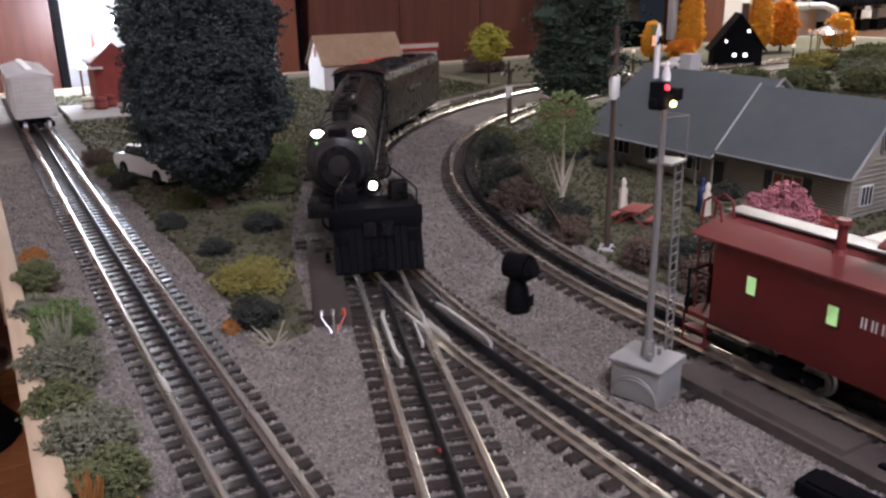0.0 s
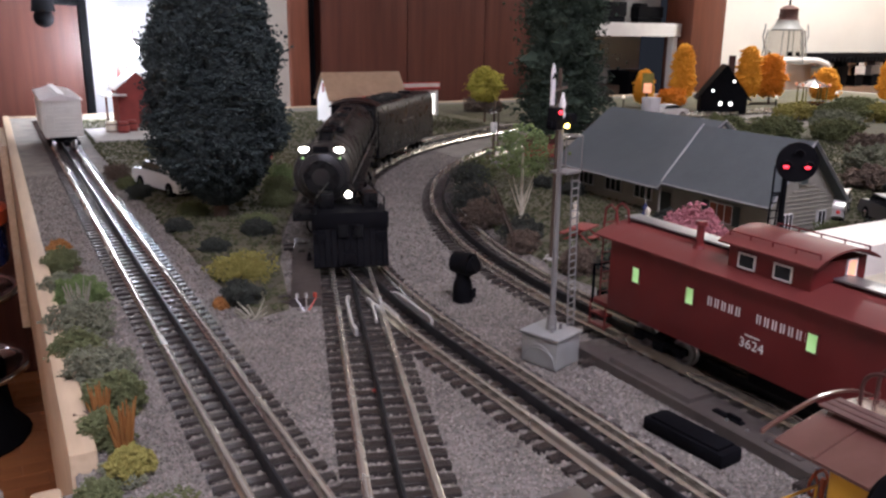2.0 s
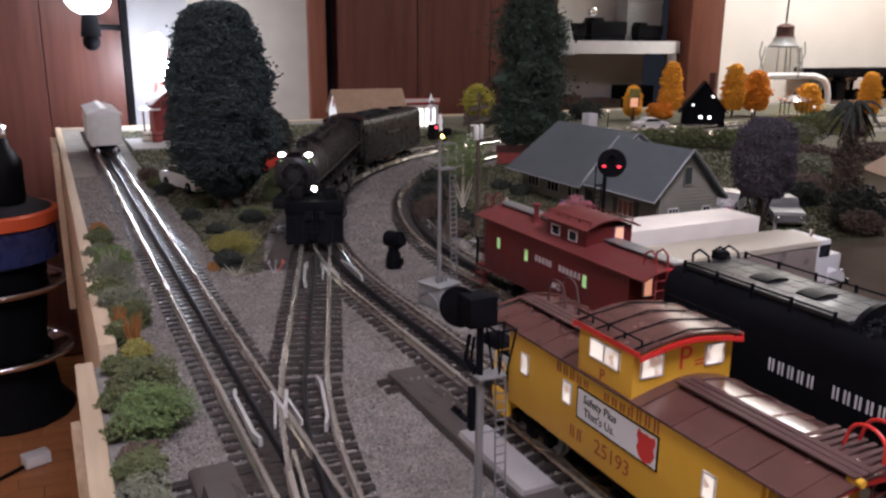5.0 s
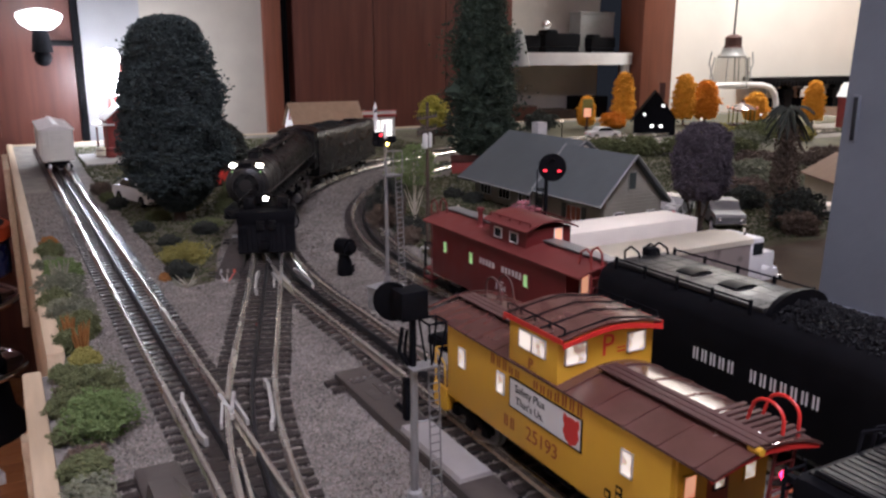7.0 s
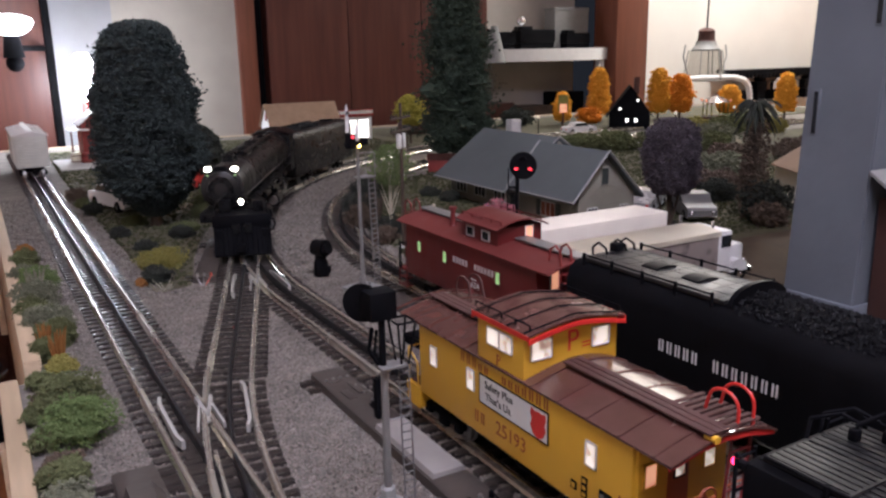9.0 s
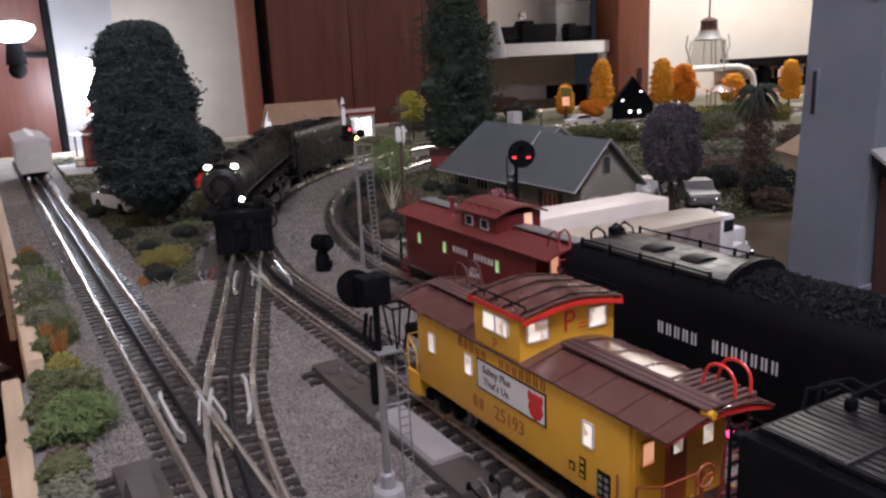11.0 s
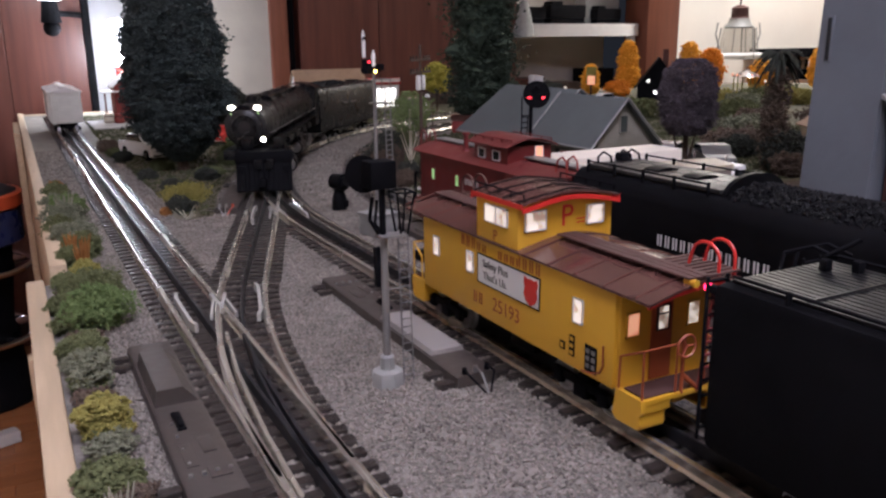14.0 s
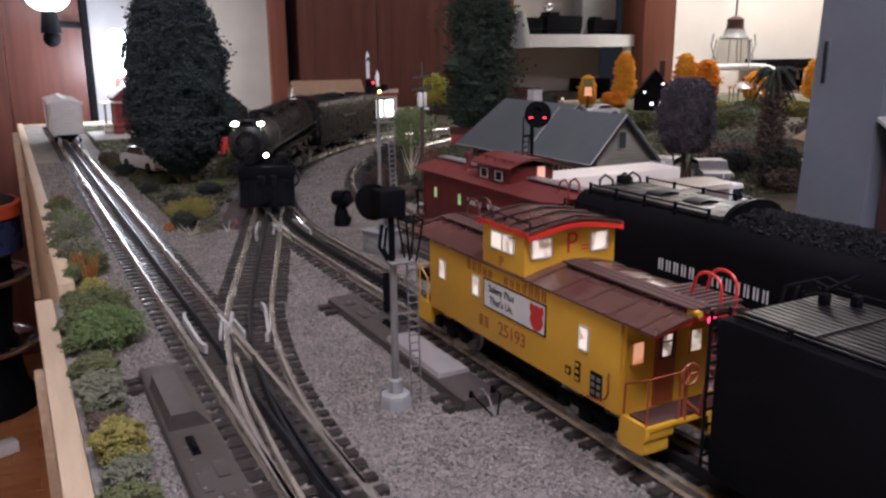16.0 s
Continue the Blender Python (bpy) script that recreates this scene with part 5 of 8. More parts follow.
        rod(bm, (x, 0.2128, 0.038), (x * 0.97, 0.2216, 0.0055), 0.0008, None, 5)
    loose_parts("pilot_bar", bm, BLACK_MATT, pilot)
    bm = bmesh.new()
    for s in (-1, 1):
        rod(bm, (s * 0.029, 0.214, 0.050), (s * 0.029, 0.214, 0.064), 0.0007)
        rod(bm, (s * 0.029, 0.214, 0.064), (s * 0.016, 0.186, 0.072), 0.0007)
        box(bm, (s * 0.019, 0.193, 0.0575), (0.013, 0.014, 0.014), 0.0015)
    part("air_pump", bm, LOCO_BLACK, deck, "twin pumps and deck rails")
    part("coupler", boxes(((0, 0.220, 0.0165), (0.006, 0.016, 0.007)), ((0.002, 0.230, 0.0165), (0.010, 0.006, 0.009)), bevel=0.0008), BLACK_MATT, eng)
    bm = bmesh.new()
    rod(bm, (0, 0.174, 0.0625), (0, 0.196, 0.0625), 0.0062, None, 14)
    lamp = part("headlamp", bm, LOCO_BLACK, eng)
    bm = bmesh.new()
    bmesh.ops.create_uvsphere(bm, u_segments=12, v_segments=8, radius=0.0034, matrix=pose(0, 0.1955, 0.0625) @ Matrix.Diagonal((1, 0.5, 1, 1)))
    part("lens", bm, HEADLIGHT, lamp, "glowing headlamp lens")
    for s in (-1, 1):
        bm = bmesh.new()
        box(bm, (s * 0.0150, 0.170, Z + R - 0.0035), (0.010, 0.009, 0.008), 0.001)
        nb = part("marker_lamp", bm, LOCO_BLACK, eng)
        bm = bmesh.new()
        bmesh.ops.create_uvsphere(bm, u_segments=12, v_segments=8, radius=0.0036, matrix=pose(s * 0.0155, 0.1748, Z + R - 0.0035) @ Matrix.Diagonal((1.3, 0.4, 0.85, 1)))
        part("lens", bm, HEADLIGHT, nb, "glowing white lamp lens")
    part("number_board", boxes(((0, 0.1775, Z + R - 0.0025), (0.014, 0.003, 0.0055)), bevel=0.0005), BLACK, eng)
    for s in (-1, 1):
        bm = bmesh.new()
        bmesh.ops.create_uvsphere(bm, u_segments=8, v_segments=6, radius=0.0012, matrix=pose(s * 0.0165, 0.1765, Z + R - 0.0105))
        part("class_lamp", bm, LIT_GREEN, eng, "tiny green lamp")
        part("pilot_step", boxes(((s * 0.026, 0.2145, 0.027), (0.010, 0.003, 0.014)), bevel=0.0006), BLACK_MATT, eng)
        part("deck_box", boxes(((s * 0.0065, 0.2155, 0.0355), (0.0085, 0.004, 0.0105)), bevel=0.0008), LOCO_BLACK, eng)
    bm = bmesh.new()
    bmesh.ops.create_cone(bm, cap_ends=True, segments=28, radius1=R * 0.62, radius2=R * 0.58, depth=0.0025, matrix=pose(0, 0.1815, Z - 0.001, -90, 0, 0))
    part("smokebox_door", bm, LOCO_BLACK, eng)
    cab = part("cab", boxes(((0, -0.193, 0.068), (0.062, 0.044, 0.064)), bevel=0.0015), LOCO_BLACK, eng)
    part("cab_roof", extruded(arched(0.0335, 0.0985, 0.1065), -0.222, -0.168), LOCO_BLACK, cab)
    for s in (-1, 1):
        for y in (-0.202, -0.184):
            window(cab, s * 0.031, y, 0.077, 0.012, 0.012, "x", GRAPHITE, DARK_GLASS, "cab_window")
    # draw the engine out to its full length and set the front unit on the bend
    fat, fturn = on_line(LOCO_LINE, LOCO_S + 0.271, 0.24, 0.04)
    swing = pose(*at, 0, 0, turn).inverted() @ pose(*fat, 0, 0, fturn)
    stretch = Matrix.Diagonal((1, LONG, 1, 1))
    for ob in eng.children_recursive:
        top = ob if ob.parent == eng else ob.parent
        ahead = top.name.split(".")[0] in ("pilot", "pilot_deck", "headlamp", "coupler", "pilot_step", "deck_box")
        if "wheel" in ob.name:
            y = ob.matrix_basis.translation.y
            m = Matrix.Translation((0, y * (LONG - 1), 0)) @ ob.matrix_basis
            ob.matrix_basis = swing @ m if y > 0.005 else m
            continue
        middle = sum(v.co.y for v in ob.data.vertices) / len(ob.data.vertices)
        ahead |= top.name.split(".")[0] in ("cylinder", "cylinder_cover", "side_rod") and middle > 0.02
        ob.data.transform(swing @ stretch if ahead else stretch)
    return eng


def engine_tender():
    at, turn = chord(LOCO_LINE, LOCO_S + 0.56, LOCO_S + 0.77)
    car = thing("tender", "black rounded locomotive tender coupled behind the engine", "tender", at, turn)
    H = 0.0315
    shape = [(H, 0.020), (H, 0.084), (H - 0.003, 0.092), (H - 0.010, 0.0965), (-H + 0.010, 0.0965), (-H + 0.003, 0.092), (-H, 0.084), (-H, 0.020)]
    body = part("body", extruded(shape, -0.150, 0.142), LOCO_BLACK, car)
    rng = np.random.default_rng(12)
    n = 500
    x, y = rng.uniform(-0.02, 0.02, n), rng.uniform(-0.01, 0.12, n)
    crumbs("coal", COAL, np.stack([x, y, 0.0955 + 0.006 * (1 - (x / 0.022) ** 2)], 1), rng.uniform(0.0016, 0.0034, n), rng, car)
    part("water_hatch", boxes(((0, -0.09, 0.0985), (0.022, 0.018, 0.004)), bevel=0.001), LOCO_BLACK, car)
    for s in (-1, 1):
        bm = bmesh.new()
        for i in range(7):
            for k in range(5):
                box(bm, (s * (H + 0.0001), -0.12 + i * 0.040, 0.030 + k * 0.012), (0.0004, 0.0008, 0.0008))
        box(bm, (s * (H + 0.0004), -0.003, 0.0275), (0.0012, 0.262, 0.0022))
        part("rivets", bm, LOCO_BLACK, body)["kind"] = "stuff"
        m = Matrix.Translation((s * (H + 0.0002), 0, 0)) @ (Matrix(((0, 0, -1, 0), (-1, 0, 0, 0), (0, 1, 0, 0), (0, 0, 0, 1))) if s < 0 else Matrix(((0, 0, 1, 0), (1, 0, 0, 0), (0, 1, 0, 0), (0, 0, 0, 1))))
        mark_row((5, 7), 0.0045, SILVER, body, m @ pose(0, 0.063, 0), gap=0.7)
    part("underframe", boxes(((0, 0, 0.0175), (0.040, 0.25, 0.005))), BLACK_MATT, car)
    for y in (-0.085, 0.07):
        truck(car, y, axles=(-0.024, 0, 0.024))
    return car


yellow_caboose()
red_caboose()
oil_tender()
near_tender()
boxcar()
steam_engine()
engine_tender()

# ---------------------------------------------------------------- lines, points and ground
track_rng = np.random.default_rng(3)


def track(line, label, skip=(), lengths=None):
    tr = thing("railway_track", label, "railway track")
    for off in (-GAUGE / 2, GAUGE / 2):
        rail("rail", beside(line, off), tr)
    rail("centre_rail", line, tr, RAIL_DARK, MID_SHAPE, label="blackened centre rail")
    lay_ties(line, tr, track_rng, lengths, skip)
    return tr


A = track(LINE_A, "straight three-rail track with shiny rails on dark ties")
C = track(LINE_C, "three-rail main track on a wide bend")
D = track(LINE_D, "inner three-rail track on a tighter bend")
B = track(LINE_B, "branch three-rail track between two points", skip=((0.0, 0.86), (1.24, 2.0)))


def points_frog(parent, at, turn, spread):
    """Cast frog: a V of rails with wings, and a plate below it."""
    bm = bmesh.new()
    for s in (-1, 1):
        box(bm, (s * 0.0022, 0.008, -0.0022), (0.0024, 0.036, 0.0046), 0.0004, pose(0, 0, 0, 0, 0, -s * spread))
        box(bm, (s * 0.0062, -0.006, -0.0018), (0.0018, 0.034, 0.0042), 0.0004, pose(0, 0, 0, 0, 0, s * spread * 0.75))
    bmesh.ops.transform(bm, matrix=pose(*at, 0, 0, turn), verts=bm.verts)
    return part("frog", bm, FROG, parent, "pale cast metal frog")


def guard(parent, a, b, flare=0.0022):
    a, b = Vector((*a, 0)), Vector((*b, 0))
    d = (b - a).normalized()
    n = Vector((d.y, -d.x, 0))
    pts = [a + n * flare, a + d * 0.010, b - d * 0.010, b + n * flare]
    return part("guard_rail", swept([(p.x, p.y, 0.0006) for p in pts], [(-0.0011, -0.0058), (0.0011, -0.0058), (0.0011, 0), (-0.0011, 0)]), FROG, parent, "short pale guard rail")


points_frog(B, (0.0315, 0.803, 0), -8, 9)
points_frog(B, (0.1570, 1.094, 0), -12, 9)
guard(A, (0.0065, 0.842), (0.0055, 0.766), -0.002)
guard(B, (0.0668, 0.838), (0.0500, 0.767), 0.002)
guard(B, (0.1435, 1.130), (0.121, 1.060), -0.002)
guard(C, (0.1835, 1.122), (0.1795, 1.050), 0.002)
# moving blades and their black inner rails
for pts, mat in (([(0.0185, 0.50), (0.0200, 0.60), (0.0245, 0.68), (0.0300, 0.735)], RAIL_DARK), ([(0.0030, 0.54), (0.0055, 0.60), (0.0120, 0.68), (0.0215, 0.745)], RAIL), ([(0.0300, 0.54), (0.0310, 0.62), (0.0312, 0.73)], RAIL)):
    part("point_blade", swept([(x, y, 0.0002) for x, y in pts], [(-0.0012, -0.0055), (0.0012, -0.0055), (0.0010, 0), (-0.0010, 0)]), mat, A, "moving point blade")
for i in range(22):
    y = 0.585 + i * STEP
    ob = new("long_tie", TIE_MESH)
    ob.parent = A
    ob.matrix_basis = pose(0.016 + (y - 0.56) ** 2 * 0.50, y + 0.004, 0.0002, 0, 0, -(y - 0.56) * 52 + track_rng.uniform(-1, 1))
bm = bmesh.new()
box(bm, (0.099, 0.973, -0.0050), (0.0045, 0.003, 0.002), 0.0008)
part("red_rail_joiner", bm, BRICK_RED, B, "small red rail joiner")


def switch_motor(at, turn, length=0.20, cover=MOTOR_COVER, wires=(), label="", high=0.0016):
    """Long low point motor housing on tie stubs."""
    m = thing("switch_motor", label, "switch motor", at, turn, "switch motors beside the points")
    L = length
    part("housing", extruded([(-0.0125, -0.008), (0.0125, -0.008), (0.0120, -0.0022), (0.0105, -0.0012), (-0.0105, -0.0012), (-0.0120, -0.0022)], -L / 2, L / 2), MACHINE, m)
    if cover:
        part("cover", extruded([(-0.0108, -0.0016), (0.0108, -0.0016), (0.0095 if high < 0.004 else 0.0090, high), (-0.0095 if high < 0.004 else -0.0035, high)], -L / 2 + 0.034, 0.0), cover, m, "smooth grey plastic motor cover")
    part("slot", boxes(((0.003, L * 0.11, -0.0008), (0.0042, 0.020, 0.0018)), bevel=0.0006), BLACK, m)
    part("throw_lever", boxes(((0.003, L * 0.11 + 0.004, 0.0006), (0.0024, 0.009, 0.0026)), bevel=0.0007), BLACK_MATT, m, "black throw lever in its slot")
    for sx, sy, w, l in ((-0.004, L * 0.26, 0.006, 0.016), (0.0055, L * 0.30, 0.005, 0.022), (-0.004, L * 0.40, 0.009, 0.010)):
        part("raised_plate", boxes(((sx, sy, -0.0009), (w, l, 0.0008)), bevel=0.0002), MACHINE, m)
    bm = bmesh.new()
    for i in range(4):
        box(bm, (-0.0085 + 0.0055 * i, L * 0.40, -0.0006), (0.0018, 0.0018, 0.0016), 0.0003)
        box(bm, (0.0065, L * 0.12 + i * 0.014, -0.0007), (0.0014, 0.0014, 0.0014), 0.0003)
    loose_parts("screw", bm, STEEL, m)
    bm = bmesh.new()
    for y in (-L / 2 + 0.006, -L / 2 + 0.020, L / 2 - 0.020, L / 2 - 0.006):
        for s in (-1, 1):
            box(bm, (s * 0.016, y, -0.0070), (0.012, 0.0062, 0.0038), 0.0006)
    loose_parts("tie_stub", bm, TIE, m)
    if wires:
        for i, mat in enumerate(wires):
            x = -0.007 + 0.007 * i
            bm = bmesh.new()
            rod(bm, (x, -L / 2 + 0.002, -0.001), (x, -L / 2 + 0.002, 0.0025), 0.0016, 0.0013, 8)
            pts = [(x, -L / 2 + 0.001, 0.002), (x * 1.1, -L / 2 - 0.005, 0.0005), (x * 0.6, -L / 2 - 0.009, -0.004), (x * 0.2, -L / 2 - 0.012, -0.008)]
            for a, b in zip(pts, pts[1:]):
                rod(bm, a, b, 0.0006, None, 5)
            part("terminal_wire", bm, mat, m, "terminal screw with a bent wire")
    return m


switch_motor((0.147, 1.232, 0), -19.5, 0.19, None, (STEEL, STEEL, WIRE_RED), "flat brown switch motor plate with three wires")
switch_motor((0.256, 0.868, 0), 180, 0.205, MACHINE, (), "dark brown switch motor beside the inner track")
switch_motor((0.1265, 0.722, 0), 0, 0.215, MOTOR_COVER, (BLACK_MATT, STEEL, BLACK_MATT), "brown switch motor with grey cover by the main track")
switch_motor((-0.0245, 0.655, 0), 180, 0.190, MACHINE, (), "grey-brown switch motor beside the straight track", 0.0075)

box_ob = thing("terminal_box", "small black plastic box lying on the ballast", "box", (0.2215, 0.842, -0.008), 5)
part("body", boxes(((0, 0, 0.004), (0.0165, 0.052, 0.008)), bevel=0.0016), BLACK_MATT, box_ob)
part("lid", boxes(((0, 0, 0.0087), (0.0130, 0.044, 0.0016)), bevel=0.0005), BLACK_MATT, box_ob)


def mound(name, outline, low, high, inset, mat, label, kind="structure", category="ground"):
    """A shallow raised patch of ground with an uneven edge."""
    c = Vector((sum(p[0] for p in outline) / len(outline), sum(p[1] for p in outline) / len(outline)))
    dense = []
    n = len(outline)
    for i in range(n):
        a, b = Vector(outline[i]), Vector(outline[(i + 1) % n])
        k = max(2, int((b - a).length / 0.02))
        for j in range(k):
            p = a.lerp(b, j / k)
            w = noise.noise((p.x * 30, p.y * 30, 3.0)) * 0.008
            dense.append(p + (p - c).normalized() * w)
    bm = bmesh.new()
    lo = [bm.verts.new((p.x, p.y, low)) for p in dense]
    hi = [bm.verts.new((*(p - (p - c).normalized() * inset), high)) for p in dense]
    m = len(dense)
    for i in range(m):
        bm.faces.new((lo[i], lo[(i + 1) % m], hi[(i + 1) % m], hi[i]))
    bm.faces.new(hi)
    bmesh.ops.triangulate(bm, faces=[f for f in bm.faces if len(f.verts) > 4])
    bmesh.ops.recalc_face_normals(bm, faces=bm.faces)
    return solid(name, bm, mat, label, category, kind)


ground = solid("ground", boxes(((1.367, 1.05, -0.029), (2.868, 3.3, 0.04))), BALLAST, "layout base covered in grey ballast", "ground", "structure")
solid("ground", boxes(((-0.0705, 0.20, -0.0295), (0.007, 1.49, 0.04))), BALLAST, "narrow ballast strip along the layout edge", "ground", "structure")
GRASS_A = [(0.068, 1.13), (0.100, 1.14), (0.128, 1.25), (0.165, 1.36), (0.205, 1.45), (0.262, 1.58), (0.34, 1.70), (0.46, 1.84), (0.66, 2.0), (0.95, 2.16), (0.95, 2.60), (0.075, 2.60), (0.062, 1.9), (0.064, 1.4)]
mound("turf_patch", GRASS_A, -0.012, -0.0062, 0.010, EARTH, "dark green and brown turf between the tracks")
YARD = [(0.345, 0.99), (0.345, 1.12), (0.375, 1.28), (0.43, 1.42), (0.50, 1.53), (0.60, 1.63), (0.75, 1.74), (0.95, 1.81), (1.2, 1.82), (1.4, 1.70), (1.4, 1.02), (0.8, 0.95)]
mound("turf_patch", YARD, -0.012, -0.0066, 0.010, EARTH, "dark green yard round the house")
FAR = [(0.95, 2.15), (2.7, 2.15), (2.7, 2.62), (0.95, 2.62)]
mound("turf_patch", FAR, -0.012, -0.006, 0.012, EARTH, "dark turf along the far side")
RIGHT = [(1.35, 0.7), (2.7, 0.7), (2.7, 1.82), (1.35, 1.82)]
mound("turf_patch", RIGHT, -0.012, -0.006, 0.012, EARTH, "dark turf beyond the house")
LOT = [(0.335, 0.42), (0.335, 0.985), (0.60, 1.0), (0.80, 1.02), (0.92, 1.16), (1.38, 1.24), (1.38, 0.42)]
mound("sandy_lot", LOT, -0.012, -0.0068, 0.006, SAND, "tan sandy lot where the trucks stand")

# ballast stones
rng = np.random.default_rng(7)


def in_poly(x, y, poly):
    inside = np.zeros(len(x), bool)
    n = len(poly)
    for i in range(n):
        (x0, y0), (x1, y1) = poly[i], poly[(i + 1) % n]
        hit = ((y0 > y) != (y1 > y)) & (x < (x1 - x0) * (y - y0) / ((y1 - y0) or 1e-9) + x0)
        inside ^= hit
    return inside


def near_rails(x, y, off=0.0028):
    bad = np.zeros(len(x), bool)
    for line in (LINE_A, LINE_B, LINE_C, LINE_D):
        for o in (-GAUGE / 2, 0, GAUGE / 2):
            p = beside(line, o)
            yy = p[:, 1]
            ok = np.r_[True, np.diff(yy) > 1e-4]
            px = np.interp(y, yy[ok], p[ok, 0], left=9, right=9)
            bad |= np.abs(x - px) < off
    return bad


def scatter(n, x0, x1, y0, y1, size, name, seed):
    r = np.random.default_rng(seed)
    x, y = r.uniform(x0, x1, n), r.uniform(y0, y1, n)
    keep = ~in_poly(x, y, GRASS_A) & ~in_poly(x, y, YARD) & ~in_poly(x, y, LOT) & ~near_rails(x, y)
    x, y = x[keep], y[keep]
    z = -0.0083 + r.uniform(-0.0004, 0.0007, len(x))
    ob = crumbs(name, STONES, np.stack([x, y, z], 1), r.uniform(size * 0.65, size * 1.25, len(x)), r, None, 0.85, 0.2)
    tagged(ob, "loose grey and mauve ballast stones", "ballast", kind="stuff")


scatter(112000, -0.066, 0.36, 0.36, 1.12, 0.00092, "ballast_stones", 21)
scatter(44000, -0.066, 0.60, 1.12, 1.85, 0.0014, "ballast_stones", 22)

r = np.random.default_rng(31)
x, y = r.uniform(0.06, 0.9, 26000), r.uniform(1.12, 2.55, 26000)
k = in_poly(x, y, GRASS_A)
tagged(crumbs("turf_tufts", TURF, np.stack([x[k], y[k], np.full(k.sum(), -0.0058)], 1), r.uniform(0.0010, 0.0032, k.sum()), r, None, 0.8), "dark green turf and brown ground litter", "turf", kind="stuff")
x, y = r.uniform(0.34, 1.4, 26000), r.uniform(0.98, 1.82, 26000)
k = in_poly(x, y, YARD)
tagged(crumbs("turf_tufts", TURF, np.stack([x[k], y[k], np.full(k.sum(), -0.0062)], 1), r.uniform(0.0010, 0.0034, k.sum()), r, None, 0.8), "dark green yard turf", "turf", kind="stuff")


# ---------------------------------------------------------------- plants
def blob_points(r, n, rx, ry, h, z0=0.0, shell=0.35, lump=0.25, seed=1.0):
    u = r.uniform(-1, 1, n)
    a = r.uniform(0, math.tau, n)
    rad = np.sqrt(1 - u * u)
    p = np.stack([rad * np.cos(a), rad * np.sin(a), u], 1)
    k = np.array([1 + lump * noise.noise((v[0] * 2.3 + seed, v[1] * 2.3, v[2] * 2.3)) for v in p])
    p *= (k * (1 - shell * r.uniform(0, 1, n) ** 2))[:, None]
    return p * np.array([rx, ry, h / 2]) + np.array([0, 0, z0 + h / 2])


BUSH_SEED = [40]


def bush(at, rx, ry, h, mat, label, n=420, crumb=0.0024, category="bush", group="", name="bush"):
    BUSH_SEED[0] += 1
    n, crumb = int(n * 3.2), crumb * 0.53
    r = np.random.default_rng(BUSH_SEED[0])
    p = blob_points(r, n, rx, ry, h, -0.002, 0.5, 0.5, BUSH_SEED[0] * 1.7)
    inner = blob_points(r, 60, rx * 0.5, ry * 0.5, h * 0.62, 0.0, 0.6, 0.3, 1.0)
    sizes = np.r_[r.uniform(crumb * 0.5, crumb * 1.25, n), r.uniform(0.14, 0.24, 60) * min(rx, h * 0.6)]
    ob = crumbs(name, mat, np.r_[p, inner], sizes, r, None, 0.85, 0.45)
    ob.matrix_world = pose(at[0], at[1], -0.0075, 0, 0, 17 * BUSH_SEED[0])
    return tagged(ob, label, category, group)


EDGE = "bushes along the layout edge"
for x, y, rx, h, mat, lab in (
        (-0.043, 1.385, 0.010, 0.016, DULL_ORANGE, "small orange autumn bush on ballast"), (-0.046, 1.320, 0.014, 0.024, MOSS, "low moss green bush at the edge"),
        (-0.040, 1.215, 0.018, 0.026, BRIGHT_MOSS, "round green foam bush at the edge"), (-0.050, 1.245, 0.014, 0.022, OLIVE, "grey-green lichen bush at the edge"),
        (-0.046, 1.150, 0.020, 0.028, OLIVE, "tangled grey-green lichen bush"), (-0.052, 1.10, 0.014, 0.024, MOSS, "low moss green bush at the edge"),
        (-0.044, 1.060, 0.018, 0.026, OLIVE, "tangled grey-green lichen bush"), (-0.040, 1.020, 0.014, 0.024, MOSS, "low moss green bush at the edge"),
        (-0.050, 0.985, 0.011, 0.020, MOSS, "low moss green bush at the edge"), (-0.044, 0.945, 0.010, 0.016, MUSTARD, "mustard yellow tuft at the edge"),
        (-0.045, 0.875, 0.021, 0.026, MOSS, "broad olive green foam bush"), (-0.0445, 0.822, 0.022, 0.028, BRIGHT_MOSS, "broad bright green foam bush"),
        (-0.058, 0.765, 0.012, 0.016, MOSS, "low moss green bush at the edge"), (-0.060, 0.712, 0.010, 0.022, OLIVE, "pale green sprig at the edge"),
        (-0.0590, 0.652, 0.012, 0.020, MUSTARD, "yellow flowering bush at the edge"), (-0.063, 0.590, 0.012, 0.018, MOSS, "low green tuft at the edge"),
        (-0.062, 0.53, 0.011, 0.018, OLIVE, "grey-green lichen tuft at the edge")):
    bush((x, y), rx, rx * 1.15, h, mat, lab, 900, 0.0019, group=EDGE)


low = np.random.default_rng(91)
for k in range(34):
    y = 0.50 + k * 0.0265 + low.uniform(-0.006, 0.006)
    edge_x = -0.0625 if y < 0.94 else -0.0500
    mat = (MOSS, OLIVE, MOSS, BROWN_BUSH)[k % 4]
    bush((edge_x + low.uniform(-0.002, 0.006), y), low.uniform(0.007, 0.011), low.uniform(0.010, 0.016), low.uniform(0.008, 0.015), mat, "dry brown ground cover at the layout edge" if mat is BROWN_BUSH else "low green ground cover at the layout edge", 320, 0.0019, group=EDGE)


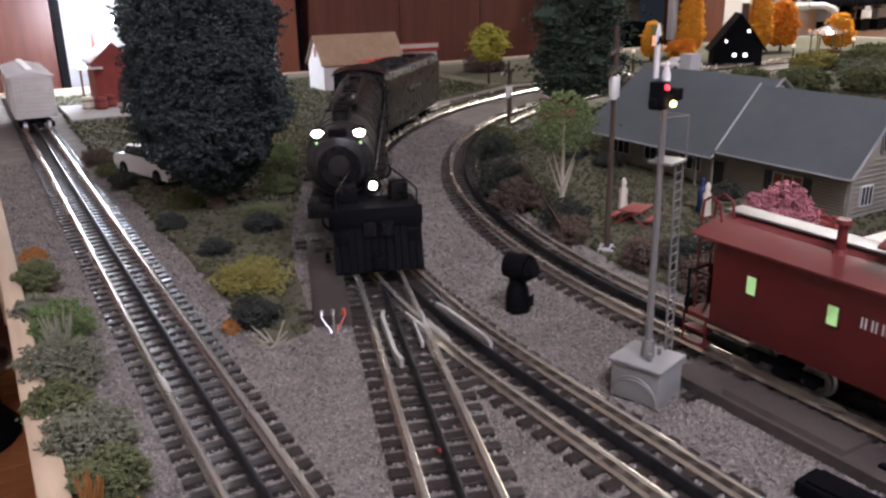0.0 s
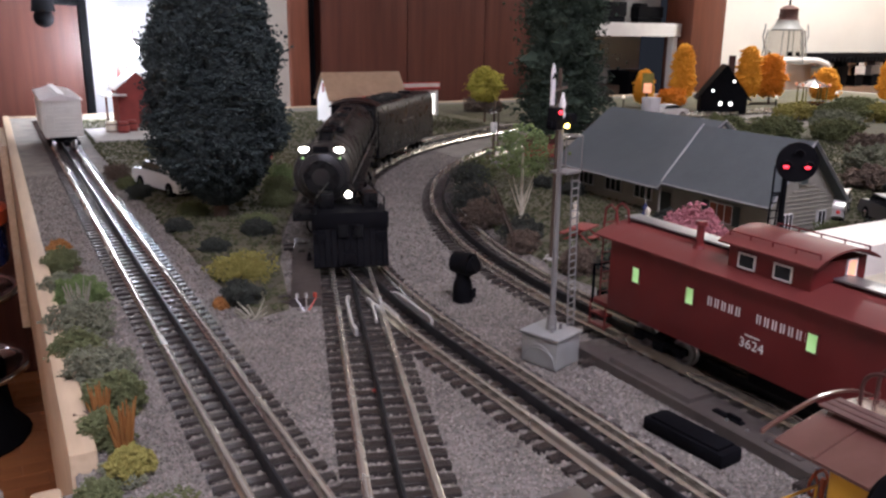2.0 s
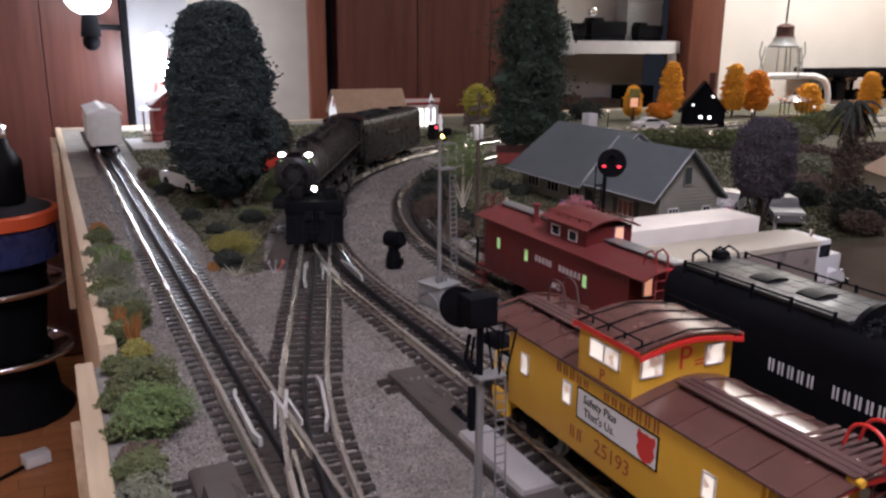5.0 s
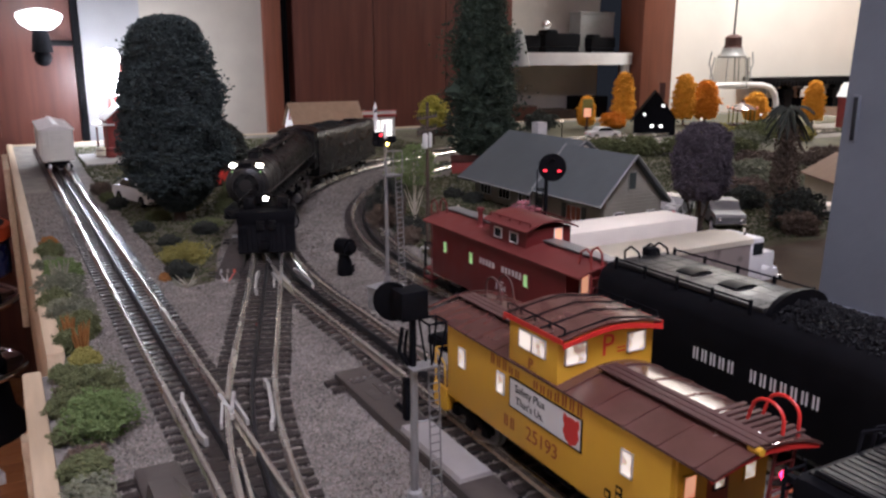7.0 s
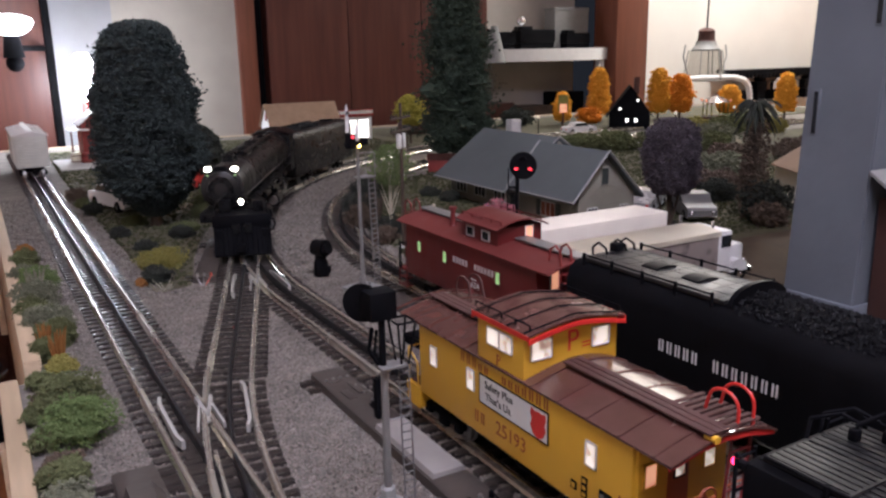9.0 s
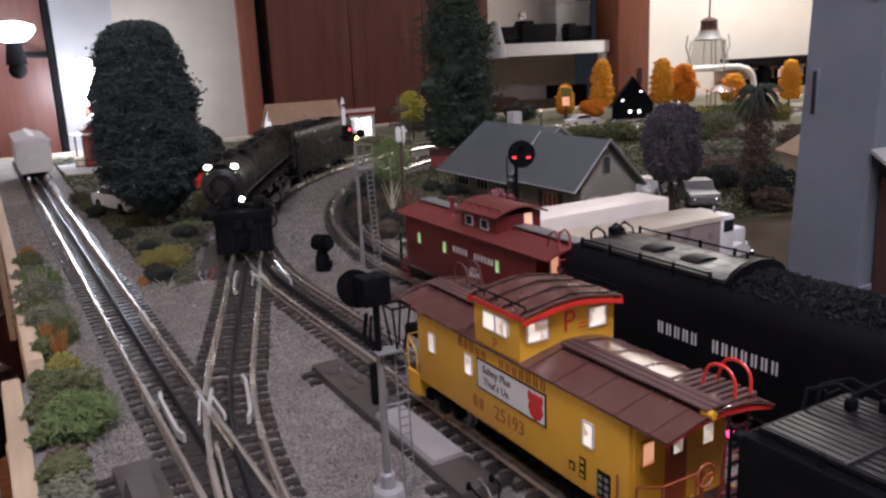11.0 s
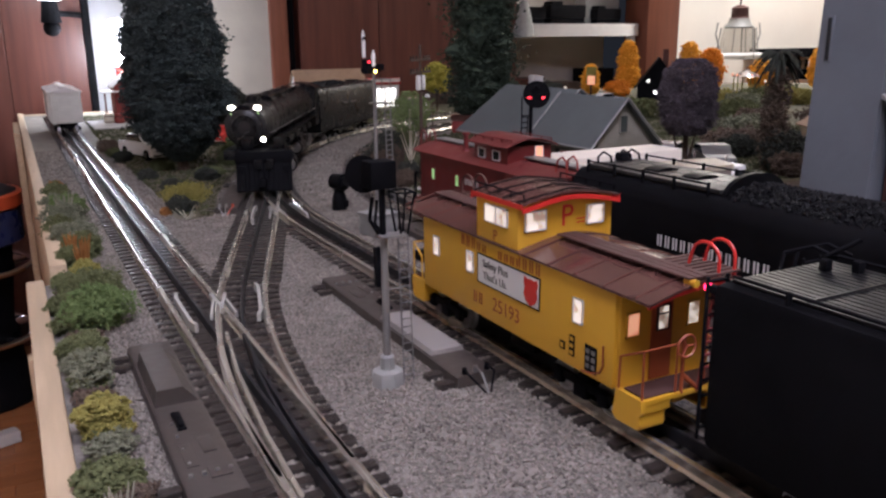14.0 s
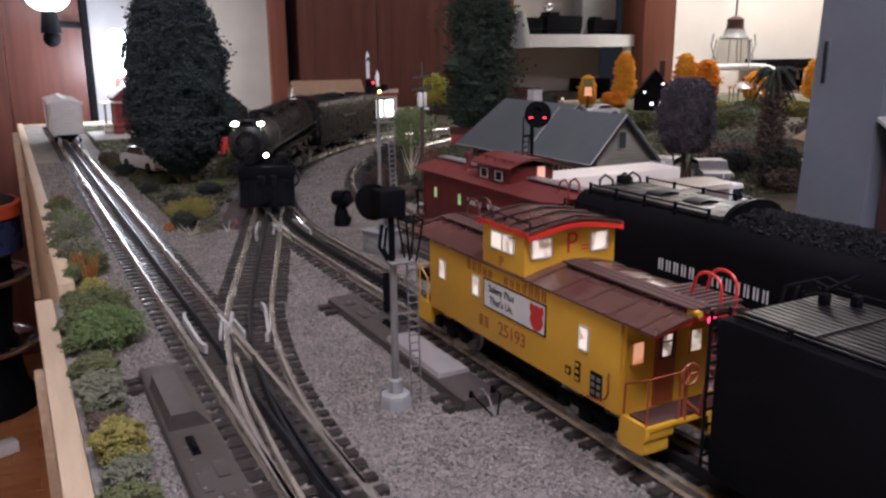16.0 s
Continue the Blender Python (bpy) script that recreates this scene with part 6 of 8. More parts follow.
def sprig(at, h, mat, label, n=26, spread=0.011):
    """A fan of thin upright stalks."""
    BUSH_SEED[0] += 1
    r = np.random.default_rng(BUSH_SEED[0])
    bm = bmesh.new()
    for _ in range(n):
        a = r.uniform(0, math.tau)
        s = r.uniform(0, spread)
        rod(bm, (s * 0.3 * math.cos(a), s * 0.3 * math.sin(a), 0), (s * math.cos(a), s * math.sin(a), h * r.uniform(0.6, 1)), 0.0009, 0.0003, 4)
    ob = solid("grass_sprig", bm, mat, label, "plant", group=EDGE)
    ob.matrix_world = pose(at[0], at[1], -0.008)
    return ob


sprig((-0.043, 1.190), 0.030, PALE_STALK, "fan of pale dry stalks", 34)
sprig((-0.043, 0.965), 0.032, DULL_ORANGE, "spiky orange grass tuft", 44, 0.008)
sprig((-0.050, 1.000), 0.028, DULL_ORANGE, "spiky orange grass tuft", 30, 0.008)
sprig((-0.062, 0.560), 0.020, PALE_STALK, "pale grass sprig at the edge", 24)

for x, y, rx, h, mat, lab in (
        (0.075, 1.43, 0.012, 0.016, DARK_BUSH, "dark round bush on the turf"), (0.143, 1.375, 0.014, 0.019, DARK_BUSH, "dark round bush on the turf"),
        (0.090, 1.333, 0.012, 0.015, DARK_BUSH, "small dark bush on the turf"), (0.090, 1.235, 0.025, 0.024, MUSTARD, "mustard yellow moss bush"),
        (0.072, 1.170, 0.014, 0.020, DARK_BUSH, "dark bush beside the ballast"), (0.056, 1.168, 0.005, 0.010, DULL_ORANGE, "tiny orange tuft on ballast"),
        (0.066, 1.625, 0.014, 0.020, DARK_BUSH, "dark round bush near the car"), (0.060, 1.78, 0.016, 0.022, BROWN_BUSH, "brown brush beside the track"),
        (0.062, 1.70, 0.012, 0.016, MOSS, "low green bush near the track"), (0.225, 1.56, 0.020, 0.028, MOSS, "green bush beside the big tree"), (0.245, 1.61, 0.020, 0.036, LEAF, "light green bush beside the big tree"),
        (0.205, 1.50, 0.018, 0.022, MOSS, "green bush by the track"), (0.105, 1.50, 0.016, 0.016, MOSS, "low green bush under the tree"), (0.16, 1.42, 0.018, 0.014, MOSS, "low green bush under the tree")):
    bush((x, y), rx, rx * 1.1, h, mat, lab, 760, 0.0019, group="bushes on the turf")
bm = bmesh.new()
r = np.random.default_rng(77)
for _ in range(14):
    a = r.uniform(0, math.tau)
    rod(bm, (0.004 * math.cos(a), 0.004 * math.sin(a), 0.0), (0.012 * math.cos(a + 1), 0.012 * math.sin(a + 1), r.uniform(0.003, 0.014)), 0.0009, 0.0005, 5)
ob = solid("twig_heap", bm, PALE_STALK, "heap of pale dry twigs on ballast", "twigs", "stuff")
ob.matrix_world = pose(0.069, 1.135, -0.008)

INNER = "brush along the inner curve"
for x, y, rx, h, mat, lab in (
        (0.372, 1.300, 0.020, 0.034, BROWN_BUSH, "tangled dry brown brush by the curve"), (0.395, 1.36, 0.022, 0.040, DARK_BUSH, "dark brush by the curve"), (0.425, 1.40, 0.020, 0.030, BROWN_BUSH, "tangled dry brown brush by the curve"),
        (0.382, 1.235, 0.020, 0.026, DARK_BUSH, "dark brush by the curve"), (0.36, 1.20, 0.016, 0.022, BROWN_BUSH, "tangled dry brown brush by the curve"), (0.362, 1.115, 0.016, 0.026, BROWN_BUSH, "tangled dry brown brush by the curve"),
        (0.385, 1.085, 0.020, 0.030, DARK_BUSH, "dark brush near the pole"), (0.365, 1.055, 0.018, 0.026, BROWN_BUSH, "tangled dry brown brush by the curve"), (0.46, 1.47, 0.022, 0.044, DARK_BUSH, "dark brush by the curve"),
        (0.52, 1.545, 0.024, 0.040, MOSS, "green brush by the curve"), (0.395, 1.03, 0.020, 0.028, BROWN_BUSH, "tangled dry brown brush by the curve"), (0.57, 1.22, 0.012, 0.020, DARK_BUSH, "dark shrub at the house wall"),
        (0.575, 1.40, 0.014, 0.020, DARK_BUSH, "dark shrub at the house wall"), (0.572, 1.46, 0.014, 0.018, DARK_BUSH, "dark shrub at the house wall"), (0.655, 1.075, 0.020, 0.026, MOSS, "green shrub at the gable end"),
        (0.70, 1.06, 0.018, 0.026, DARK_BUSH, "dark shrub at the gable end"), (0.54, 1.10, 0.020, 0.022, BRICK_RED, "dark red low bush in the yard"), (0.455, 1.125, 0.018, 0.020, DARK_BUSH, "dark low bush in the yard")):
    bush((x, y), rx, rx * 1.2, h, mat, lab, 560, 0.0024, group=INNER)
bush((0.432, 1.052), 0.030, 0.026, 0.068, PINK, "pink blossoming foam bush behind the caboose", 2600, 0.0026)


def tree(at, h, profile, mat, label, n=3000, crumb=0.0045, trunk_h=0.02, trunk_r=0.006, bark=BARK, lump=0.22, limbs=0, seed=1, shell=0.3, name="tree", category="tree", group=""):
    """Trunk, limbs and an uneven crown of many clumps; profile gives (height share, radius)."""
    n, crumb = int(n * 2.3), crumb * 0.6
    t = thing(name, label, category, (at[0], at[1], -0.008), 0, group)
    r = np.random.default_rng(seed)
    bm = bmesh.new()
    z0 = h * profile[0][0]
    rod(bm, (0, 0, -0.001), (0, 0, max(trunk_h, z0 + h * 0.25)), trunk_r, trunk_r * 0.55, 9)
    part("trunk", bm, bark, t)
    for i in range(limbs):
        a = i * 2.4
        bm = bmesh.new()
        zz = trunk_h * 0.5 + i * 0.003
        e = Vector((math.cos(a), math.sin(a), 0)) * profile[len(profile) // 2][1] * 0.5
        rod(bm, (0, 0, zz), (e.x * 0.5, e.y * 0.5, zz + h * 0.16), trunk_r * 0.5, trunk_r * 0.36, 6)
        rod(bm, (e.x * 0.5, e.y * 0.5, zz + h * 0.16), (e.x, e.y, zz + h * 0.33), trunk_r * 0.36, trunk_r * 0.18, 6)
        part("limb", bm, bark, t)
    fs, rs = [p[0] for p in profile], [p[1] for p in profile]
    f = r.uniform(fs[0], fs[-1], n * 3)
    keep = r.uniform(0, max(rs), n * 3) < np.interp(f, fs, rs) + 0.15 * max(rs)
    f = f[keep][:n]
    a = r.uniform(0, math.tau, len(f))
    rad = np.interp(f, fs, rs)
    lumps = np.array([noise.noise((math.cos(t_) * 2.2 + seed, math.sin(t_) * 2.2, z_ * 7)) + 0.6 * noise.noise((math.cos(t_) * 6 + seed, math.sin(t_) * 6, z_ * 20)) + 0.7 * noise.noise((math.cos(t_) * 13, math.sin(t_) * 13 + seed, z_ * 48)) for t_, z_ in zip(a, f)])
    rad = rad * (1 + lump * lumps) * (1 - shell * r.uniform(0, 1, len(f)) ** 2) * (1 + 0.30 * lump * r.normal(0, 1, len(f)))
    p = np.stack([rad * np.cos(a), rad * np.sin(a), f * h], 1)
    k = 0 if limbs else 420
    inner = p[:k] * np.array([0.62, 0.62, 1.0])
    sizes = np.r_[r.uniform(crumb * 0.45, crumb * 1.2, len(f)), 0.26 * np.hypot(p[:k, 0], p[:k, 1]) + 0.001]
    crumbs("crown", mat, np.r_[p, inner], sizes, r, t, 0.8, 0.45)
    return t


tree((0.132, 1.475), 0.285, [(0.06, 0.013), (0.10, 0.027), (0.16, 0.043), (0.23, 0.057), (0.33, 0.0670), (0.53, 0.0690), (0.74, 0.0605), (0.88, 0.0510), (0.95, 0.0420), (0.985, 0.028), (1.0, 0.010)], FOREST, "tall dark conifer with rounded dense crown", 21000, 0.0034, 0.03, 0.009, seed=3, lump=0.20, shell=0.25)
tree((0.772, 1.70), 0.40, [(0.10, 0.038), (0.2, 0.055), (0.4, 0.058), (0.65, 0.051), (0.85, 0.036), (1.0, 0.012)], PINE_GREEN, "tall ragged green conifer behind the house", 9500, 0.0050, 0.05, 0.008, seed=5, lump=0.55, shell=0.45)
tree((0.402, 1.268), 0.116, [(0.54, 0.014), (0.64, 0.026), (0.78, 0.029), (0.92, 0.020), (1.0, 0.008)], LEAF, "small light green tree with pale branches", 620, 0.0028, 0.03, 0.0022, PALE_BARK, 0.45, 6, 8, 0.5)
tree((0.600, 0.950), 0.160, [(0.47, 0.018), (0.56, 0.028), (0.75, 0.0310), (0.92, 0.027), (1.0, 0.013)], PURPLE, "dull purple round-headed tree on dark trunk", 7000, 0.0021, 0.05, 0.0040, BARK, 0.18, 4, 9, 0.35)
tree((0.92, 2.18), 0.128, [(0.40, 0.016), (0.52, 0.028), (0.75, 0.029), (0.9, 0.018), (1.0, 0.008)], YELLOW_LEAF, "yellow-green tree beyond the tender", 620, 0.006, 0.05, 0.003, BARK, 0.7, 0, 12, 0.4)
tree((0.318, 1.95), 0.098, [(0.1, 0.03), (0.4, 0.042), (0.75, 0.035), (1.0, 0.012)], DARK_BUSH, "dark round tree behind the conifer", 900, 0.006, 0.02, 0.004, BARK, 0.3, 0, 13, 0.4)


def palm(at, h, label):
    t = thing("palm_tree", label, "palm tree", (at[0], at[1], -0.008))
    bm = bmesh.new()
    rod(bm, (0, 0, 0), (0.002, 0, h), 0.008, 0.006, 9)
    part("trunk", bm, BARK, t)
    r = np.random.default_rng(14)
    for i in range(34):
        a, lift = i * 2.39, r.uniform(-0.2, 1.0)
        bm = bmesh.new()
        L = 0.030 * r.uniform(0.8, 1.15)
        prev = []
        for k in range(6):
            u = k / 5
            c = Vector((math.cos(a) * L * u, math.sin(a) * L * u, h + 0.018 * lift * u * 2 - 0.036 * u * u))
            w = 0.0034 * math.sin(math.pi * (0.12 + 0.85 * u))
            n = Vector((-math.sin(a), math.cos(a), 0)) * w
            ring = [bm.verts.new(c - n + Vector((0, 0, -0.0025))), bm.verts.new(c + Vector((0, 0, 0.0012))), bm.verts.new(c + n + Vector((0, 0, -0.0025))), bm.verts.new(c + Vector((0, 0, -0.0006)))]
            if prev:
                for j in range(4):
                    bm.faces.new((prev[j], prev[(j + 1) % 4], ring[(j + 1) % 4], ring[j]))
            prev = ring
        part("frond", bm, DARK_BUSH, t)
    return t


palm((0.845, 1.035), 0.158, "dark drooping palm over low brush")
for x, y, rx, h, mat, lab in ((0.845, 1.033, 0.016, 0.150, BROWN_BUSH, "shaggy dry skirt on the palm trunk"), (0.850, 1.01, 0.028, 0.060, DARK_BUSH, "dark brush under the palm"), (0.830, 0.990, 0.020, 0.035, BROWN_BUSH, "brown brush under the palm"),
                              (0.92, 1.16, 0.024, 0.036, DARK_BUSH, "dark low bush beyond the lot"), (0.98, 1.2, 0.026, 0.038, BROWN_BUSH, "brown low bush beyond the lot")):
    bush((x, y), rx, rx * 1.2, h, mat, lab, 600, 0.004, group="brush round the sandy lot")


# ---------------------------------------------------------------- signals and poles
def tall_signal():
    s = thing("railway_signal", "tall silver mast signal with semaphore blade on grey base", "railway signal", (0.2215, 0.967, 0), 18)
    base = part("base", boxes(((0, 0, 0.0025), (0.026, 0.028, 0.020)), ((0, 0, 0.0135), (0.029, 0.031, 0.0022)), bevel=0.0012), GREY_PLASTIC, s, "moulded grey plastic base")
    bm = bmesh.new()
    for k in range(2):
        pts = [(-0.0132, 0.013 * math.cos(a), -0.006 + (0.013 - 0.002 * k) * math.sin(a)) for a in [math.pi * i / 10 for i in range(11)]]
        for a, b in zip(pts, pts[1:]):
            rod(bm, a, b, 0.0006, None, 5)
    part("arch_moulding", bm, GREY_PLASTIC, base)
    bm = bmesh.new()
    for x in (-0.005, 0.005):
        rod(bm, (x, -0.004, 0.0145), (x, -0.004, 0.0185), 0.0013, None, 8)
    loose_parts("bolt", bm, SILVER, base)
    bm = bmesh.new()
    rod(bm, (0, 0, 0.014), (0, 0, 0.152), 0.0020, 0.0014, 12)
    rod(bm, (0, 0, 0.014), (0, 0, 0.024), 0.0038, 0.003, 12)
    part("mast", bm, SILVER, s)
    part("platform", boxes(((0.007, 0, 0.118), (0.017, 0.013, 0.0014)), bevel=0.0003), SILVER, s)
    bm = bmesh.new()
    for p in ((0.015, -0.006), (0.015, 0.006)):
        rod(bm, (*p, 0.118), (*p, 0.140), 0.0005, None, 5)
    rod(bm, (0.015, -0.006, 0.140), (0.015, 0.006, 0.140), 0.0005, None, 5)
    for y in (-0.006, 0.006):
        rod(bm, (0.015, y, 0.140), (0.0, y * 0.3, 0.140), 0.0005, None, 5)
    part("cage", bm, SILVER, s, "thin wire cage")
    bm = bmesh.new()
    ladder(bm, (0.0165, -0.004, -0.007), (0.012, -0.004, 0.118), 0.0075, (1, 0, 0), 26, 0.0006)
    part("ladder", bm, SILVER, s)
    head = part("lamp_bracket", boxes(((-0.004, -0.001, 0.149), (0.022, 0.004, 0.004)), ((-0.010, -0.002, 0.152), (0.007, 0.007, 0.013)), ((0.006, -0.002, 0.151), (0.006, 0.006, 0.006)), bevel=0.0008), BLACK_MATT, s, "black lamp housings")
    for at, r_, mat in (((-0.0105, -0.006, 0.156), 0.0013, RED_LED), ((-0.003, -0.006, 0.1475), 0.0015, AMBER_LED)):
        bm = bmesh.new()
        bmesh.ops.create_uvsphere(bm, u_segments=10, v_segments=6, radius=r_, matrix=pose(*at))
        part("lamp", bm, mat, head, "glowing red lamp" if mat is RED_LED else "glowing amber lamp")
    part("blade", extruded([(-0.014, 0.160), (-0.0105, 0.160), (-0.0105, 0.180), (-0.01225, 0.1845), (-0.014, 0.180)], -0.0015, -0.0005), WHITE, s, "white pointed semaphore blade")
    bm = bmesh.new()
    for a, b in (((-0.014, -0.0019, 0.1755), (-0.01225, -0.0019, 0.1785)), ((-0.01225, -0.0019, 0.1785), (-0.0105, -0.0019, 0.1755))):
        rod(bm, a, b, 0.0007, None, 4)
    part("chevron", bm, BLACK, s)
    part("finial", turned([(0.0018, 0), (0.0022, 0.002), (0.0014, 0.004), (0.0022, 0.008), (0.0012, 0.012), (0.0004, 0.015)], 10, pose(0, 0, 0.152)), WHITE, s)
    return s


def round_signal():
    s = thing("railway_signal", "black mast signal with round target and red lamps", "railway signal", (0.3585, 0.910, 0), 0)
    part("base", boxes(((0, 0, -0.004), (0.014, 0.014, 0.008)), bevel=0.001), CONCRETE, s)
    bm = bmesh.new()
    rod(bm, (0, 0, 0), (0, 0, 0.124), 0.0019, None, 10)
    part("mast", bm, BLACK_MATT, s)
    d = pose(0.003, -0.005, 0.124, 0, 0, -40) @ pose(0, 0, 0, 90, 0, 0)
    bm = bmesh.new()
    bmesh.ops.create_cone(bm, cap_ends=True, segments=28, radius1=0.0128, radius2=0.0128, depth=0.0016, matrix=d)
    bmesh.ops.create_cone(bm, cap_ends=True, segments=20, radius1=0.010, radius2=0.008, depth=0.012, matrix=d @ pose(0, 0, -0.006))
    disc = part("target", bm, BLACK_MATT, s, "round black target disc")
    for x in (-0.0065, 0.0065):
        bm = bmesh.new()
        bmesh.ops.create_uvsphere(bm, u_segments=10, v_segments=6, radius=0.0013, matrix=d @ pose(x, -0.003, 0.0012) @ Matrix.Diagonal((1.5, 0.8, 1, 1)))
        part("lamp", bm, RED_LED, disc, "glowing red lamp")
    bm = bmesh.new()
    for x in (-0.0065, 0.0065, 0.0):
        z = 0.0055 if x == 0 else -0.002
        for k in range(7):
            a0, a1 = math.pi * k / 7, math.pi * (k + 1) / 7
            rod(bm, d @ Vector((x + 0.0028 * math.cos(a0), z + 0.0028 * math.sin(a0), 0.003)), d @ Vector((x + 0.0028 * math.cos(a1), z + 0.0028 * math.sin(a1), 0.003)), 0.0009, None, 4)
    part("hood", bm, BLACK_MATT, disc)
    bm = bmesh.new()
    ladder(bm, (-0.011, 0.001, -0.006), (-0.006, 0.001, 0.104), 0.007, (1, 0, 0), 22, 0.0006)
    rod(bm, (-0.0095, 0.001, 0.104), (-0.0095, 0.001, 0.122), 0.0006)
    rod(bm, (-0.0095, 0.001, 0.104), (0, 0, 0.104), 0.0006)
    part("ladder", bm, BLACK_MATT, s)
    return s


def near_signal():
    s = thing("railway_signal", "silver mast signal with black hooded target facing away", "railway signal", (0.0845, 0.640, 0), 0)
    part("base", turned([(0.0092, -0.009), (0.0092, -0.002), (0.0082, 0.0), (0.0042, 0.001), (0.0040, 0.008), (0.0030, 0.009)], 8), GREY_PLASTIC, s, "grey moulded base")
    bm = bmesh.new()
    rod(bm, (0, 0, 0.002), (0, 0, 0.076), 0.0022, 0.0019, 12)
    part("mast", bm, SILVER, s)
    bm = bmesh.new()
    rod(bm, (0, 0.001, 0.074), (0, 0.001, 0.112), 0.0018, None, 10)
    box(bm, (-0.0022, 0.003, 0.058), (0.0042, 0.004, 0.022), 0.0008)
    rod(bm, (-0.0045, 0.003, 0.096), (-0.006, 0.004, 0.084), 0.0010)
    rod(bm, (-0.006, 0.004, 0.084), (-0.002, 0.002, 0.076), 0.0010)
    rod(bm, (-0.0015, 0.004, 0.094), (-0.003, 0.004, 0.082), 0.0008)
    rod(bm, (-0.003, 0.004, 0.082), (0.0, 0.002, 0.075), 0.0008)
    part("upper_mast", bm, BLACK_MATT, s, "black upper mast with drooping cables")
    part("platform", boxes(((0.004, 0, 0.0755), (0.014, 0.010, 0.0013)), bevel=0.0003), SILVER, s)
    part("lamp_box", boxes(((0.0, 0.004, 0.1075), (0.0145, 0.013, 0.0145)), bevel=0.0008), BLACK_MATT, s, "black square lamp box")
    bm = bmesh.new()
    bmesh.ops.create_cone(bm, cap_ends=True, segments=26, radius1=0.0100, radius2=0.0100, depth=0.0016, matrix=pose(-0.0055, 0.0115, 0.1070, 90, 0, -42))
    part("target", bm, BLACK_MATT, s, "round black target disc")
    bm = bmesh.new()
    top = [(0.006, -0.005, 0.098), (0.016, -0.005, 0.098), (0.016, 0.006, 0.098), (0.006, 0.006, 0.098)]
    for i in range(4):
        rod(bm, top[i], top[(i + 1) % 4], 0.0006, None, 5)
        rod(bm, top[i], (0.0085 + 0.004 * (i in (1, 2)), -0.003 + 0.006 * (i in (2, 3)), 0.0755), 0.0006, None, 5)
    part("cage", bm, BLACK_MATT, s, "thin black basket rail")
    bm = bmesh.new()
    ladder(bm, (0.0125, -0.001, -0.008), (0.0105, -0.001, 0.076), 0.0058, (1, 0, 0), 18, 0.00045)
    part("ladder", bm, DULL_SILVER, s)
    bm = bmesh.new()
    rod(bm, (0, 0, 0.046), (0.0105, -0.001, 0.046), 0.0005, None, 5)
    part("bracket", bm, SILVER, s)
    return s


def dwarf_signal():
    s = thing("dwarf_signal", "small black two-lobed dwarf signal on ballast", "signal", (0.2315, 1.099, -0.008), 25)
    part("post", turned([(0.0084, 0), (0.0084, 0.010), (0.0075, 0.016), (0.0058, 0.020), (0.0064, 0.024)], 10), BLACK, s)
    bm = bmesh.new()
    rod(bm, (0, -0.008, 0.0315), (0, 0.008, 0.0315), 0.0094, 0.0086, 20)
    rod(bm, (0, -0.0075, 0.0305), (0, -0.0125, 0.0325), 0.0075, 0.0060, 16)
    part("head", bm, BLACK, s, "rounded black lamp head")
    bm = bmesh.new()
    bmesh.ops.create_uvsphere(bm, u_segments=10, v_segments=6, radius=0.0018, matrix=pose(0.002, -0.0105, 0.031))
    part("lens", bm, LENS_DARK, s)
    part("door", boxes(((0.002, -0.0088, 0.0075), (0.007, 0.001, 0.008)), bevel=0.0003), BLACK_MATT, s)
    return s


def telegraph_pole(at, h, arms, label, turn=0):
    t = thing("telegraph_pole", label, "telegraph pole", (at[0], at[1], -0.008), turn, "telegraph poles")
    bm = bmesh.new()
    rod(bm, (0, 0, 0), (0, 0, h), 0.0026, 0.0018, 10)
    part("pole", bm, BARK, t)
    part("foot", boxes(((0, 0, 0.001), (0.018, 0.013, 0.003)), bevel=0.0008), CONCRETE, t, "pale concrete foot")
    for i in range(arms):
        z = h - 0.018 - 0.015 * i
        arm = part("crossarm", boxes(((0, 0, z), (0.060, 0.0024, 0.0028)), bevel=0.0003), BARK, t)
        bm = bmesh.new()
        for x in (-0.028, -0.020, -0.011, 0.011, 0.020, 0.028):
            rod(bm, (x, 0, z + 0.001), (x, 0, z + 0.0055), 0.0011, 0.0007, 7)
        loose_parts("insulator", bm, DARK_BUSH, arm)
    for x in (-0.0062, 0.0066):
        part("transformer", turned([(0.0028, 0), (0.0033, 0.001), (0.0033, 0.0155), (0.0022, 0.0175)], 12, pose(x, 0, h - 0.054)), PALE_CAR, t, "pale grey transformer can")
    return t


tall_signal()
round_signal()
near_signal()
dwarf_signal()
telegraph_pole((0.368, 1.165), 0.178, 2, "dark wooden telegraph pole with two crossarms", 40)
telegraph_pole((0.640, 1.70), 0.100, 1, "dark pole beside the inner curve", 40)
lamp = thing("street_lamp", "dark street lamp with pale shade near the curve", "street lamp", (0.70, 1.78, -0.008))
bm = bmesh.new()
rod(bm, (0, 0, 0), (0, 0, 0.070), 0.0015, 0.0012, 8)
rod(bm, (0, 0, 0.070), (-0.010, 0, 0.073), 0.001, 0.001, 6)
part("post", bm, BARK, lamp)
part("shade", turned([(0.006, 0), (0.0055, 0.003), (0.003, 0.0055), (0.001, 0.0065)], 14, pose(-0.012, 0, 0.069)), WHITE, lamp)

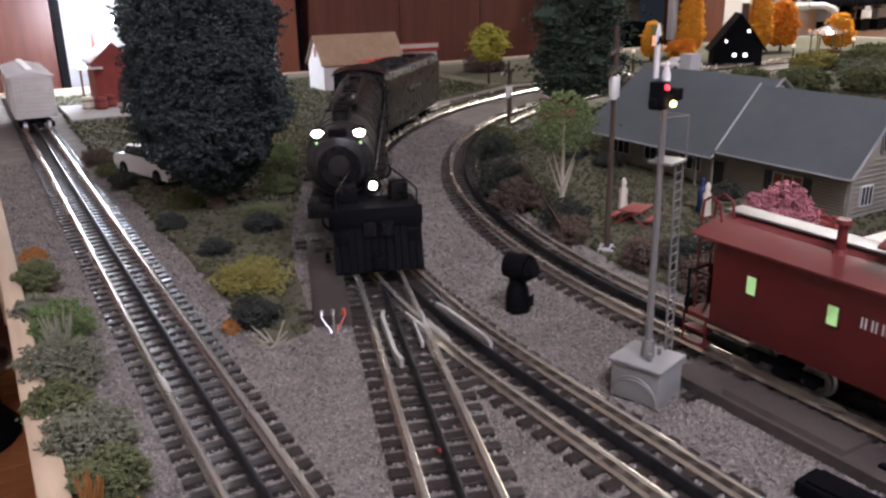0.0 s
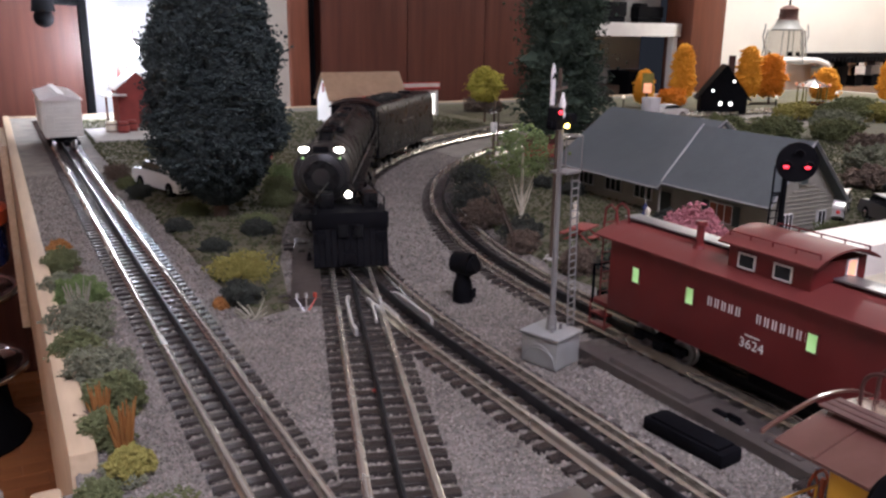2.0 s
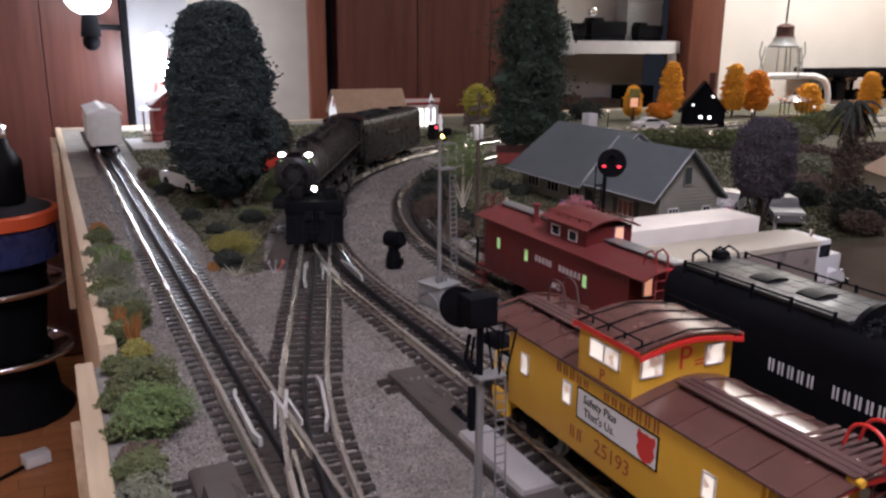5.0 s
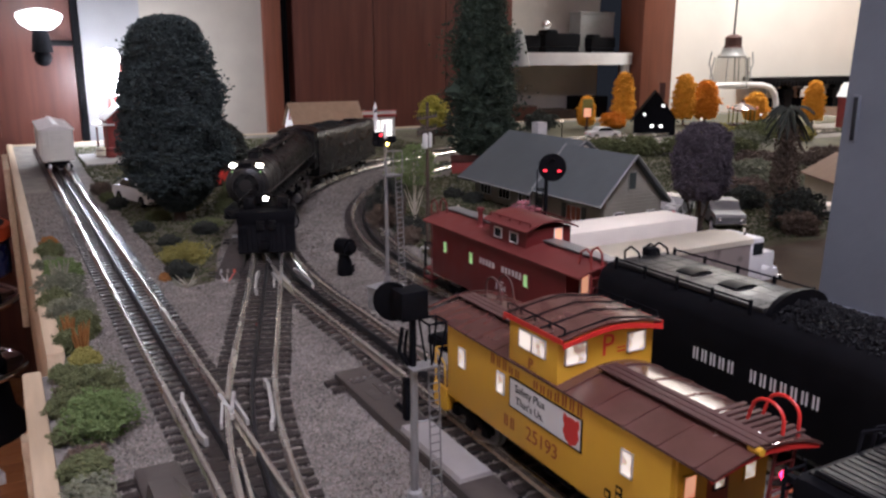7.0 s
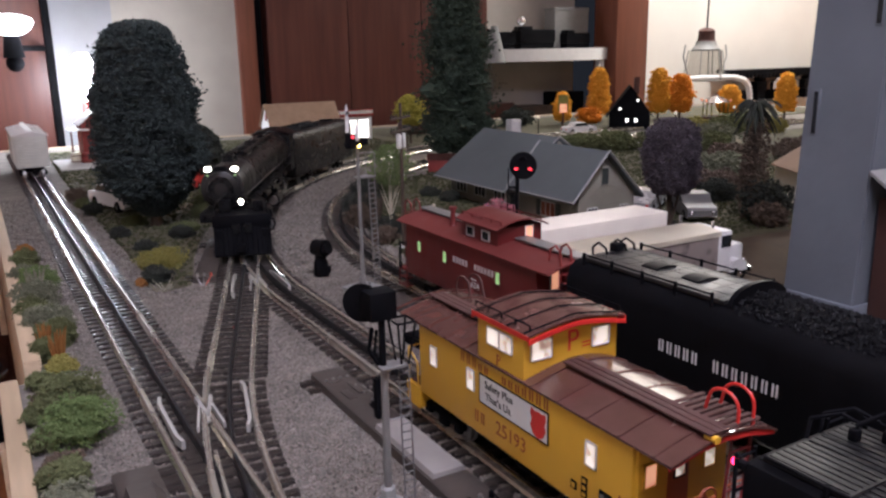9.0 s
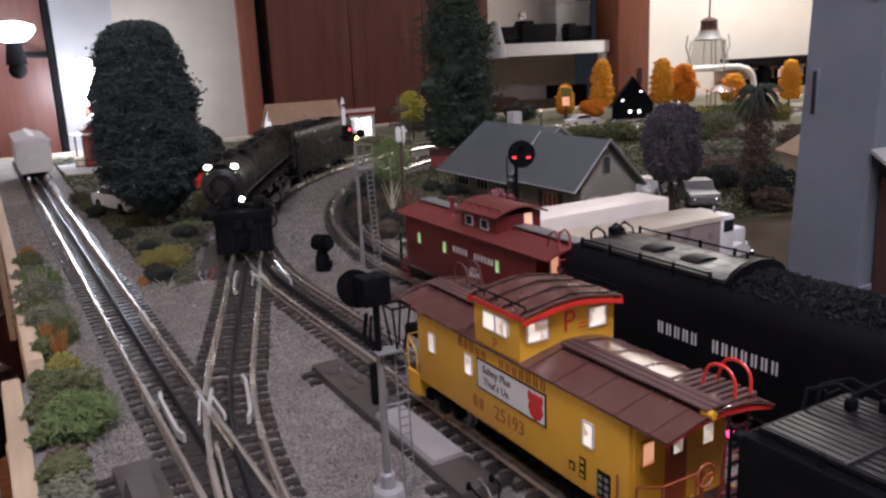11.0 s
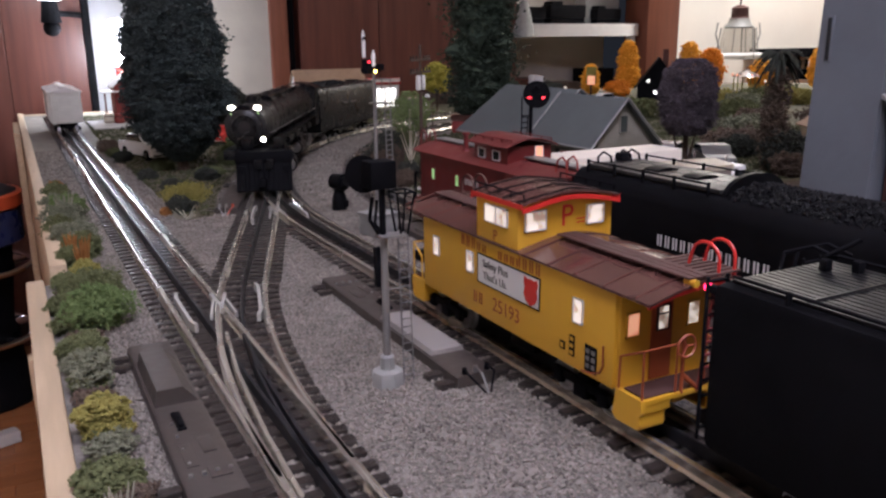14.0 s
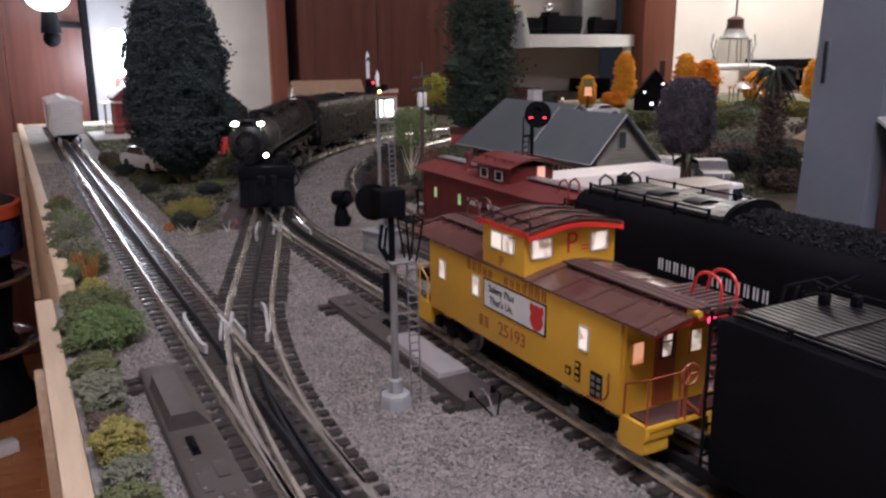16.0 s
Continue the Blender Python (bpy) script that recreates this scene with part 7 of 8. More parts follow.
# ---------------------------------------------------------------- the house by the yard
def flat(name, pts, thick, mat, parent, label=""):
    """A slab with the given four corners, thickened downwards."""
    bm = bmesh.new()
    hi = [bm.verts.new(p) for p in pts]
    lo = [bm.verts.new((p[0], p[1], p[2] - thick)) for p in pts]
    n = len(pts)
    bm.faces.new(hi)
    bm.faces.new(list(reversed(lo)))
    for i in range(n):
        bm.faces.new((hi[i], lo[i], lo[(i + 1) % n], hi[(i + 1) % n]))
    bmesh.ops.recalc_face_normals(bm, faces=bm.faces)
    return part(name, bm, mat, parent, label, smooth=False)


def pane_window(parent, c, w, h, axis, frame_mat=WHITE, pane_mat=DARK_GLASS, bars=1, shutters=None):
    win = window(parent, *c, w, h, axis, frame_mat, pane_mat, "window", 0.0012)
    for i in range(bars):
        k = (i + 1) / (bars + 1) - 0.5
        bm = bmesh.new()
        if axis == "x":
            box(bm, (c[0], c[1] + k * w, c[2]), (0.0028, 0.0008, h))
        else:
            box(bm, (c[0] + k * w, c[1], c[2]), (0.0008, 0.0028, h))
        part("glazing_bar", bm, frame_mat, win, smooth=False)
    if shutters:
        for s in (-1, 1):
            bm = bmesh.new()
            d = s * (w / 2 + 0.0055)
            if axis == "x":
                box(bm, (c[0] - 0.001, c[1] + d, c[2]), (0.0016, 0.009, h + 0.002), 0.0003)
            else:
                box(bm, (c[0] + d, c[1] - 0.001, c[2]), (0.009, 0.0016, h + 0.002), 0.0003)
            part("shutter", bm, SHUTTER, win, "dark green shutter")
    return win


def ranch_house():
    h = thing("house", "tan bungalow with blue-grey gabled roofs and shutters", "house")
    g = -0.008
    wall_a = part("wall", boxes(((0.680, 1.347, 0.014), (0.150, 0.196, 0.046)), bevel=0.0005), SIDING, h)
    wall_b = extruded([(0.598, g), (0.694, g), (0.694, 0.037), (0.637, 0.0955), (0.598, 0.052)], 1.106, 1.2445)
    wall_b = part("wall", wall_b, SIDING, h, "tan gabled end wall")
    gab = extruded([(0.606, 0.034), (0.755, 0.034), (0.675, 0.096)], 1.2465, 1.2485)
    part("gable", gab, SIDING, h)
    bm = bmesh.new()
    for k in range(14):
        box(bm, (0.6475, 1.1052, -0.004 + k * 0.0045), (0.094 if k < 9 else max(0.01, 0.094 - (k - 8) * 0.017), 0.0012, 0.0006))
        box(bm, (0.5974, 1.172, -0.004 + k * 0.003), (0.0012, 0.126, 0.0005))
    loose_parts("clapboard", bm, SIDING, wall_b)
    roof_a = flat("roof", [(0.576, 1.246, 0.030), (0.576, 1.452, 0.030), (0.675, 1.452, 0.1015), (0.675, 1.246, 0.1015)], 0.003, SLATE, h, "blue-grey front roof slope")
    flat("roof", [(0.675, 1.246, 0.1015), (0.675, 1.452, 0.1015), (0.776, 1.452, 0.030), (0.776, 1.246, 0.030)], 0.003, SLATE, h, "blue-grey back roof slope")
    roof_b = flat("roof", [(0.579, 1.094, 0.036), (0.579, 1.2445, 0.036), (0.637, 1.2445, 0.0985), (0.637, 1.094, 0.0985)], 0.003, SLATE, h, "blue-grey front roof slope")
    flat("roof", [(0.637, 1.094, 0.0985), (0.637, 1.2445, 0.0985), (0.700, 1.2445, 0.034), (0.700, 1.094, 0.034)], 0.003, SLATE, h, "blue-grey back roof slope")
    for a, b, host in (((0.575, 1.2455, 0.0305), (0.675, 1.2455, 0.1025), roof_a), ((0.776, 1.2455, 0.0305), (0.675, 1.2455, 0.1025), roof_a), ((0.578, 1.0935, 0.0355), (0.637, 1.0935, 0.099), roof_b), ((0.701, 1.0935, 0.0335), (0.637, 1.0935, 0.099), roof_b), ((0.5755, 1.246, 0.0290), (0.5755, 1.452, 0.0290), roof_a), ((0.5785, 1.094, 0.0350), (0.5785, 1.2445, 0.0350), roof_b), ((0.578, 1.2440, 0.0378), (0.637, 1.2440, 0.1002), roof_a)):
        bm = bmesh.new()
        rod(bm, a, b, 0.0014, None, 4)
        part("eave_trim", bm, GREY_PLASTIC, host, "pale eave trim")
    for y in (1.30, 1.355, 1.41):
        pane_window(wall_a, (0.6045, y, 0.013), 0.030, 0.016, "x", WHITE, DARK_GLASS, 2)
    part("door", boxes(((0.604, 1.262, 0.006), (0.002, 0.016, 0.028)), bevel=0.0003), SHUTTER, wall_a, "dark front door")
    for y in (1.252, 1.274):
        bm = bmesh.new()
        rod(bm, (0.585, y, g), (0.585, y, 0.033), 0.0013, None, 8)
        part("porch_post", bm, SIDING, h)
    pane_window(wall_b, (0.597, 1.170, 0.014), 0.032, 0.020, "x", WHITE, material("red curtain", (0.20, 0.06, 0.035), (0.28, 0.09, 0.05), 0.8), 2, True)
    pane_window(wall_b, (0.640, 1.1048, 0.0640), 0.0125, 0.0225, "y", SIDING, SHUTTER, 0)
    pane_window(wall_b, (0.620, 1.1048, 0.014), 0.016, 0.018, "y", WHITE, DARK_GLASS, 2)
    pane_window(wall_b, (0.675, 1.1048, 0.014), 0.012, 0.016, "y", WHITE, DARK_GLASS, 1)
    part("chimney", boxes(((0.700, 1.40, 0.098), (0.018, 0.018, 0.038)), bevel=0.0008), CONCRETE, h, "pale block chimney")
    return h


ranch_house()
table = thing("picnic_table", "small red-brown picnic table with two benches", "picnic table", (0.437, 1.205, -0.007), 24)
for k in range(4):
    part("plank", boxes(((0, -0.0075 + k * 0.005, 0.0150), (0.032, 0.0044, 0.0014)), bevel=0.0002), BRICK_RED, table)
for s in (-1, 1):
    part("bench", boxes(((0, s * 0.0165, 0.0085), (0.032, 0.006, 0.0013)), bevel=0.0002), BRICK_RED, table)
    bm = bmesh.new()
    rod(bm, (s * 0.012, -0.016, 0), (s * 0.012, 0.005, 0.0148), 0.0009, None, 5)
    rod(bm, (s * 0.012, 0.016, 0), (s * 0.012, -0.005, 0.0148), 0.0009, None, 5)
    part("trestle", bm, BRICK_RED, table)
for x, y, mat in ((0.455, 1.242, CREAM), (0.505, 1.185, CREAM), (0.515, 1.20, BLUE_PAINT)):
    fig = solid("figurine", turned([(0.0045, 0), (0.005, 0.004), (0.0038, 0.016), (0.0044, 0.022), (0.002, 0.026), (0.003, 0.030), (0.0012, 0.034)], 10), mat, "small plain peg figurine standing in the yard", "figurine", group="peg figurines")
    fig.matrix_world = pose(x, y, -0.008)
fence = thing("fence", "dark low garden fence round the yard", "fence", (0.40, 1.30, -0.008), 62)
for k in range(16):
    part("picket", boxes(((-0.12 + k * 0.016, 0, 0.012), (0.0022, 0.0014, 0.024)), bevel=0.0002), BARK, fence)
for z in (0.008, 0.019):
    part("fence_rail", boxes(((0, 0.0016, z), (0.246, 0.0012, 0.002))), BARK, fence)
chair = thing("lawn_chair", "pale lawn chair in the yard", "chair", (0.415, 1.105, -0.008), 30)
part("seat", boxes(((0, 0, 0.009), (0.012, 0.012, 0.0014)), bevel=0.0003), WHITE, chair)
part("backrest", boxes(((0, 0.006, 0.0165), (0.012, 0.0014, 0.014)), bevel=0.0003), WHITE, chair)
for sx in (-1, 1):
    for sy in (-1, 1):
        bm = bmesh.new()
        rod(bm, (sx * 0.005, sy * 0.005, 0), (sx * 0.005, sy * 0.005, 0.009), 0.0007, None, 5)
        part("leg", bm, WHITE, chair)
shed = thing("shed", "low dark red shed by the conifer", "shed", (0.735, 1.70, -0.008), -30)
part("wall", boxes(((0, 0, 0.013), (0.055, 0.035, 0.026)), bevel=0.0005), BRICK_RED, shed)
part("roof", extruded([(-0.020, 0.025), (0.020, 0.025), (0, 0.037)], -0.030, 0.030, "x"), BROWN_ROOF, shed)


# ---------------------------------------------------------------- road vehicles
def wheel_on(parent, x, y, r, w):
    bm = turned([(r * 0.55, -w / 2), (r * 0.95, -w / 2), (r, -w * 0.35), (r, w * 0.35), (r * 0.95, w / 2), (r * 0.55, w / 2)], 16, pose(x, y, r, 0, 90, 0))
    tyre = part("tyre", bm, BLACK_MATT, parent)
    part("hub", turned([(r * 0.56, -w * 0.52), (r * 0.2, -w * 0.56), (r * 0.2, w * 0.56), (r * 0.56, w * 0.52)], 12, pose(x, y, r, 0, 90, 0)), CHROME, tyre)


def trailer(at, turn, L, mat, label, top, sag=0.0):
    t = thing("trailer", label, "trailer", (*at, -0.0068), turn, "parked trailers")
    H, z0, z1 = 0.0240, 0.020, top
    body = part("body", boxes(((0, 0, (z0 + z1) / 2), (2 * H, L, z1 - z0)), bevel=0.0012), mat, t)
    if sag:
        bm = bmesh.new()
        n = 14
        rings = []
        for i in range(n + 1):
            y = -L / 2 - 0.002 + (L + 0.004) * i / n
            zz = z1 + 0.002 - sag * (0.5 + 0.5 * math.sin(i * 2.1)) * 0.5
            rings.append([bm.verts.new(p) for p in ((-H - 0.001, y, z1 - 0.004), (-H - 0.0005, y, z1 + 0.0008), (0, y, zz + 0.002), (H + 0.0005, y, z1 + 0.0008), (H + 0.001, y, z1 - 0.004))])
        for lo, hi in zip(rings, rings[1:]):
            for k in range(4):
                bm.faces.new((lo[k], lo[k + 1], hi[k + 1], hi[k]))
        bmesh.ops.solidify(bm, geom=bm.faces[:], thickness=0.0008)
        part("tarpaulin", bm, CREAM, t, "loose cream tarpaulin cover")
    part("chassis", boxes(((0, 0, 0.0175), (0.020, L * 0.96, 0.005))), BLACK_MATT, t)
    for y in (-L / 2 + 0.022, -L / 2 + 0.046):
        for s in (-1, 1):
            wheel_on(t, s * 0.020, y, 0.0105, 0.009)
    return t


trailer((0.442, 0.924), -90, 0.210, TRAILER_WHITE, "long white box trailer parked on the sand", 0.0670)
trailer((0.447, 0.842), -90, 0.172, TRAILER_SIDE, "cream trailer under a loose tarpaulin", 0.0610, 0.004)


def tractor(at, turn):
    t = thing("truck", "white tractor truck with chrome stacks on the sand", "truck", (*at, -0.0068), turn)
    cab = part("cab", boxes(((0, -0.004, 0.036), (0.046, 0.026, 0.042)), bevel=0.003), WHITE, t)
    part("windscreen", boxes(((0, 0.0093, 0.046), (0.038, 0.001, 0.013)), bevel=0.0003), DARK_GLASS, cab)
    for s in (-1, 1):
        part("side_window", boxes(((s * 0.0230, 0.0, 0.046), (0.001, 0.014, 0.012)), bevel=0.0003), DARK_GLASS, cab)
        part("fender", extruded([(0.008, 0.012), (0.034, 0.012), (0.032, 0.021), (0.022, 0.025), (0.012, 0.023)], s * 0.013, s * 0.023, "x"), WHITE, t)
        bm = bmesh.new()
        rod(bm, (s * 0.021, -0.019, 0.014), (s * 0.021, -0.019, 0.068), 0.0014)
        part("exhaust_pipe", bm, CHROME, t)
        bm = bmesh.new()
        bmesh.ops.create_uvsphere(bm, u_segments=10, v_segments=6, radius=0.0026, matrix=pose(s * 0.015, 0.0375, 0.020))
        part("headlight", bm, CHROME, t)
        wheel_on(t, s * 0.018, 0.024, 0.0105, 0.008)
        for y in (-0.036, -0.058):
            wheel_on(t, s * 0.018, y, 0.0105, 0.010)
    part("bonnet", boxes(((0, 0.023, 0.027), (0.027, 0.030, 0.022)), bevel=0.003), WHITE, t)
    part("grille", boxes(((0, 0.0385, 0.025), (0.020, 0.0012, 0.016)), bevel=0.0003), CHROME, t)
    part("bumper", boxes(((0, 0.0405, 0.011), (0.046, 0.003, 0.006)), bevel=0.001), CHROME, t)
    part("chassis", boxes(((0, -0.025, 0.012), (0.020, 0.090, 0.006))), BLACK_MATT, t)
    return t


tractor((0.560, 0.855), -90)


def motor_car(at, turn, paint, label, scale=1.0):
    t = thing("car", label, "car", (*at, -0.0072), turn, "parked model cars")
    L, H = 0.048 * scale, 0.0185 * scale
    out = [(-L, 0.006), (-L, 0.017), (-L * 0.92, 0.020), (-L * 0.55, 0.0215), (-L * 0.38, 0.031), (L * 0.25, 0.0315), (L * 0.48, 0.022), (L * 0.94, 0.0195), (L, 0.016), (L, 0.006)]
    body = part("body", extruded([(y, z * scale) for y, z in out], -H, H, "x"), paint, t)
    part("glasshouse", extruded([(y, z * scale) for y, z in ((-L * 0.53, 0.0222), (-L * 0.37, 0.0302), (L * 0.24, 0.0306), (L * 0.46, 0.0224))], -H - 0.0004, H + 0.0004, "x"), DARK_GLASS, body)
    for s in (-1, 1):
        for y in (-L * 0.62, L * 0.62):
            wheel_on(t, s * (H - 0.002), y, 0.0072 * scale, 0.005 * scale)
        for y, mat in ((L, CHROME), (-L, BRIGHT_RED)):
            bm = bmesh.new()
            bmesh.ops.create_uvsphere(bm, u_segments=8, v_segments=6, radius=0.0024 * scale, matrix=pose(s * H * 0.7, y, 0.0135 * scale))
            part("headlight" if y > 0 else "tail_light", bm, mat, t)
    for y in (-L - 0.001, L + 0.001):
        part("bumper", boxes(((0, y, 0.008 * scale), (2 * H, 0.002, 0.003)), bevel=0.0005), CHROME, t)
    return t


wagon = motor_car((0.112, 1.655), 197, WHITE, "white and blue estate car beside the big tree", 1.3)
for s in (-1, 1):
    part("side_panel", boxes(((s * 0.0206, -0.004, 0.0125), (0.0012, 0.080, 0.009)), bevel=0.0003), BLUE_PAINT, wagon, "dark blue lower side")
part("grille", boxes(((0, 0.0532, 0.0145), (0.032, 0.0014, 0.006)), bevel=0.0003), BLACK, wagon, "black grille")
motor_car((0.785, 1.172), -60, CAR_SILVER, "silver sedan behind the purple tree")
motor_car((0.800, 1.098), 148, DULL_SILVER, "silver-grey sedan parked near the palm", 1.1)
motor_car((1.43, 2.11), -100, WHITE, "white sedan on the far road")
motor_car((0.262, 1.80), 150, BRIGHT_RED, "red sedan beside the engine")
motor_car((0.98, 1.02), 30, CREAM, "cream sedan beside the tower")


# ---------------------------------------------------------------- the tower by the lot
def tower():
    t = thing("tower", "tall plain blue-grey tower with narrow window slots", "tower")
    x0, x1, y0, y1, top, lean = 0.547, 0.675, 0.686, 0.754, 0.46, 0.022
    bm = bmesh.new()
    lo = [bm.verts.new(p) for p in ((x0, y0, -0.008), (x1, y0, -0.008), (x1, y1, -0.008), (x0, y1, -0.008))]
    hi = [bm.verts.new(p) for p in ((x0 + lean, y0, top), (x1, y0, top), (x1, y1, top), (x0 + lean, y1, top))]
    bm.faces.new(list(reversed(lo)))
    bm.faces.new(hi)
    for i in range(4):
        bm.faces.new((lo[i], lo[(i + 1) % 4], hi[(i + 1) % 4], hi[i]))
    bmesh.ops.bevel(bm, geom=[e for e in bm.edges], offset=0.0012, segments=2, affect="EDGES")
    body = part("body", bm, TOWER_GREY, t)
    at = lambda z: x0 + lean * (z + 0.008) / (top + 0.008)
    for y, z, h in ((0.7425, 0.172, 0.036), (0.696, 0.262, 0.034), (0.7425, 0.30, 0.036)):
        part("slot_frame", boxes(((at(z) - 0.0003, y, z), (0.0022, 0.0066, h + 0.004)), bevel=0.0004), TOWER_GREY, body)
        part("slot", boxes(((at(z) - 0.0010, y, z), (0.0022, 0.0036, h)), bevel=0.0002), DARK_GLASS, body, "dark narrow window slot")
    part("lean_to_wall", boxes(((0.660, 0.672, 0.048), (0.190, 0.022, 0.112)), bevel=0.0008), BROWN_MATT, t, "dark brown lean-to wall")
    part("lean_to_front", boxes(((0.668, 0.640, 0.030), (0.180, 0.042, 0.076)), bevel=0.0008), TOWER_GREY, t)
    flat("lean_to_roof", [(0.550, 0.6845, 0.1285), (0.760, 0.6845, 0.1285), (0.760, 0.600, 0.0700), (0.550, 0.600, 0.0700)], 0.0030, GREY_PLASTIC, t, "pale sloping sheet roof")
    part("plinth", boxes(((0.612, 0.720, 0.002), (0.134, 0.074, 0.020)), bevel=0.001), TOWER_GREY, t)
    return t


tower()


# ---------------------------------------------------------------- the far side
def gabled(name, label, at, turn, w, l, wall_h, rise, wall_mat, roof_mat, over=0.006, category="house"):
    h = thing(name, label, category, (*at, -0.007), turn)
    wall = part("wall", extruded([(-w / 2, 0), (w / 2, 0), (w / 2, wall_h), (0, wall_h + rise), (-w / 2, wall_h)], -l / 2, l / 2), wall_mat, h)
    k = rise / (w / 2)
    for s in (-1, 1):
        flat("roof", [(s * (w / 2 + over), -l / 2 - over, wall_h - k * over + 0.002), (s * (w / 2 + over), l / 2 + over, wall_h - k * over + 0.002), (0, l / 2 + over, wall_h + rise + 0.002), (0, -l / 2 - over, wall_h + rise + 0.002)], 0.0022, roof_mat, h)
    return h, wall


barn, wall = gabled("barn", "white barn with tan roof by the back wall", (0.672, 2.33), 90, 0.085, 0.185, 0.058, 0.052, WHITE, TAN_ROOF)
part("loft_door", boxes(((0.0, 0.0930, 0.078), (0.010, 0.002, 0.020)), bevel=0.0004), BRICK_RED, wall, "small red loft door")
part("loft_door", boxes(((0.0, -0.0930, 0.078), (0.010, 0.002, 0.020)), bevel=0.0004), BRICK_RED, wall)
part("skirt_roof", boxes(((-0.052, 0.0, 0.045), (0.030, 0.12, 0.004)), bevel=0.0005), BRIGHT_RED, barn, "red awning")
fire = thing("fire_engine", "red and white toy fire engine on a flatcar", "fire engine", (0.655, 2.17, 0.018), -80)
part("deck", boxes(((0, 0, 0.006), (0.034, 0.115, 0.012)), bevel=0.001), WHITE, fire)
part("body", boxes(((0, -0.018, 0.028), (0.032, 0.060, 0.020)), bevel=0.002), BRIGHT_RED, fire)
part("cab", boxes(((0, 0.032, 0.026), (0.032, 0.030, 0.024)), bevel=0.003), BRIGHT_RED, fire)
part("windscreen", boxes(((0, 0.0474, 0.031), (0.027, 0.001, 0.010))), DARK_GLASS, fire)
bm = bmesh.new()
ladder(bm, (0, -0.05, 0.043), (0, 0.035, 0.047), 0.014, (1, 0, 0), 10, 0.0012)
part("ladder", bm, BRIGHT_RED, fire)
for s in (-1, 1):
    for y in (-0.035, 0.030):
        wheel_on(fire, s * 0.014, y, 0.009, 0.006)
plinth = thing("loading_dock", "brown timber loading dock under the toys", "dock", (0.655, 2.17, -0.008))
part("deck", boxes(((0, 0, 0.020), (0.14, 0.06, 0.006)), bevel=0.001), BARK, plinth)
for x in (-0.06, 0, 0.06):
    part("leg", boxes(((x, -0.02, 0.009), (0.008, 0.008, 0.018))), BARK, plinth)

store = thing("store", "small white shop with a brightly lit front", "shop", (0.845, 2.36, -0.007), 0)
wall = part("wall", boxes(((0, 0.02, 0.034), (0.090, 0.05, 0.068)), bevel=0.001), WHITE, store)
part("shop_front", boxes(((0.0, -0.006, 0.030), (0.068, 0.002, 0.048))), glow("lit shop front", (1.0, 0.93, 0.82), 2.6), wall, "brightly lit shop front")
for x in (-0.036, 0.0, 0.036):
    part("post", boxes(((x, -0.008, 0.030), (0.005, 0.004, 0.060))), WHITE, wall)
part("cornice", boxes(((0, -0.006, 0.067), (0.098, 0.012, 0.006)), bevel=0.001), BRICK_RED, store)
board = part("sign_board", boxes(((-0.004, -0.010, 0.0765), (0.100, 0.004, 0.013)), bevel=0.0008), PALE_CAR, store, "long pale sign board edged in red")
for z in (0.0708, 0.0822):
    part("sign_edge", boxes(((-0.004, -0.0125, z), (0.101, 0.0016, 0.0018))), BRIGHT_RED, board)
annex = thing("store", "red shop annex glowing from within", "shop", (0.757, 2.37, -0.007), 0)
wall = part("wall", boxes(((0, 0.02, 0.028), (0.070, 0.05, 0.056)), bevel=0.001), BRICK_RED, annex)
part("shop_front", boxes(((0.0, -0.006, 0.026), (0.046, 0.002, 0.030))), glow("red shop glow", (1.0, 0.28, 0.16), 0.9), wall, "red glowing shop window")
part("roof", boxes(((0, 0.018, 0.058), (0.078, 0.058, 0.005)), bevel=0.001), BROWN_ROOF, annex)

red_h, wall = gabled("brick_building", "dark red building with pale roofs behind the boxcar", (0.180, 2.40), 0, 0.075, 0.09, 0.085, 0.032, BRICK_RED, WHITE)
part("door", boxes(((0.01, -0.0458, 0.02), (0.018, 0.002, 0.034)), bevel=0.0004), BROWN_ROOF, wall)
part("porch_roof", boxes(((-0.045, -0.035, 0.072), (0.045, 0.06, 0.003)), bevel=0.0005), WHITE, red_h, "pale flat porch roof")
part("porch_post", boxes(((-0.062, -0.060, 0.035), (0.004, 0.004, 0.070))), BROWN_ROOF, red_h)
for i, (x, y) in enumerate(((0.118, 2.29), (0.138, 2.275), (0.157, 2.30))):
    b = thing("barrel", "pale banded barrel beside the red building" if i == 0 else "dark red barrel beside the red building", "barrel", (x, y, -0.007), 0, "barrels by the red building")
    part("cask", turned([(0.0095, 0), (0.0115, 0.008), (0.0115, 0.016), (0.0095, 0.026)], 16), CREAM if i == 0 else BRICK_RED, b)
    for z in (0.006, 0.019):
        part("hoop", turned([(0.0116, z), (0.0122, z + 0.0002), (0.0122, z + 0.0018), (0.0116, z + 0.002)], 16), BROWN_ROOF, b)
pad = solid("pavement", boxes(((0.17, 2.27, -0.006), (0.19, 0.20, 0.006)), bevel=0.001), CONCRETE, "pale grey yard beside the red building", "pavement", "structure")

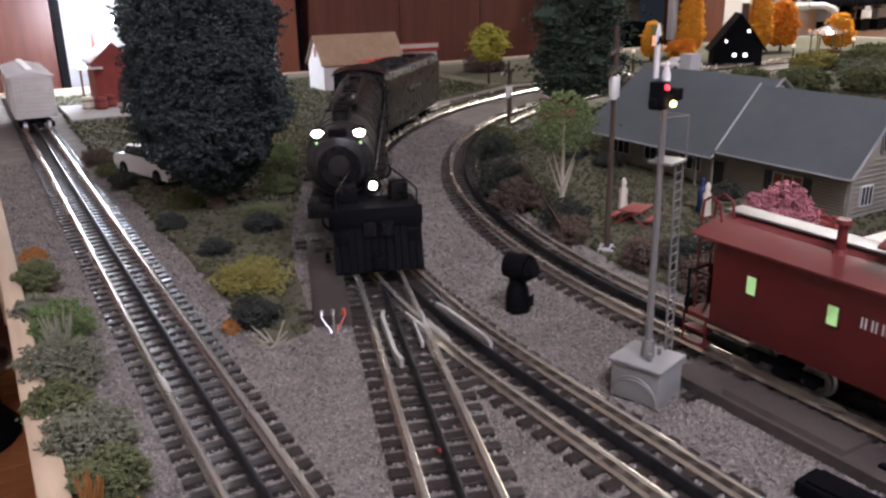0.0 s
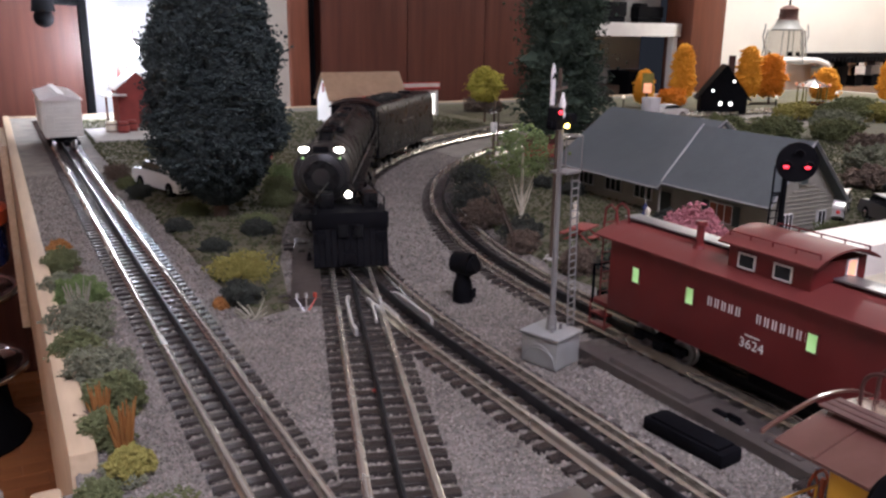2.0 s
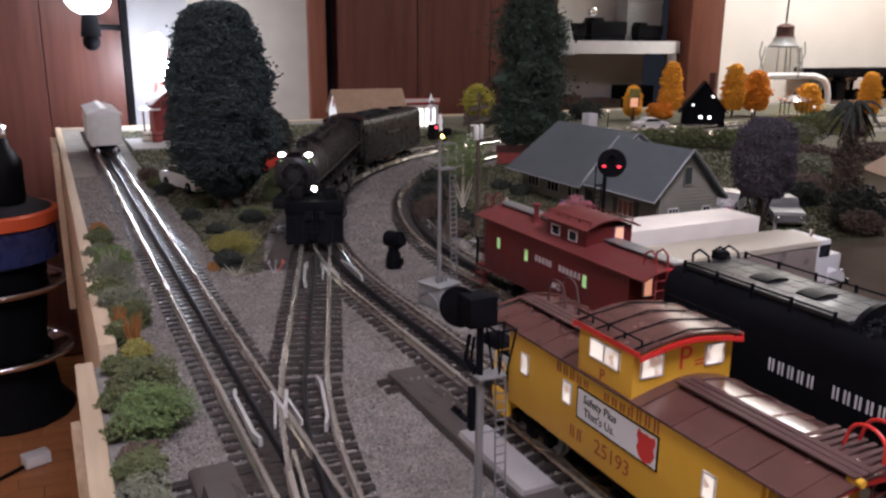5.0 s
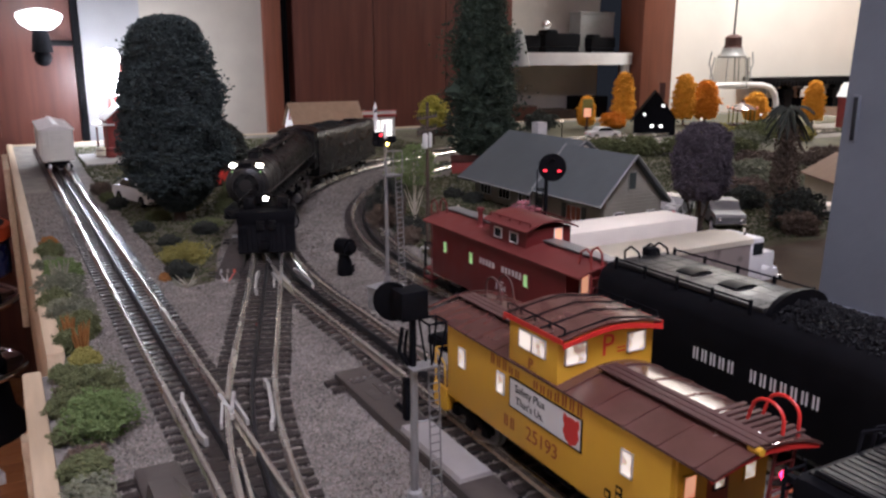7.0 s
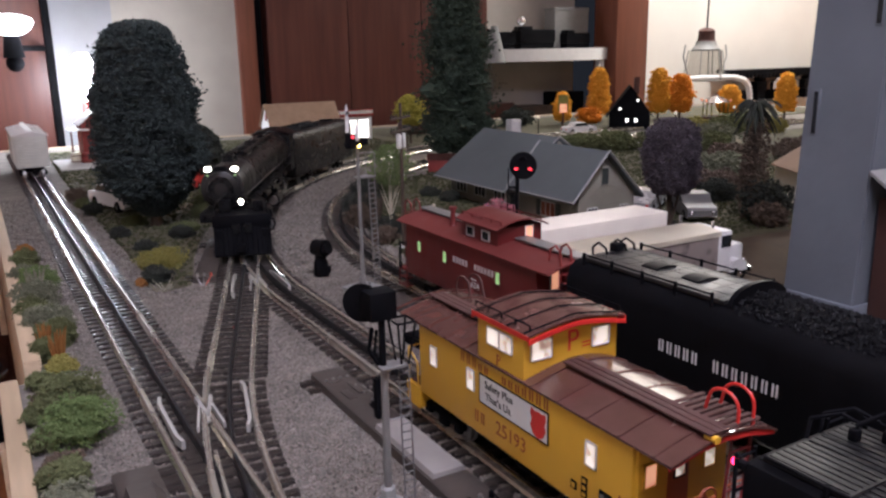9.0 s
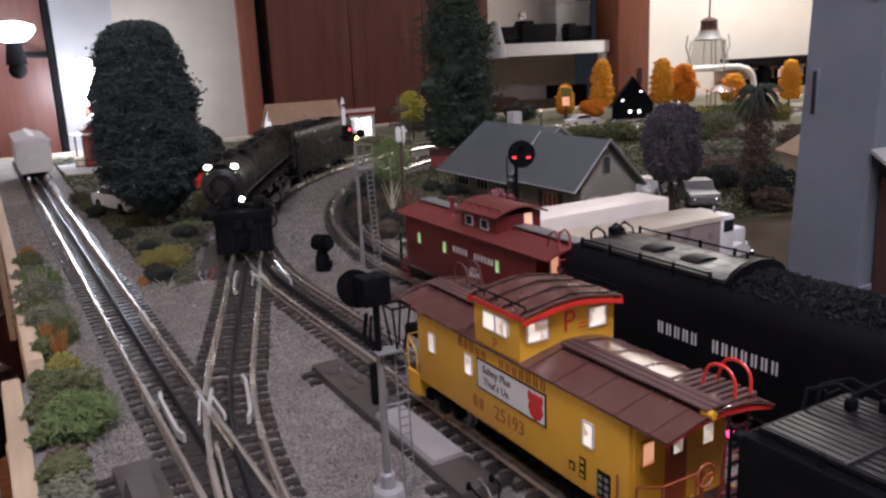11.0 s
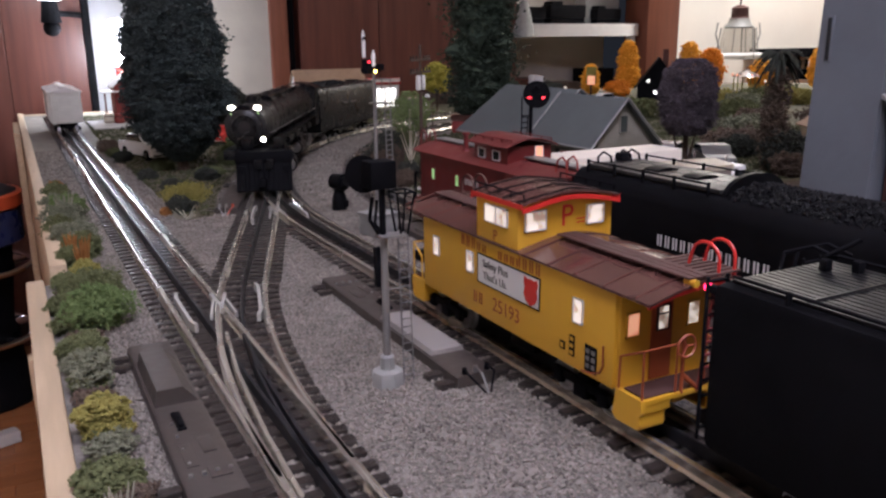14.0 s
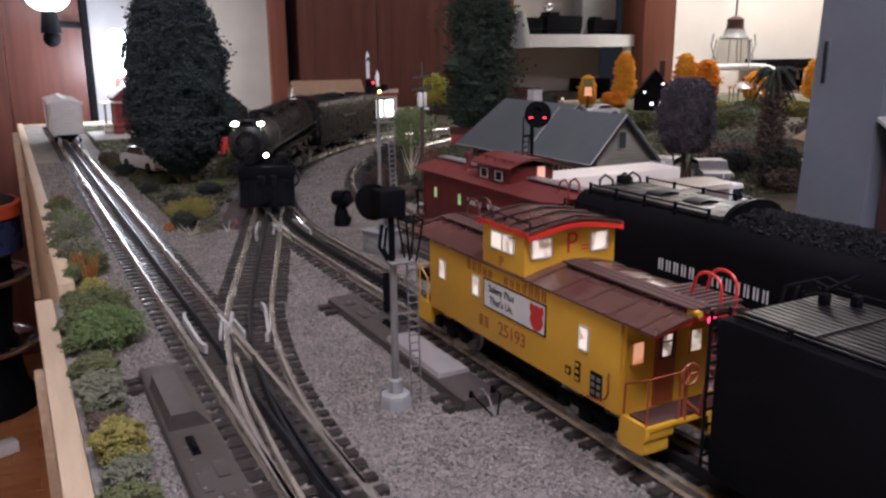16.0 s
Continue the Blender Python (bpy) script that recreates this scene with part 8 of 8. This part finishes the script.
lodge, wall = gabled("lodge", "steep black lodge with small lit windows", (1.650, 2.14), -40, 0.118, 0.08, 0.048, 0.078, BLACK_MATT, BLACK_MATT, 0.010)
for x, z in ((-0.008, 0.026), (0.018, 0.026), (0.022, 0.085), (-0.030, 0.060)):
    w = 0.008 if z < 0.05 else 0.0055
    part("lit_window", boxes(((x, -0.0415, z), (w, 0.002, w)), bevel=0.0004), LODGE_GLOW, wall, "small lit window")
part("chimney", boxes(((0.02, 0.02, 0.125), (0.016, 0.016, 0.05))), BROWN_ROOF, lodge)
AUTUMN = "orange autumn trees on the far side"
for i, (x, y, h, r, mat) in enumerate(((1.72, 2.36, 0.178, 0.036, GOLD_LEAF), (1.545, 2.33, 0.105, 0.026, GOLD_LEAF), (1.93, 2.30, 0.170, 0.038, GOLD_LEAF), (2.02, 2.29, 0.150, 0.045, ORANGE_LEAF), (2.17, 2.21, 0.110, 0.040, GOLD_LEAF), (2.28, 2.07, 0.150, 0.033, GOLD_LEAF))):
    tree((x, y), h, [(0.16, r * 0.68), (0.30, r * 0.92), (0.55, r * 0.90), (0.82, r * 0.70), (0.95, r * 0.50), (1.0, r * 0.2)], mat, "bright orange autumn tree" if mat is ORANGE_LEAF else "golden orange autumn tree", 700, 0.0075, 0.03, 0.004, BARK, 0.3, 0, 50 + i, 0.35, group=AUTUMN)
for i, (x, y, rx, h, mat, lab) in enumerate(((1.655, 2.33, 0.040, 0.055, ORANGE_LEAF, "low orange autumn bush by the lodge"), (1.25, 1.76, 0.05, 0.045, MOSS, "green hedge bush on the far side"), (1.33, 1.70, 0.05, 0.045, MOSS, "green hedge bush on the far side"), (1.18, 1.80, 0.05, 0.04, MOSS, "green hedge bush on the far side"),
                                             (1.42, 1.62, 0.05, 0.045, MOSS, "green hedge bush on the far side"), (1.55, 1.72, 0.05, 0.05, OLIVE, "grey-green hedge bush on the far side"), (1.75, 1.85, 0.06, 0.05, MOSS, "green hedge bush on the far side"), (1.85, 1.80, 0.05, 0.045, MUSTARD, "mustard yellow flower bed"), (1.72, 1.95, 0.06, 0.04, MUSTARD, "mustard yellow flower bed"),
                                             (1.95, 1.95, 0.06, 0.05, MOSS, "green hedge bush on the far side"), (1.30, 1.45, 0.05, 0.04, BROWN_BUSH, "brown brush beyond the house"), (1.15, 1.35, 0.05, 0.04, OLIVE, "grey-green brush beyond the house"), (1.45, 1.40, 0.06, 0.045, BROWN_BUSH, "brown brush beyond the house"),
                                             (1.05, 1.90, 0.04, 0.03, BROWN_BUSH, "brown brush by the track"), (1.42, 2.40, 0.05, 0.06, DARK_BUSH, "dark brush by the back wall"), (1.25, 2.38, 0.05, 0.05, DARK_BUSH, "dark brush by the back wall"), (1.05, 2.40, 0.05, 0.04, BROWN_BUSH, "brown brush by the back wall"), (1.0, 1.25, 0.045, 0.032, BROWN_BUSH, "brown brush beyond the house"), (2.1, 1.75, 0.07, 0.06, MOSS, "green hedge bush on the far side"))):
    bush((x, y), rx, rx, h, mat, lab, 420, 0.0065, group="hedges on the far side")
sign = thing("lit_sign", "small lit round signboard on a dark post", "sign", (1.50, 2.27, -0.007), -35)
part("post", boxes(((0, 0, 0.03), (0.005, 0.005, 0.06))), BARK, sign)
part("board", boxes(((0, -0.004, 0.075), (0.030, 0.004, 0.05)), bevel=0.001), MUSTARD, sign)
part("lit_panel", boxes(((0, -0.0068, 0.060), (0.022, 0.001, 0.026))), LIT_WARM, sign, "warm lit panel")
kiosk = thing("gazebo", "gold-lit carousel stand among the autumn trees", "gazebo", (2.06, 2.17, -0.007))
part("base", turned([(0.045, 0), (0.045, 0.010), (0.040, 0.012)], 12), BROWN_ROOF, kiosk)
part("roof", turned([(0.048, 0.058), (0.035, 0.066), (0.008, 0.078), (0.002, 0.09)], 12), BROWN_ROOF, kiosk)
for i in range(6):
    a = math.tau * i / 6
    bm = bmesh.new()
    rod(bm, (0.040 * math.cos(a), 0.040 * math.sin(a), 0.01), (0.040 * math.cos(a), 0.040 * math.sin(a), 0.064), 0.002)
    part("post", bm, MUSTARD, kiosk)
    bm = bmesh.new()
    bmesh.ops.create_uvsphere(bm, u_segments=8, v_segments=6, radius=0.004, matrix=pose(0.046 * math.cos(a), 0.046 * math.sin(a), 0.064))
    part("bulb", bm, LIT_WARM, kiosk)
barn2, wall = gabled("barn", "tall red barn on the far side", (2.42, 1.98), 20, 0.12, 0.14, 0.10, 0.04, BRICK_RED, GREY_PLASTIC)
part("door", boxes(((0.0, -0.071, 0.03), (0.035, 0.002, 0.06)), bevel=0.0005), WHITE, wall)
cot, wall = gabled("cottage", "cream cottage beside the tower", (1.12, 1.12), -30, 0.10, 0.12, 0.04, 0.03, CREAM, TAN_ROOF)
part("door", boxes(((0.0, -0.0608, 0.015), (0.016, 0.002, 0.03)), bevel=0.0004), BROWN_ROOF, wall)
for i, (x, y) in enumerate(((1.33, 2.17), (1.72, 2.02), (2.02, 2.06), (0.70, 2.21))):
    l = thing("lamp_post", "small lit lamp post on the far side", "lamp post", (x, y, -0.007), 0, "lamp posts")
    bm = bmesh.new()
    rod(bm, (0, 0, 0), (0, 0, 0.045), 0.0015)
    part("post", bm, BLACK_MATT, l)
    bm = bmesh.new()
    bmesh.ops.create_uvsphere(bm, u_segments=10, v_segments=8, radius=0.0042, matrix=pose(0, 0, 0.048))
    part("globe", bm, LIT_CREAM, l, "glowing globe")
